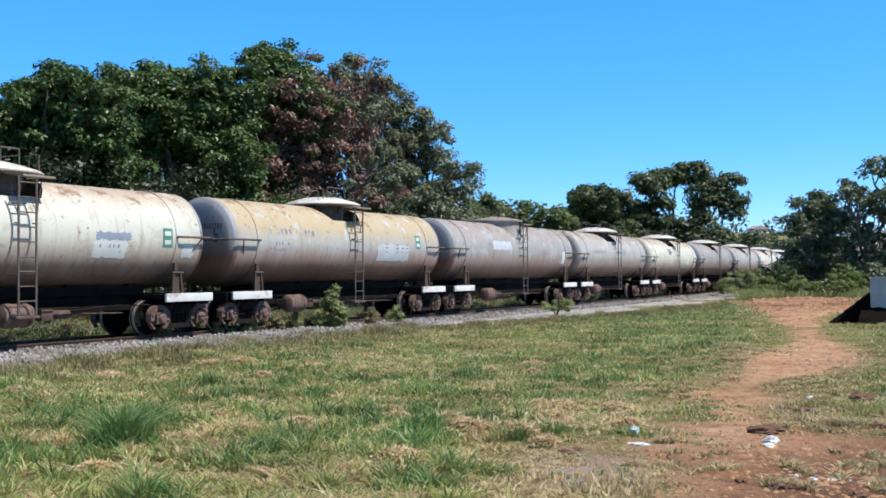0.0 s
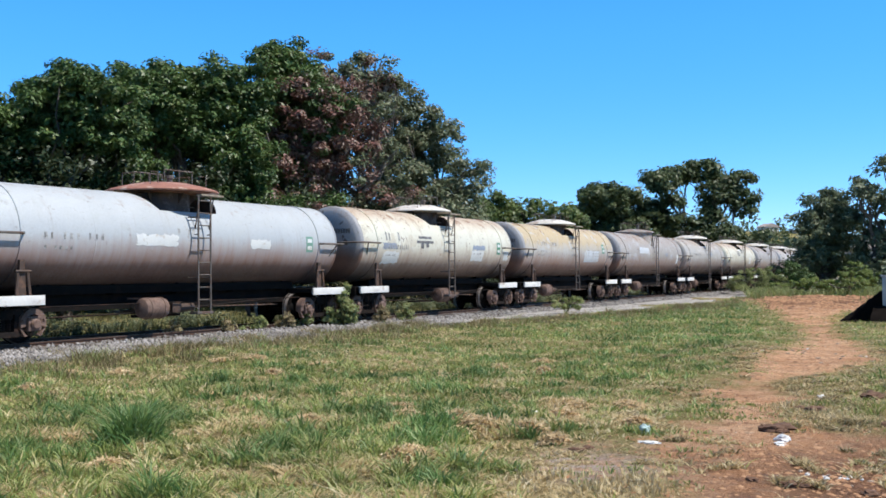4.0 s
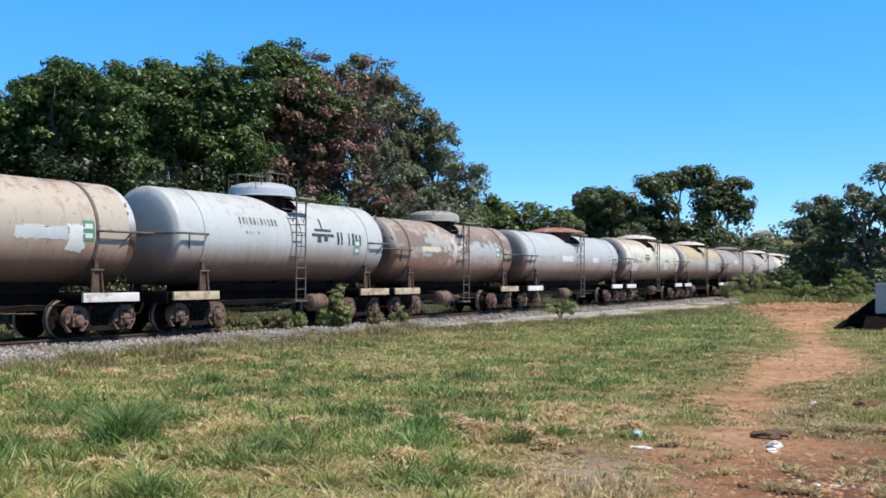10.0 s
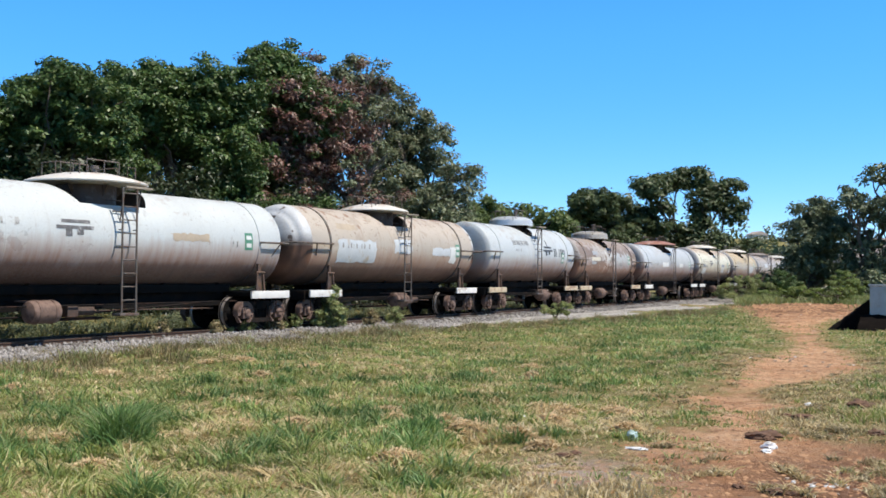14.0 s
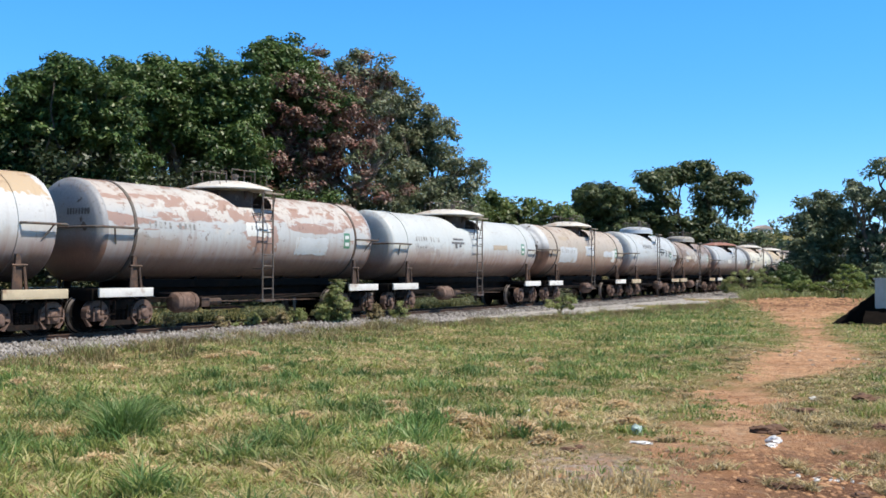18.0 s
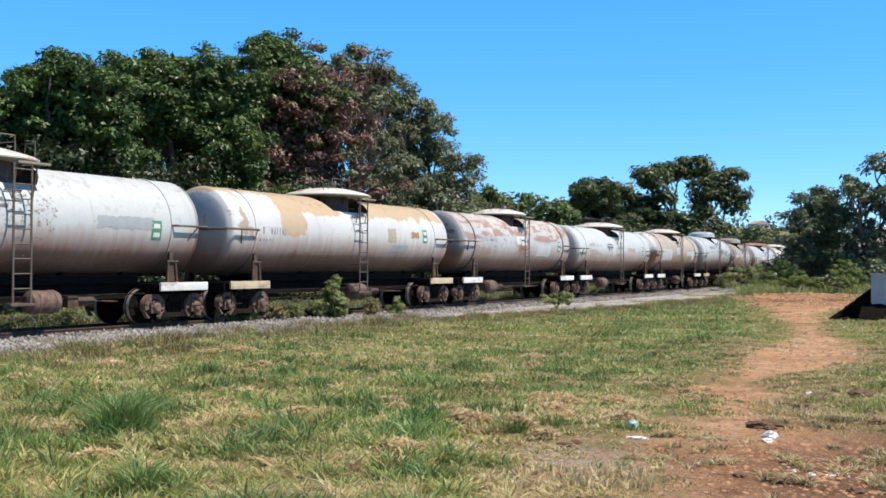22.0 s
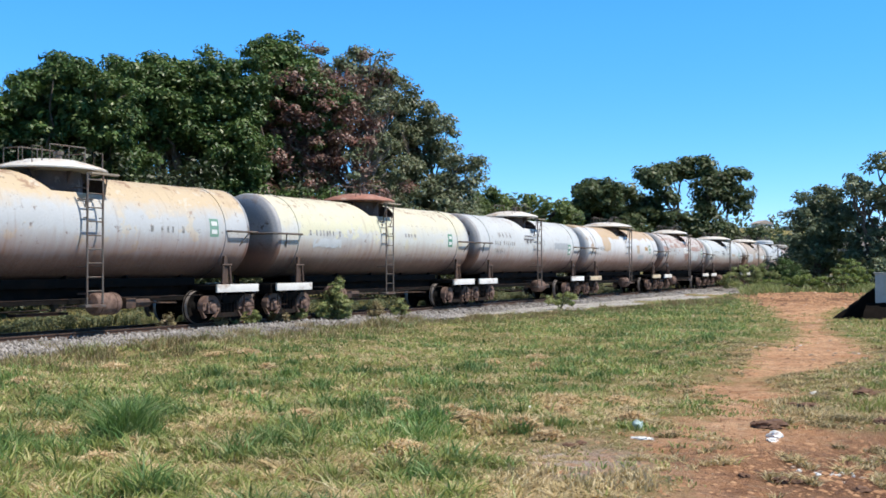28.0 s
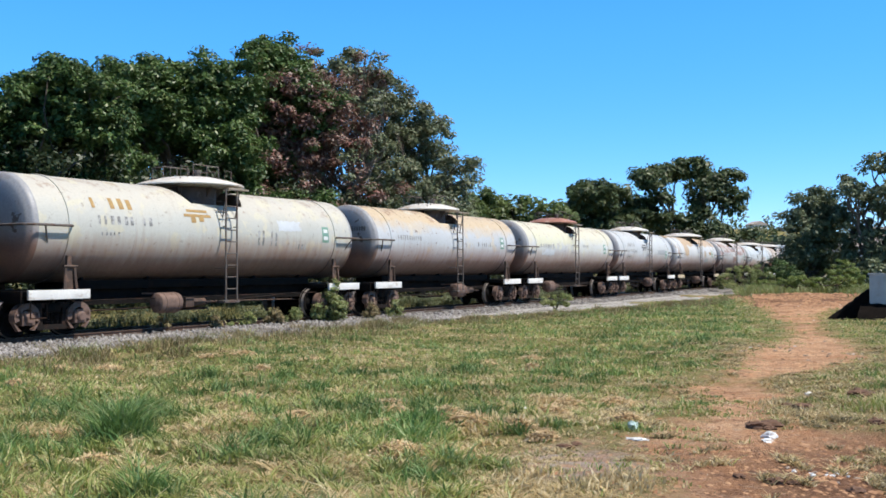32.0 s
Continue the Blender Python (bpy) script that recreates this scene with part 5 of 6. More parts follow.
def meadow():
    """Mown rough grass: short broad blades in low clumps, with straw between them."""
    r = np.random.RandomState(21)
    n = 1150000
    d = 5.5 + 58 * r.rand(n) ** 2.1
    a = r.uniform(-0.58, 0.60, n)
    x, y = d * np.sin(a), d * np.cos(a)
    along, across = from_line(x, y)
    keep = (across > ballast_edge(along) + 0.15 + 0.5 * waves(x, y, 2.5, 9)) & (bare(x, y) + 0.5 * waves(x, y, 1.7, 12) + 0.4 * waves(x, y, 0.6, 13) < -0.05 + 0.6 * r.rand(n) ** 4)
    clump = waves(x, y, 0.42, 16) + 0.6 * waves(x, y, 0.17, 22)
    thick = 0.42 + 0.4 * waves(x, y, 1.3, 15) + 0.45 * clump
    keep &= r.rand(n) < 0.08 + thick
    x, y, d, clump = x[keep], y[keep], d[keep], clump[keep]
    vivid = np.exp(-(((x / y - 0.27) / 0.14) ** 2)) * np.clip((y - 11) / 5, 0, 1)
    kind = waves(x, y, 3.6, 17) * 0.45 + waves(x, y, 0.8, 18) * 0.75 + r.normal(0, 0.3, len(x)) + 0.45 * (bare(x, y) > -1.0) + 0.12 * np.clip((8.6 - y) / 2, 0, 1) + 0.35 * (x > 0.6) * np.clip((8.8 - y) / 1.2, 0, 1) - 0.4 * vivid + 0.5 * (x > 3.2 + 0.2 * (y - 8)) * np.clip((17 - y) / 4, 0, 1)
    along, across = from_line(x, y)
    kind = kind + 0.4 * np.exp(-((across - ballast_edge(along)) / 1.8).clip(0, 9)) * (along < 30)
    z = height(x, y)
    size = 1 + 0.035 * (d - 8).clip(0, 30)
    tall = 0.026 + 0.085 * np.clip(clump, 0, 1.4) + 0.07 * np.clip(waves(x, y, 0.9, 19), 0, 1)
    tall = tall * np.interp(y, [9, 13, 20], [1.0, 0.62, 0.38]) * np.clip(0.45 - 0.5 * bare(x, y), 0.35, 1)
    for name, mat, pick, k, lean, label in (("grass", GRASS, (kind <= 0.26) & (kind > -0.55), 1.0, 1.3, "short rough green grass"), ("dry_grass", STRAW, kind > 0.26, 0.6, 2.4, "straw-coloured dry cut grass"), ("lush_grass", LUSH, kind <= -0.55, 1.4, 0.95, "tufts of lush darker grass")):
        i = np.nonzero(pick)[0]
        q, t = blades(len(i), (x[i], y[i], z[i]), tall[i] * k * size[i], 0.0085 * size[i], r, lean)
        tagged(new(name, blade_mesh(q, t, mat, name)), label, "grass", kind="stuff")


def near_grass():
    """Thinner short grass round the standpoint and behind it."""
    r = np.random.RandomState(28)
    n = 110000
    d = 13 * r.rand(n) ** 0.6
    a = r.uniform(-math.pi, math.pi, n)
    ok = (np.abs(a) > 0.6) | (d < 5.4)
    x, y = (d * np.sin(a))[ok], (d * np.cos(a))[ok]
    c = waves(x, y, 0.42, 16) + 0.6 * waves(x, y, 0.17, 22)
    ok = (bare(x, y) + 0.5 * waves(x, y, 1.7, 12) < 0) & (r.rand(len(x)) < 0.5 + 0.5 * c)
    x, y, c = x[ok], y[ok], c[ok]
    k = waves(x, y, 0.8, 18) + r.normal(0, 0.4, len(x))
    for mat, pick, label in ((GRASS, k <= 0.3, "short rough green grass"), (STRAW, k > 0.3, "straw-coloured dry cut grass")):
        q, t = blades(int(pick.sum()), (x[pick], y[pick], height(x[pick], y[pick])), 0.03 + 0.05 * np.clip(c[pick], 0, 1.2), 0.009, r, 1.5)
        tagged(new("grass", blade_mesh(q, t, mat, "grass")), label, "grass", kind="stuff")


def stubble():
    """Dry olive stubble on the trodden earth beside the path."""
    r = np.random.RandomState(31)
    n = 420000
    y = 6.5 + 15 * r.rand(n) ** 1.2
    x = y * r.uniform(0.15, 0.56, n)
    c = waves(x, y, 0.5, 23) + 0.6 * waves(x, y, 0.2, 24)
    ok = (r.rand(n) < 0.16 + 0.5 * c + 0.35 * waves(x, y, 1.8, 25)) & ((x > 3.3 + 0.16 * (y - 7)) | (c + 0.8 * waves(x, y, 1.4, 27) > 1.1) & (x > 2.0)) & (bare(x, y) > -1.6) & ((bare(x, y) < 0.2) | (y < 9.4))
    x, y, c = x[ok], y[ok], c[ok]
    v = r.rand(len(x)) + 0.4 * waves(x, y, 0.7, 26)
    for mat, pick, label in ((VERGE, v < 0.5, "brown stubble on trodden earth"), (STRAW, (v >= 0.5) & (v < 1.12), "dry straw on trodden earth"), (GRASS, v >= 1.12, "thin green stubble on trodden earth")):
        q, t = blades(int(pick.sum()), (x[pick], y[pick], height(x[pick], y[pick])), 0.016 + 0.034 * np.clip(c[pick], 0, 1.2), 0.008, r, 2.2)
        tagged(new("stubble", blade_mesh(q, t, mat, "stubble")), label, "grass", kind="stuff")


def tall_grass():
    """Ranker growth along the ballast and beyond the line."""
    r = np.random.RandomState(33)
    n = 110000
    s = -20 + 125 * r.rand(n) ** 1.3
    side = np.where(r.rand(n) < 0.6, ballast_edge(s) + 0.02 * np.clip(s - 10, 0, 30) - 0.1 + r.exponential(1.0, n), -2.6 - r.exponential(2.2, n))
    x, y, _ = on_line(s, side)
    ok = (r.rand(n) < 0.35 + 0.6 * waves(x, y, 2.2, 35)) & ((side < 0) | (s < 7) | (side > ballast_edge(s) + 0.8))
    x, y, side = x[ok], y[ok], side[ok]
    z = height(x, y)
    tall = np.where(side > 0, 0.19 - 0.02 * np.clip(side - 2, 0, 5), 0.30)
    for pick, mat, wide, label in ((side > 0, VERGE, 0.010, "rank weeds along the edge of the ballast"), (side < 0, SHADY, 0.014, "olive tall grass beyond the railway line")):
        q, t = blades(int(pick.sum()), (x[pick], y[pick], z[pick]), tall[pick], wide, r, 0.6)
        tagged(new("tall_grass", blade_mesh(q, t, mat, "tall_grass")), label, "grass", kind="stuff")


def rough_verge():
    """Thin olive and brown weeds, shin high in places, between the ballast and the mown grass."""
    r = np.random.RandomState(34)
    n = 190000
    s = -16 + 80 * r.rand(n) ** 1.4
    off = r.gamma(1.7, 1.0, n)
    side = ballast_edge(s) + 0.02 * np.clip(s - 12, 0, 30) - 0.35 + off
    x, y, _ = on_line(s, side)
    c = waves(x, y, 1.5, 41) + 0.7 * waves(x, y, 0.4, 43)
    ok = (r.rand(n) < 0.38 + 0.5 * c) & (bare(x, y) < -1) & ((s < 7) | (off > 1.2))
    x, y, off, c = x[ok], y[ok], off[ok], c[ok]
    tall = (0.07 + 0.16 * np.clip(c, 0, 1.3)) * np.clip(1.3 - 0.22 * off, 0.35, 1.2)
    v = r.rand(len(x)) + 0.5 * waves(x, y, 1.1, 44)
    for mat, pick, label in ((VERGE, v < 0.75, "olive and brown weeds beside the ballast"), (WEED, v >= 0.75, "green weeds beside the ballast")):
        q, t = blades(int(pick.sum()), (x[pick], y[pick], height(x[pick], y[pick])), tall[pick], 0.0085, r, 0.7)
        tagged(new("verge_weeds", blade_mesh(q, t, mat, "verge_weeds")), label, "weeds", kind="stuff")


def green_bank():
    """Bright tall grass between the bare earth and the bushes."""
    r = np.random.RandomState(36)
    n = 26000
    y = r.uniform(54, 76, n)
    x = y * r.uniform(0.302, 0.50, n)
    _, across = from_line(x, y)
    ok = (across > 2.6) & (bare(x, y) + 0.9 * waves(x, y, 2.0, 37) < 0.0) & (r.rand(n) < 0.6 + 0.5 * waves(x, y, 3.0, 38))
    x, y = x[ok], y[ok]
    q, t = blades(len(x), (x, y, height(x, y)), 0.42 + 0.25 * np.clip(waves(x, y, 4.0, 39), 0, 1), 0.028, r, 0.8)
    tagged(new("bank_grass", blade_mesh(q, t, WEED, "bank_grass")), "bright tall grass on an earth bank", "grass", kind="stuff")


def leaves(centres, spread, count, size, r, up=0.75, flat=0.6):
    """Leaf faces (pointed quads) in clumps round the centres."""
    n = len(centres) * count
    c = np.repeat(centres, count, 0)
    o = r.normal(0, 1, (n, 3))
    o /= np.linalg.norm(o, axis=1, keepdims=True) + 1e-9
    o *= (r.rand(n, 1) ** 0.5) * np.repeat(np.broadcast_to(np.asarray(spread, float).reshape(-1, 1), (len(centres), 1)), count, 0)
    o[:, 2] *= flat
    c = c + o
    nrm = 0.7 * o / (np.linalg.norm(o, axis=1, keepdims=True) + 1e-9) + r.normal(0, 0.42, (n, 3)) + (0, 0, up)
    nrm /= np.linalg.norm(nrm, axis=1, keepdims=True)
    t = np.cross(nrm, r.normal(0, 1, (n, 3)))
    t /= np.linalg.norm(t, axis=1, keepdims=True) + 1e-9
    b = np.cross(nrm, t)
    k = (size * r.uniform(0.6, 1.35, n))[:, None]
    return np.stack([c - t * k, c - b * k * 0.48, c + t * k, c + b * k * 0.48], 1)


def limb(bm, a, b, ra, rb, r, bends=4):
    a, b = Vector(a), Vector(b)
    pts = [a.lerp(b, i / bends) + Vector(r.normal(0, 0.05, 3)) * (b - a).length * (0 < i < bends) for i in range(bends + 1)]
    seg = 7
    rings = []
    for i, p in enumerate(pts):
        d = (pts[min(i + 1, bends)] - pts[max(i - 1, 0)]).normalized()
        u = d.cross(Vector((0.3, 1, 0.1))).normalized()
        w = d.cross(u)
        q = ra + (rb - ra) * i / bends
        rings.append([bm.verts.new(p + q * (math.cos(k * math.tau / seg) * u + math.sin(k * math.tau / seg) * w)) for k in range(seg)])
    for c, d in zip(rings, rings[1:]):
        for k in range(seg):
            bm.faces.new((c[k], c[(k + 1) % seg], d[(k + 1) % seg], d[k]))
    return pts


DRY_BARK = plain("dry_pale_bark", (0.30, 0.26, 0.22), 0.9, 0.0, 0.35, 4)
BARK = plain("tree_bark", (0.13, 0.105, 0.085), 0.9, 0.0, 0.4, 4)


def tree(name, label, at, blobs, paint, clumps, per, size, seed, trunk=0.35, spread=0.8, shell=0.55, sticks=0, category="tree", paints=(), bark=None, core=0):
    """A tree: tapered trunk, limbs into each part of the crown, and a crown of leaf clumps with gaps.
    blobs: (x, y, z, radius x, radius y, radius z) relative to the foot."""
    r = np.random.RandomState(seed)
    foot = Vector((at[0], at[1], float(height(at[0], at[1]))))
    t = new(name)
    t.location = foot
    tagged(t, label, category)
    bm = bmesh.new()
    mid = np.mean([b[:3] for b in blobs], 0)
    fork = Vector((mid[0] * 0.3, mid[1] * 0.3, max(0.9 if trunk > 0.2 else 0.08, min(b[2] - b[5] for b in blobs) * 0.8 + 0.3 * min(1, trunk * 3))))
    limb(bm, (0, 0, -0.2), fork, trunk, trunk * 0.75, r)
    for b in blobs:
        pts = limb(bm, fork, b[:3], trunk * 0.6, trunk * 0.16, r, 6)
        for k in range(5 + sticks):
            v = Vector(r.normal(0, 1, 3)).normalized()
            v.z = abs(v.z) * 0.8
            tip = Vector(b[:3]) + Vector((v.x * b[3], v.y * b[4], v.z * b[5])) * 0.92
            limb(bm, pts[3 + k % 3], tip, trunk * 0.18, min(0.02, trunk * 0.08), r, 4)
    part("trunk", bm, bark or BARK, t)
    vol = np.array([b[3] * b[4] + b[3] * b[5] + b[4] * b[5] for b in blobs])
    centres = []
    for b, n in zip(blobs, np.round(clumps * vol / vol.sum()).astype(int)):
        v = r.normal(0, 1, (n, 3))
        v /= np.linalg.norm(v, axis=1, keepdims=True)
        rad = shell + (1.04 - shell) * r.rand(n, 1) ** 0.4
        rad *= 1 + 0.15 * np.sin(6 * v[:, :1] + 3 * b[0]) * np.cos(5 * v[:, 1:2] + b[1]) + 0.13 * np.sin(7 * v[:, 2:] + b[1]) + 0.08 * r.normal(0, 1, (n, 1))
        centres.append(np.array(b[:3]) + v * rad * np.array(b[3:]))
    centres = np.concatenate(centres)
    centres = centres[centres[:, 2] > 0.3]
    sets = [(paint, np.ones(len(centres), bool))]
    if paints:
        other, centre, radius = paints
        near = np.linalg.norm((centres - np.array(centre)) / np.array(radius), axis=1) + r.normal(0, 0.42, len(centres)) < 1
        sets = [(paint, ~near), (other, near)]
    if core:       # the shady inside of a dense crown
        inner = []
        for b, n in zip(blobs, np.round(core * vol / vol.sum()).astype(int)):
            v = r.normal(0, 1, (n, 3))
            v *= r.uniform(0.1, 0.62, (n, 1)) / np.linalg.norm(v, axis=1, keepdims=True)
            inner.append(np.array(b[:3]) + v * np.array(b[3:]))
        part("crown", quads(leaves(np.concatenate(inner), spread * 1.4, 95, size * 1.6, r), paint, "crown"), None, t)
    for mat, pick in sets:
        if pick.sum():
            f = leaves(centres[pick], spread * r.uniform(0.6, 1.3, pick.sum()), per, size, r)
            part("crown", quads(f, mat, "crown"), None, t)
    return t


GREEN_A = leaf_paint("dense_green_leaves", (0.050, 0.100, 0.024), (0.102, 0.170, 0.045), (0.22, 0.26, 0.10), 0.2, 0.6)
GREEN_B = leaf_paint("olive_leaves", (0.115, 0.15, 0.075), (0.20, 0.23, 0.13), (0.36, 0.33, 0.22), 0.25, 0.45)
# underwood leaves: colour darkened to carry the shade below the trees
GREEN_C = leaf_paint("shade_dark_leaves", (0.034, 0.052, 0.022), (0.052, 0.075, 0.031), (0.095, 0.105, 0.05), 0.2)
GREEN_E = leaf_paint("distant_leaves", (0.075, 0.110, 0.045), (0.125, 0.165, 0.070), (0.21, 0.23, 0.11), 0.35)
GREEN_D = leaf_paint("grey_green_leaves", (0.135, 0.175, 0.095), (0.20, 0.24, 0.135), (0.32, 0.34, 0.20), 0.3)
RED_LEAF = leaf_paint("withered_leaves", (0.245, 0.10, 0.082), (0.20, 0.14, 0.115), (0.40, 0.31, 0.24), 0.25, 0.3)
FRESH = leaf_paint("fresh_tree_leaves", (0.115, 0.17, 0.045), (0.175, 0.235, 0.075), (0.27, 0.29, 0.12), 0.4)
BRIGHT = leaf_paint("bright_shrub_leaves", (0.19, 0.265, 0.06), (0.28, 0.35, 0.10), (0.40, 0.43, 0.17), 0.4)

tree("leafy_tree", "broad green tree with a dense crown", (-14.14, 37.00), [(-2.7, 0.2, 6.9, 1.3, 1.2, 1.3), (-1.25, 0.1, 8.3, 0.6, 0.6, 0.85), (-4.6, 0.1, 6.6, 1.3, 1.2, 1.3), (-0.46, 0.2, 7.42, 1.64, 1.43, 1.68), (1.05, -0.9, 7.6, 1.95, 1.66, 1.66), (-1.68, 1.64, 5.57, 2.34, 1.99, 1.56), (1.35, 1.31, 5.78, 1.6, 1.5, 1.56), (0.21, -0.05, 9.03, 1.07, 0.91, 0.68), (-3.88, 0.41, 5.57, 1.66, 1.41, 1.56), (-2.73, -0.52, 6.83, 1.21, 1.23, 1.44), (-0.9, -1.39, 3.68, 2.5, 2.3, 1.37)], GREEN_A, 620, 150, 0.092, 101, 0.32, 0.50, 0.72, category="tree", core=292)
tree("leafy_tree", "tall green tree with an uneven crown", (-11.07, 43.00), [(-1.95, -0.96, 9.2, 1.81, 1.54, 1.41), (0.98, 0.34, 9.55, 1.93, 1.64, 1.25), (-0.73, -0.6, 8.2, 2.2, 1.9, 1.4), (1.46, 0.73, 7.19, 2.27, 1.93, 1.93), (-1.0, 0.1, 10.5, 0.5, 0.5, 0.5), (-2.56, -0.18, 9.7, 1.02, 0.87, 0.73), (1.6, 1.2, 4.4, 2.0, 1.9, 1.5)], GREEN_A, 470, 150, 0.10, 102, 0.32, 0.58, 0.72, category="tree", core=270)
tree("leafy_tree", "tall tree with a high rounded top", (-7.57, 47.00), [(-0.21, 1.04, 11.83, 1.51, 1.29, 0.89), (-1.47, -0.13, 9.83, 2.09, 1.78, 1.96), (0.8, 0.65, 9.03, 2.09, 1.78, 2.09), (-0.53, 0.92, 6.64, 2.74, 2.33, 1.96), (-0.53, -1.38, 3.97, 3.39, 2.89, 1.57)], GREEN_A, 440, 145, 0.105, 103, 0.32, 0.62, 0.70, category="tree", paints=(RED_LEAF, (1.3, -1.0, 7.6), (2.4, 3.5, 3.0)), core=241)
tree("withering_tree", "tree with reddish withered leaves and bare twigs", (-4.51, 50.00), [(-0.71, 1.5, 11.49, 2.39, 2.03, 1.34), (0.9, 0.59, 11.7, 1.5, 1.1, 0.95), (0.85, 0.57, 10.36, 1.81, 1.54, 1.69), (-0.99, -1.03, 8.66, 2.77, 2.36, 2.48), (0.43, -0.64, 6.81, 2.77, 2.36, 1.9), (-1.98, 0.47, 10.64, 1.61, 1.36, 1.4), (-0.14, 1.58, 4.12, 3.8, 3.23, 1.75)], GREEN_B, 360, 115, 0.105, 104, 0.32, 0.60, 0.62, category="tree", paints=(RED_LEAF, (-1.7, -1.0, 8.2), (3.0, 3.6, 3.3)), sticks=18, bark=DRY_BARK)
tree("leafy_tree", "olive-green tree sloping down at one side", (-0.72, 53.00), [(-1.14, 0.76, 9.7, 1.49, 1.26, 1.2), (-1.62, -0.23, 10.7, 1.11, 0.95, 0.95), (0.36, 0.59, 8.63, 1.49, 1.32, 1.55), (-0.6, 1.48, 7.12, 2.41, 2.05, 1.86), (1.74, -0.3, 6.82, 1.18, 1.05, 1.24), (-1.8, 0.62, 8.18, 1.7, 1.58, 1.86), (0.9, -0.4, 5.47, 1.79, 1.53, 1.24), (-0.9, -1.56, 3.97, 3.4, 2.89, 1.7)], GREEN_B, 380, 125, 0.108, 105, 0.32, 0.64, 0.66, category="tree")
tree("distant_tree", "lighter green distant tree", (6.07, 76.00), [(-2.15, 0.84, 6.36, 1.78, 1.51, 1.19), (0.22, 1.6, 6.1, 1.85, 1.57, 1.04), (2.59, -1.93, 5.76, 1.56, 1.32, 1.04), (3.88, 1.77, 5.33, 1.04, 0.88, 0.93), (-1.08, 1.28, 4.12, 3.33, 2.83, 1.67), (-4.52, -1.77, 4.98, 2.22, 1.89, 1.85)], FRESH, 325, 64, 0.186, 106, 0.32, 0.76, 0.5, category="tree")
tree("distant_tree", "dark distant tree with a spreading flat crown", (18.21, 105.00), [(-1.19, -1.01, 9.12, 2.97, 2.52, 1.74), (-3.1, 0.33, 7.57, 1.64, 1.39, 1.54), (1.49, 1.89, 7.45, 2.56, 2.18, 2.15), (-0.6, 0.63, 5.07, 4.1, 3.48, 2.56)], GREEN_E, 300, 68, 0.260, 107, 0.32, 1.02, 0.5, category="tree")
tree("distant_tree", "dark distant tree with an open spreading crown", (28.22, 108.00), [(-5.2, -1.48, 11.17, 1.79, 1.52, 0.9), (-3.06, 1.26, 12.15, 2.63, 2.24, 0.79), (-0.43, 1.52, 12.76, 2.37, 2.01, 0.79), (2.88, -0.46, 11.29, 2.0, 1.7, 1.16), (3.73, -0.89, 9.09, 1.32, 1.12, 1.26), (0.8, -1.22, 10.07, 1.58, 1.34, 1.37), (0.18, -1.68, 7.0, 1.58, 1.34, 1.58), (-3.06, -1.14, 6.7, 1.9, 1.61, 1.37), (2.14, -1.19, 5.17, 3.16, 2.69, 1.05), (-5.69, 1.42, 7.49, 1.79, 1.52, 1.79), (-4.22, -1.24, 9.33, 1.16, 0.98, 0.74)], GREEN_E, 350, 68, 0.248, 108, 0.32, 1.05, 0.55, category="tree")
tree("distant_tree", "hazy green wood at the foot of a far hill", (46.43, 150.00), [(-2.55, 1.71, 4.4, 3.07, 2.61, 1.61), (1.28, -1.28, 4.3, 3.22, 2.74, 1.3), (4.93, 1.14, 4.2, 2.49, 2.11, 1.4), (-5.95, 0.15, 5.0, 2.93, 2.49, 1.32)], GREEN_E, 275, 64, 0.310, 119, 0.32, 1.41, 0.5, category="tree")
tree("leafy_tree", "dark green tree beside the line", (28.69, 76.00), [(-0.43, -0.88, 4.34, 1.56, 1.64, 1.93), (1.29, -0.16, 5.41, 1.85, 1.83, 2.15), (0.43, 0.19, 6.62, 1.33, 1.13, 1.04), (-1.38, -1.59, 3.04, 1.04, 1.13, 1.33), (-1.72, 0.01, 5.63, 0.59, 0.5, 0.37), (0.0, 1.83, 1.97, 2.22, 1.89, 0.82), (2.15, 0.25, 1.97, 1.85, 1.57, 0.89)], GREEN_D, 237, 76, 0.161, 109, 0.32, 0.76, 0.5, category="tree")
tree("leafy_tree", "dark tree with open layered branches", (31.47, 72.00), [(-0.41, 1.74, 7.87, 1.05, 0.9, 0.56), (1.02, -0.45, 9.3, 1.4, 1.19, 0.56), (-0.82, 1.29, 5.01, 1.47, 1.34, 1.58), (1.84, -1.01, 6.44, 2.11, 1.79, 1.76), (0.2, -0.07, 2.97, 2.46, 2.09, 1.23), (-1.76, -0.91, 7.17, 0.7, 0.6, 0.42), (0.0, 0.17, 6.77, 0.91, 0.78, 0.49), (0.2, -1.7, 1.54, 2.46, 2.09, 0.84)], GREEN_D, 212, 76, 0.155, 110, 0.32, 0.73, 0.5, category="tree")
tree("shrub", "pale green feathery bush beside the track", (20.88, 66.00), [(-0.45, 1.31, 0.99, 1.09, 0.93, 0.77), (0.75, -1.15, 0.8, 0.77, 0.66, 0.64), (-1.12, 1.77, 0.65, 0.71, 0.6, 0.51), (0.11, -0.02, 1.55, 0.71, 0.6, 0.58), (-0.26, -0.41, 0.43, 1.42, 1.2, 0.45)], WEED, 130, 190, 0.042, 111, 0.1, 0.25, 0.4, category="shrub")
tree("shrub", "dark green bush at the foot of the trees", (24.37, 70.00), [(0.0, -0.08, 1.54, 0.89, 0.75, 0.75), (0.87, 0.66, 0.95, 0.89, 0.75, 0.55), (-0.71, 0.48, 0.95, 0.75, 0.64, 0.55)], GREEN_A, 110, 160, 0.05, 112, 0.1, 0.30, 0.4, category="shrub")
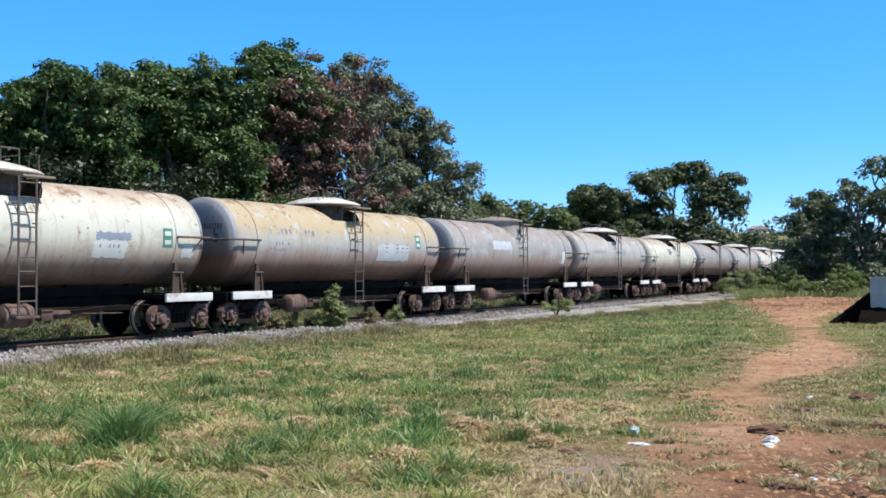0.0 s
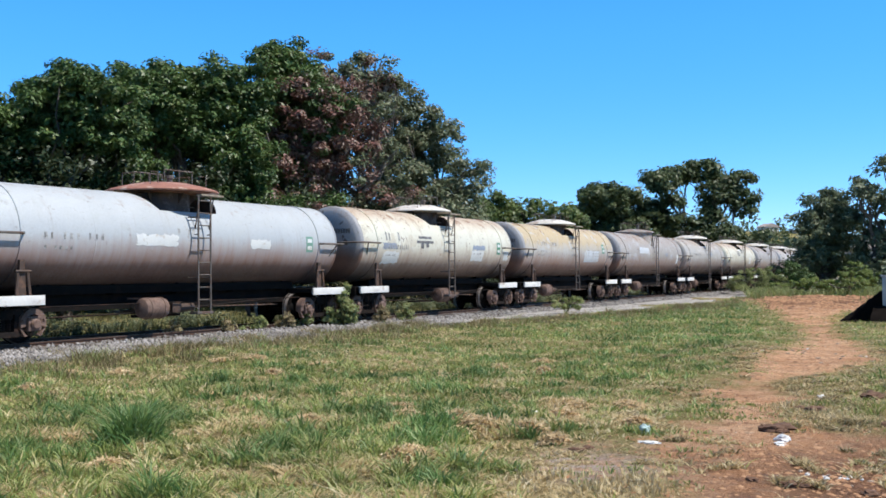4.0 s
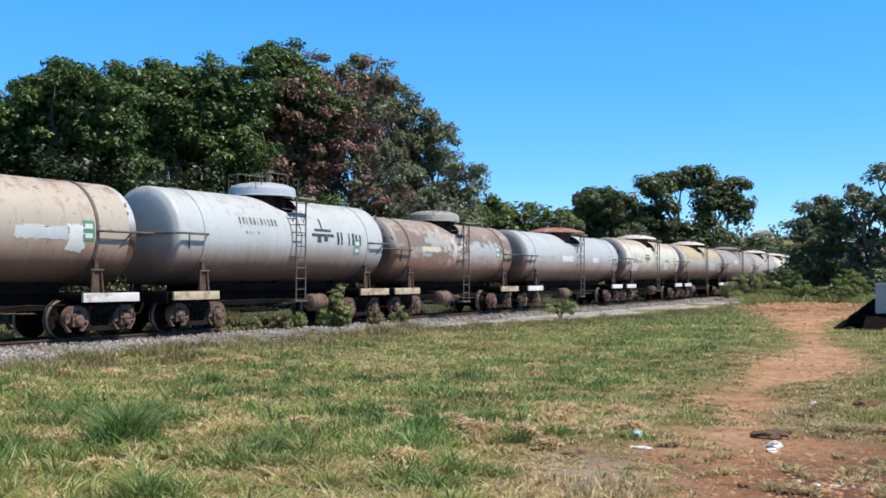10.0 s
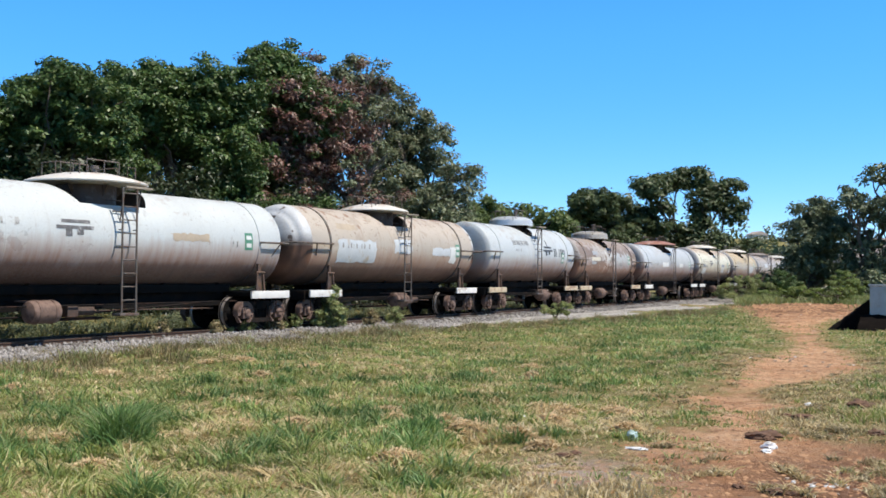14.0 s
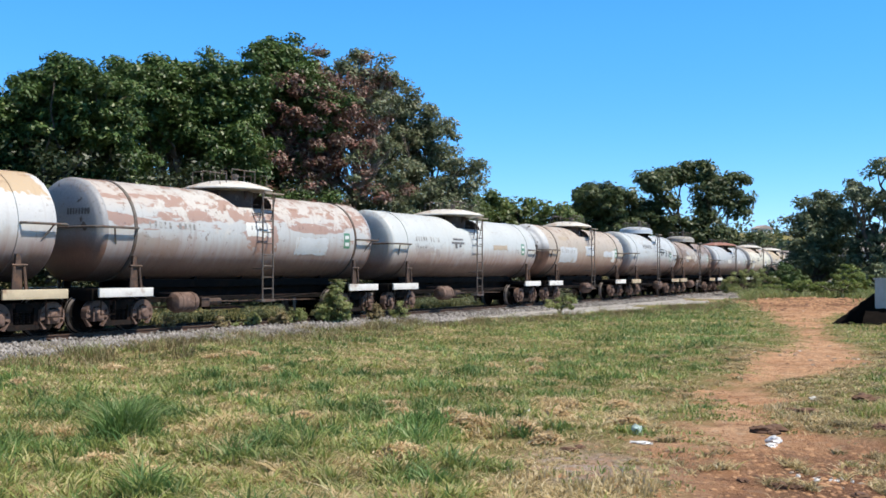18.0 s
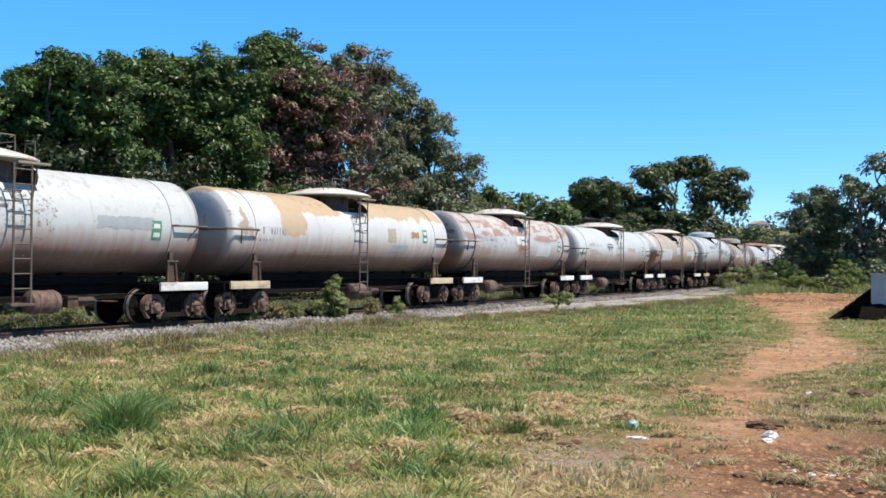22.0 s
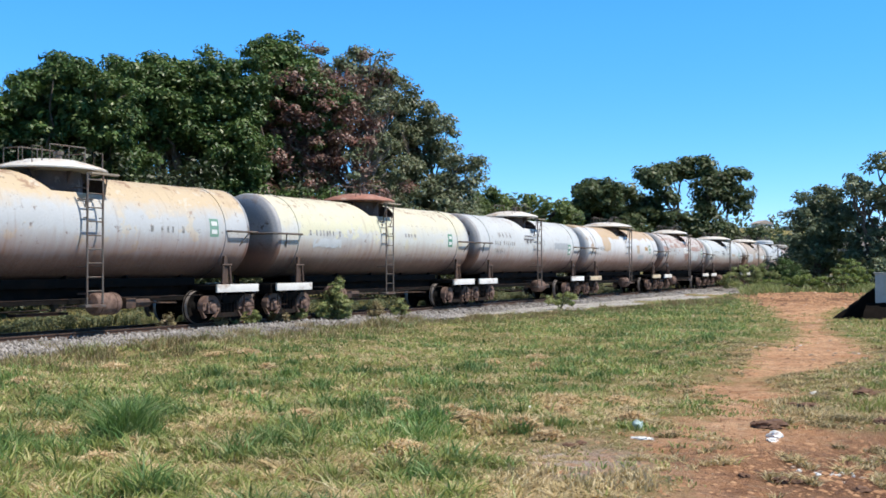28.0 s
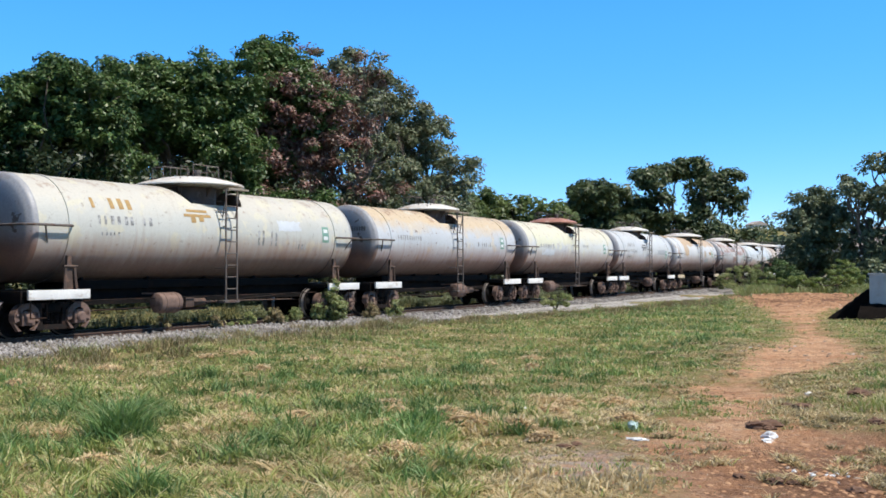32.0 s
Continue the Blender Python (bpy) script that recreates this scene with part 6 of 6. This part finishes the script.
tree("shrub", "low green bush beside a white wall", (24.35, 60.00), [(-0.34, -1.88, 1.05, 1.17, 0.99, 0.53), (1.02, 1.47, 1.39, 0.94, 0.8, 0.64), (-1.53, 0.89, 0.81, 0.88, 0.75, 0.35)], BRIGHT, 130, 170, 0.045, 113, 0.1, 0.19, 0.4, category="shrub")
tree("shrub", "low green weeds on an earth bank", (22.71, 63.00), [(0.0, -1.04, 0.84, 1.23, 1.04, 0.37), (1.79, -1.61, 0.66, 1.23, 1.04, 0.34), (-1.43, 0.66, 0.59, 0.8, 0.68, 0.31)], BRIGHT, 130, 150, 0.038, 114, 0.1, 0.17, 0.35, category="shrub")
tree("shrub", "leafy weed bush at the edge of the ballast", (-2.80, 29.50), [(-0.35, 0.24, 0.23, 0.46, 0.39, 0.35), (-0.57, -0.11, 0.56, 0.28, 0.27, 0.32), (-0.1, -0.14, 0.63, 0.26, 0.3, 0.35), (-0.27, -0.08, 1.03, 0.16, 0.22, 0.26), (-0.17, 0.03, 1.3, 0.09, 0.13, 0.16), (-0.43, 0.27, -0.08, 0.56, 0.48, 0.19), (-0.84, 0.21, -0.14, 0.32, 0.27, 0.16), (0.13, 0.06, -0.01, 0.25, 0.21, 0.19), (-0.5, 0.02, 0.86, 0.11, 0.15, 0.18)], WEED, 300, 47, 0.041, 115, 0.05, 0.14, 0.3, category="shrub")
tree("shrub", "small weed bush at the edge of the ballast", (4.61, 38.00), [(-0.28, 0.21, 0.4, 0.49, 0.41, 0.2), (0.22, 0.05, 0.51, 0.4, 0.34, 0.27), (0.04, 0.17, 0.29, 0.58, 0.49, 0.18)], WEED, 60, 42, 0.056, 116, 0.05, 0.14, 0.3, category="shrub")
tree("shrub", "low weed at the edge of the ballast", (-5.39, 26.50), [(-0.08, -0.1, 0.17, 0.3, 0.25, 0.2), (0.23, -0.11, 0.1, 0.26, 0.22, 0.15)], WEED, 36, 42, 0.045, 117, 0.05, 0.14, 0.25, category="shrub")
tree("shrub", "low weed at the edge of the ballast", (-6.27, 25.20), [(0.0, 0.08, 0.03, 0.31, 0.27, 0.13)], WEED, 26, 42, 0.045, 118, 0.05, 0.14, 0.25, category="shrub")
tree("shrub", "wispy olive weed beside the ballast", (-5.78, 26.00), [(0.0, 0.0, 0.17, 0.15, 0.18, 0.21), (0.13, -0.02, 0.32, 0.08, 0.17, 0.19), (-0.13, 0.02, 0.23, 0.08, 0.15, 0.18), (0.04, 0.02, 0.53, 0.05, 0.11, 0.13), (-0.21, 0.03, 0.07, 0.16, 0.14, 0.1), (0.22, -0.11, 0.08, 0.18, 0.15, 0.11)], VERGE, 60, 36, 0.038, 130, 0.05, 0.14, 0.25, category="shrub")
tree("shrub", "wispy olive weed beside the ballast", (-5.08, 27.00), [(0.0, -0.04, 0.18, 0.15, 0.19, 0.22), (0.14, 0.03, 0.33, 0.08, 0.17, 0.2), (-0.14, -0.04, 0.24, 0.08, 0.16, 0.19), (0.05, -0.01, 0.54, 0.05, 0.11, 0.13), (-0.21, -0.02, 0.07, 0.17, 0.14, 0.1), (0.23, 0.09, 0.08, 0.19, 0.16, 0.12)], WEED, 60, 36, 0.038, 131, 0.05, 0.14, 0.25, category="shrub")
tree("shrub", "wispy olive weed beside the ballast", (-4.48, 27.80), [(0.0, -0.02, 0.2, 0.16, 0.19, 0.23), (0.14, -0.01, 0.35, 0.09, 0.18, 0.21), (-0.14, 0.04, 0.26, 0.09, 0.16, 0.19), (0.05, 0.03, 0.57, 0.05, 0.12, 0.14), (-0.22, -0.04, 0.09, 0.17, 0.15, 0.1), (0.24, 0.08, 0.1, 0.19, 0.16, 0.12)], VERGE, 60, 36, 0.038, 132, 0.05, 0.14, 0.25, category="shrub")
tree("shrub", "wispy olive weed beside the ballast", (-4.09, 28.60), [(0.0, -0.0, 0.19, 0.16, 0.2, 0.23), (0.15, -0.0, 0.35, 0.09, 0.18, 0.21), (-0.15, 0.03, 0.25, 0.09, 0.17, 0.2), (0.05, 0.02, 0.58, 0.05, 0.12, 0.14), (-0.23, -0.04, 0.07, 0.18, 0.15, 0.11), (0.24, 0.01, 0.09, 0.2, 0.17, 0.12)], WEED, 60, 36, 0.038, 133, 0.05, 0.14, 0.25, category="shrub")
tree("shrub", "wispy olive weed beside the ballast", (-2.04, 31.00), [(0.0, -0.0, 0.21, 0.17, 0.21, 0.25), (0.16, -0.04, 0.38, 0.1, 0.2, 0.23), (-0.16, 0.06, 0.28, 0.1, 0.18, 0.21), (0.05, 0.03, 0.63, 0.06, 0.13, 0.15), (-0.25, 0.06, 0.08, 0.19, 0.16, 0.12), (0.26, 0.09, 0.1, 0.21, 0.18, 0.14)], VERGE, 60, 36, 0.038, 134, 0.05, 0.14, 0.25, category="shrub")
tree("shrub", "wispy olive weed beside the ballast", (-1.31, 32.00), [(0.0, 0.04, 0.21, 0.17, 0.21, 0.24), (0.16, 0.02, 0.4, 0.09, 0.19, 0.22), (-0.16, 0.01, 0.29, 0.09, 0.17, 0.21), (0.05, -0.0, 0.65, 0.06, 0.13, 0.15), (-0.25, 0.08, 0.09, 0.19, 0.16, 0.11), (0.27, -0.11, 0.11, 0.21, 0.17, 0.13)], WEED, 60, 36, 0.038, 135, 0.05, 0.14, 0.25, category="shrub")
tree("shrub", "wispy olive weed beside the ballast", (-6.75, 24.60), [(0.0, 0.01, 0.17, 0.14, 0.17, 0.2), (0.13, 0.0, 0.31, 0.08, 0.16, 0.18), (-0.13, -0.01, 0.22, 0.08, 0.14, 0.17), (0.04, 0.02, 0.5, 0.05, 0.1, 0.12), (-0.2, -0.02, 0.07, 0.15, 0.13, 0.09), (0.21, -0.08, 0.08, 0.17, 0.14, 0.11)], VERGE, 60, 36, 0.038, 136, 0.05, 0.14, 0.25, category="shrub")
meadow()
tall_grass()
rough_verge()
near_grass()
stubble()
green_bank()


def hanging_clumps(name, label, spots, size, per, spread, mat, seed):
    """Far woods: clumps of leaves only, too far to count."""
    r = np.random.RandomState(seed)
    me = quads(leaves(np.array(spots, float), spread, per, size, r), mat, name)
    return tagged(new(name, me), label, "woods", kind="stuff")


def far_woods():
    r = np.random.RandomState(50)
    spots = []
    for k in range(900):
        d = r.uniform(150, 520)
        a = r.uniform(-0.55, 0.62)
        x, y = d * math.sin(a), d * math.cos(a)
        if abs(x / y - 0.325) < 0.012 and 425 < y < 490:      # a clearing below the houses
            continue
        for j in range(3):
            spots.append((x + r.normal(0, 2.5), y + r.normal(0, 2.5), float(height(x, y)) + r.uniform(0.8, 5.5)))
    hanging_clumps("far_woods", "hazy green woods on far rising ground", spots, 1.0, 14, 2.8, GREEN_E, 51)


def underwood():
    """Bushes below the row of trees behind the line, with the shade there put into their leaf colour."""
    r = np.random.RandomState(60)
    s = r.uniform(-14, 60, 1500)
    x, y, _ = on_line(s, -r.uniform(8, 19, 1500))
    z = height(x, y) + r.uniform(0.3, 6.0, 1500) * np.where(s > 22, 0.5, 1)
    hanging_clumps("underwood", "bushes beneath the row of trees, leaf colour darkened for shade", np.stack([x, y, z], 1), 0.095, 90, 1.0, GREEN_C, 61)
    # added backing that keeps the gaps between the trees dark
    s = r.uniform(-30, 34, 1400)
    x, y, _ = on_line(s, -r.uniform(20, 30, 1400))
    hanging_clumps("underwood", "thicket behind the row of trees, leaf colour darkened for shade", np.stack([x, y, height(x, y) + r.uniform(0.5, 9.5, 1400)], 1), 0.20, 50, 1.5, GREEN_C, 62)
    s = -16 + 70 * r.rand(2600) ** 1.3
    x, y, _ = on_line(s, -2.7 - r.exponential(1.6, 2600))
    ok = waves(x, y, 2.6, 64) + 0.6 * waves(x, y, 0.8, 65) > -0.15
    x, y = x[ok], y[ok]
    hanging_clumps("line_weeds", "low leafy weeds beyond the railway line", np.stack([x, y, height(x, y) + r.uniform(0.0, 0.40, len(x))], 1), 0.034, 34, 0.26, GREEN_D, 63)


far_woods()
underwood()

# ---------------------------------------------------------------- walls and houses
PLASTER = plain("whitewashed_concrete", (0.56, 0.56, 0.56), 0.85, 0.0, 0.2, 2, (0.42, 0.36, 0.30), 0.3)
ROOF = plain("pale_roof", (0.50, 0.42, 0.38), 0.85, 0.0, 0.25, 3)
FAR_WALL = plain("far_white_wall", (0.72, 0.70, 0.66), 0.85, 0.0, 0.1, 1)
GLASS_DARK = plain("dark_window", (0.04, 0.05, 0.06), 0.2, 0.0, 0.2, 1)


def low_wall():
    bm = bmesh.new()
    box(bm, 0, 8.0, 0, 0.22, -0.6, 1.16, 0.015)
    box(bm, 0, 0.22, 0.221, 6.5, -0.6, 1.159, 0.015)
    w = tagged(new("wall_garden", to_mesh(bm, PLASTER, "wall")), "low whitewashed concrete wall on bare earth", "wall", kind="structure")
    w.matrix_basis = pose(13.64, 31.2, 0, 0, 0, -32)
    bm = bmesh.new()
    box(bm, -0.04, 8.0, -0.04, 0.26, 1.163, 1.22, 0.012)
    part("coping", bm, PLASTER, w)


def house(x, y, z, w, d, h, turn, label, wall=None):
    t = new("house")
    t.matrix_basis = pose(x, y, z, 0, 0, turn)
    tagged(t, label, "house")
    bm = bmesh.new()
    box(bm, -w / 2, w / 2, -d / 2, d / 2, -1.0, h)
    part("wall", bm, wall or FAR_WALL, t)
    bm = bmesh.new()
    e = 0.5
    prism(bm, [(-w / 2 - e, h + 0.01), (w / 2 + e, h + 0.01), (w / 2 + e, h + 0.15), (0, h + w * 0.22), (-w / 2 - e, h + 0.15)], -d / 2 - e, d / 2 + e)
    part("roof", bm, ROOF, t)
    for k in (-0.25, 0.25):
        bm = bmesh.new()
        box(bm, k * w - 0.6, k * w + 0.6, -d / 2 - 0.04, -d / 2 + 0.02, 1.0, 2.2)
        part("window", bm, GLASS_DARK, t)




def dark_heap():
    """A steep heap against the end of the wall, the shade there put into its black colour."""
    bm = bmesh.new()
    n = 24
    rnd = random.Random(4)
    rows = []
    for i in range(n + 1):
        u = i / n
        row = []
        for j in range(n + 1):
            v = j / n
            z = 1.12 * u * min(1, 5 * v, 5 * (1 - v)) + rnd.uniform(-0.03, 0.03)
            row.append(bm.verts.new((-1.42 * (1 - u) + rnd.uniform(-0.03, 0.03), 2.6 * v + rnd.uniform(-0.03, 0.03), -0.32 + z)))
        rows.append(row)
    for a, c in zip(rows, rows[1:]):
        for k in range(n):
            bm.faces.new((a[k], a[k + 1], c[k + 1], c[k]))
    for a, c in zip(rows[-1], rows[-1][1:]):
        bm.faces.new((a, c, bm.verts.new((c.co.x, c.co.y, -0.5)), bm.verts.new((a.co.x, a.co.y, -0.5))))
    # its foot along the front of the wall
    place = pose(13.62, 30.9, 0, 0, 0, -24).inverted() @ pose(13.64, 31.2, 0, 0, 0, -32)
    foot = []
    for i in range(25):
        x = -0.25 + 4.0 * i / 24
        foot.append([bm.verts.new(place @ Vector((x, -1.0 + 0.98 * j / 8 + rnd.uniform(-0.03, 0.03) * (j < 8), -0.36 + 0.62 * (j / 8) ** 0.8 + rnd.uniform(-0.03, 0.03)))) for j in range(9)])
    for a, c in zip(foot, foot[1:]):
        for k in range(8):
            bm.faces.new((a[k], c[k], c[k + 1], a[k + 1]))
    # near-black earth colour stands in for the shade beside the wall
    ob = new("earth_mound", to_mesh(bm, plain("shade_black_earth", (0.009, 0.0065, 0.005), 0.95, 0.0, 0.5, 4), "earth_mound", 60))
    ob.data.materials[0].node_tree.nodes["Principled BSDF"].inputs["Specular IOR Level"].default_value = 0.1
    ob.matrix_basis = pose(13.62, 30.9, 0, 0, 0, -24)
    tagged(ob, "steep mound against a wall, its earth coloured black for shade", "mound")


low_wall()
dark_heap()
house(155.5, 480, float(height(155.5, 480)) - 0.6, 8, 6, 2.8, 15, "small white house on a far hillside")
house(163.5, 470, float(height(163.5, 470)) - 2.2, 5, 6, 2.8, -20, "small pale house on a far hillside")
house(45.5, 96, -0.3, 10, 9, 3.6, 10, "white house behind trees", PLASTER)


def cut_heap(x, y, wide, high, seed):
    """A low heap of mown grass: strips lying every way on a small pile."""
    r = np.random.RandomState(seed)
    n = 420
    a, k = r.uniform(0, math.tau, n), r.rand(n) ** 0.6
    cx, cy = x + wide * k * np.cos(a), y + 0.6 * wide * k * np.sin(a)
    cz = height(cx, cy) + high * (1 - k ** 2) * r.uniform(0.5, 1.05, n) + 0.01
    d = r.normal(0, 1, (n, 3)) * (1, 1, 0.35)
    d *= (r.uniform(0.03, 0.075, n) / np.linalg.norm(d, axis=1))[:, None]
    w = np.cross(d, r.normal(0, 0.5, (n, 3)) + (0.5, -0.2, 1))
    w *= (0.006 / np.linalg.norm(w, axis=1))[:, None]
    c = np.stack([cx, cy, cz], -1)
    q = np.stack([c - d - w, c - d + w, c + w, c - w], 1)
    tagged(new("cut_grass_heap", blade_mesh(q, np.stack([c - w, c + w, c + d], 1), HAY, "cut_grass_heap")), "low heap of dry mown grass on the lawn", "grass heap", kind="stuff")


# ---------------------------------------------------------------- litter
def litter():
    white = plain("white_plastic", (0.80, 0.80, 0.80), 0.5, 0.0, 0.1, 8)
    blue = plain("pale_blue_plastic", (0.50, 0.63, 0.61), 0.25, 0.0, 0.1, 8)
    r = np.random.RandomState(70)

    def lump(name, label, x, y, sx, sy, sz, mat, seed):
        bm = bmesh.new()
        bmesh.ops.create_icosphere(bm, subdivisions=3, radius=1)
        for v in bm.verts:
            k = 1 + 0.45 * noise.noise(v.co * 1.7 + Vector((seed, 0, 0))) + 0.40 * noise.noise(v.co * 4 + Vector((0, seed, 0))) + 0.25 * noise.noise(v.co * 9 + Vector((seed, seed, 0)))
            v.co = Vector((v.co.x * sx * k, v.co.y * sy * k, max(v.co.z, -0.5) * sz * k))
        ob = new(name, to_mesh(bm, mat, name, 60))
        ob.matrix_basis = pose(x, y, float(height(x, y)) + sz * 0.45, 0, 0, seed * 40)
        return tagged(ob, label, "litter")

    lump("plastic_bag", "crumpled white plastic bag on red earth", 3.26, 9.72, 0.085, 0.06, 0.045, white, 1)
    lump("plastic_bag", "crumpled white plastic scrap on red earth", 3.13, 9.42, 0.08, 0.05, 0.02, white, 2)
    lump("plastic_bottle", "pale blue crushed plastic bottle in the grass", 1.92, 9.72, 0.062, 0.05, 0.06, blue, 3)
    lump("plastic_scrap", "white scrap of plastic at the edge of the path", 1.87, 9.25, 0.09, 0.05, 0.015, white, 4)
    lump("plastic_scrap", "white scrap of paper in the grass", 1.0, 11.4, 0.05, 0.04, 0.03, white, 5)
    lump("plastic_scrap", "white scrap of paper on the path", 4.95, 13.2, 0.07, 0.05, 0.03, white, 6)
    pale = plain("pale_rubble", (0.46, 0.37, 0.30), 0.9, 0.0, 0.35, 6)
    clod = plain("dark_clod", (0.17, 0.095, 0.06), 0.95, 0.0, 0.4, 9)
    for i in range(22):
        x, y = 3.2 + r.normal(0, 0.22), 8.2 + r.normal(0, 0.14)
        lump("rubble", "pale bit of rubble on red earth", x, y, *(r.uniform(0.010, 0.026, 2)), 0.01, pale if i % 2 else white, 10 + i)
    for i in range(24):
        x, y = 7.3 + r.normal(0, 0.7), 20.0 + r.normal(0, 1.6)
        lump("rubble", "pale bit of rubble on red earth", x, y, *(r.uniform(0.02, 0.05, 2)), 0.015, white if i % 9 == 0 else pale, 40 + i)
    for i, (x, y, k) in enumerate(((3.34, 10.3, 0.17), (3.5, 10.4, 0.15), (3.42, 10.2, 0.1), (4.4, 12.0, 0.15), (4.3, 12.2, 0.12), (1.17, 9.0, 0.12), (1.28, 9.08, 0.09), (2.37, 7.8, 0.08), (2.62, 7.7, 0.10), (2.75, 7.72, 0.07), (4.6, 10.4, 0.12), (5.5, 12.9, 0.22), (1.4, 12.25, 0.12), (4.4, 8.9, 0.12), (3.9, 8.1, 0.1), (3.2, 7.6, 0.09))):
        lump("clod", "dark clod of dry turf", x, y, k * r.uniform(0.5, 0.8), k * r.uniform(0.5, 0.8), k * r.uniform(0.2, 0.35), clod, 80 + i)


def tuft(x, y, label, n, tall, mat, seed, spread=0.18):
    r = np.random.RandomState(seed)
    xx, yy = x + r.normal(0, spread, n), y + r.normal(0, spread * 0.7, n)
    q, t = blades(n, (xx, yy, height(xx, yy)), tall * np.exp(-((xx - x) ** 2 + (yy - y) ** 2) / (2.2 * spread) ** 2), 0.009, r, 0.75)
    tagged(new("grass_tuft", blade_mesh(q, t, mat, "grass_tuft")), label, "grass tuft", kind="stuff")


litter()
tuft(-3.05, 9.65, "dark green tuft of tall grass", 1100, 0.46, LUSH, 90, 0.16)
tuft(-0.1, 9.9, "green tuft of grass", 380, 0.24, LUSH, 91, 0.2)
tuft(-1.6, 9.1, "green tuft of grass", 300, 0.2, LUSH, 92, 0.25)
tuft(1.35, 12.3, "heap of straw-coloured cut grass", 260, 0.16, STRAW, 93, 0.2)
tuft(0.4, 9.9, "heap of straw-coloured cut grass", 260, 0.14, STRAW, 94, 0.3)
tuft(5.3, 11.6, "dry tuft of grass beside the path", 300, 0.2, GRASS, 95, 0.3)
tuft(6.6, 13.6, "green tuft of grass beside the path", 300, 0.24, LUSH, 96, 0.3)
rnd = random.Random(99)
for i in range(14):
    tuft(rnd.uniform(-0.2, 1.8), rnd.uniform(7.1, 7.9), "dry straw-coloured tuft of grass", 60, rnd.uniform(0.05, 0.10), STRAW, 500 + i, rnd.uniform(0.1, 0.2))
for i, (x, y, k) in enumerate(((1.56, 12.3, 0.34), (1.3, 12.5, 0.2), (0.26, 9.9, 0.36), (0.8, 9.7, 0.2), (1.26, 10.8, 0.24), (2.2, 12.3, 0.28), (0.1, 10.4, 0.25), (-0.3, 8.6, 0.3), (1.0, 9.3, 0.15), (2.0, 10.4, 0.2))):
    cut_heap(x, y, k, 0.24 * k + 0.05, 200 + i)
for i in range(26):
    y = rnd.uniform(7.6, 20)
    cut_heap(y * rnd.uniform(-0.42, 0.14), y, rnd.uniform(0.12, 0.30), rnd.uniform(0.04, 0.09), 240 + i)
for i in range(34):
    tuft(rnd.uniform(-5.5, 1.8), rnd.uniform(7.8, 17), "small green tuft of grass", 110, rnd.uniform(0.10, 0.20), LUSH if i % 3 else GRASS, 300 + i, rnd.uniform(0.08, 0.2))
for i in range(14):
    tuft(rnd.uniform(4.2, 6.0), rnd.uniform(8.0, 13.0), "dry tuft of grass beside the path", 130, rnd.uniform(0.06, 0.14), STRAW if i % 3 else GRASS, 400 + i, rnd.uniform(0.12, 0.3))
stones()
clods()
sleepers()


# ---------------------------------------------------------------- what moves
def motions():
    for index, (w, centre, straps) in WAGONS.items():
        rows = []
        for k in range(65):
            t = 0.5 * k
            s = START + centre + SPEED * t + SLOWING * t * t
            xa, ya, _ = on_line(s - straps)
            xb, yb, _ = on_line(s + straps)
            rows.append((t, pose((xa + xb) / 2, (ya + yb) / 2, 0, 0, 0, math.degrees(math.atan2(yb - ya, xb - xa)))))
        walk(w, rows)
    for ws, x, index in WHEELS:
        turn0 = 37.0 * index + 90 * x
        walk(ws, [(0.1 * k, pose(x, 0, 0.42, 0, turn0 + math.degrees((SPEED * 0.1 * k + SLOWING * 0.01 * k * k) / 0.42), 0)) for k in range(321)])


motions()
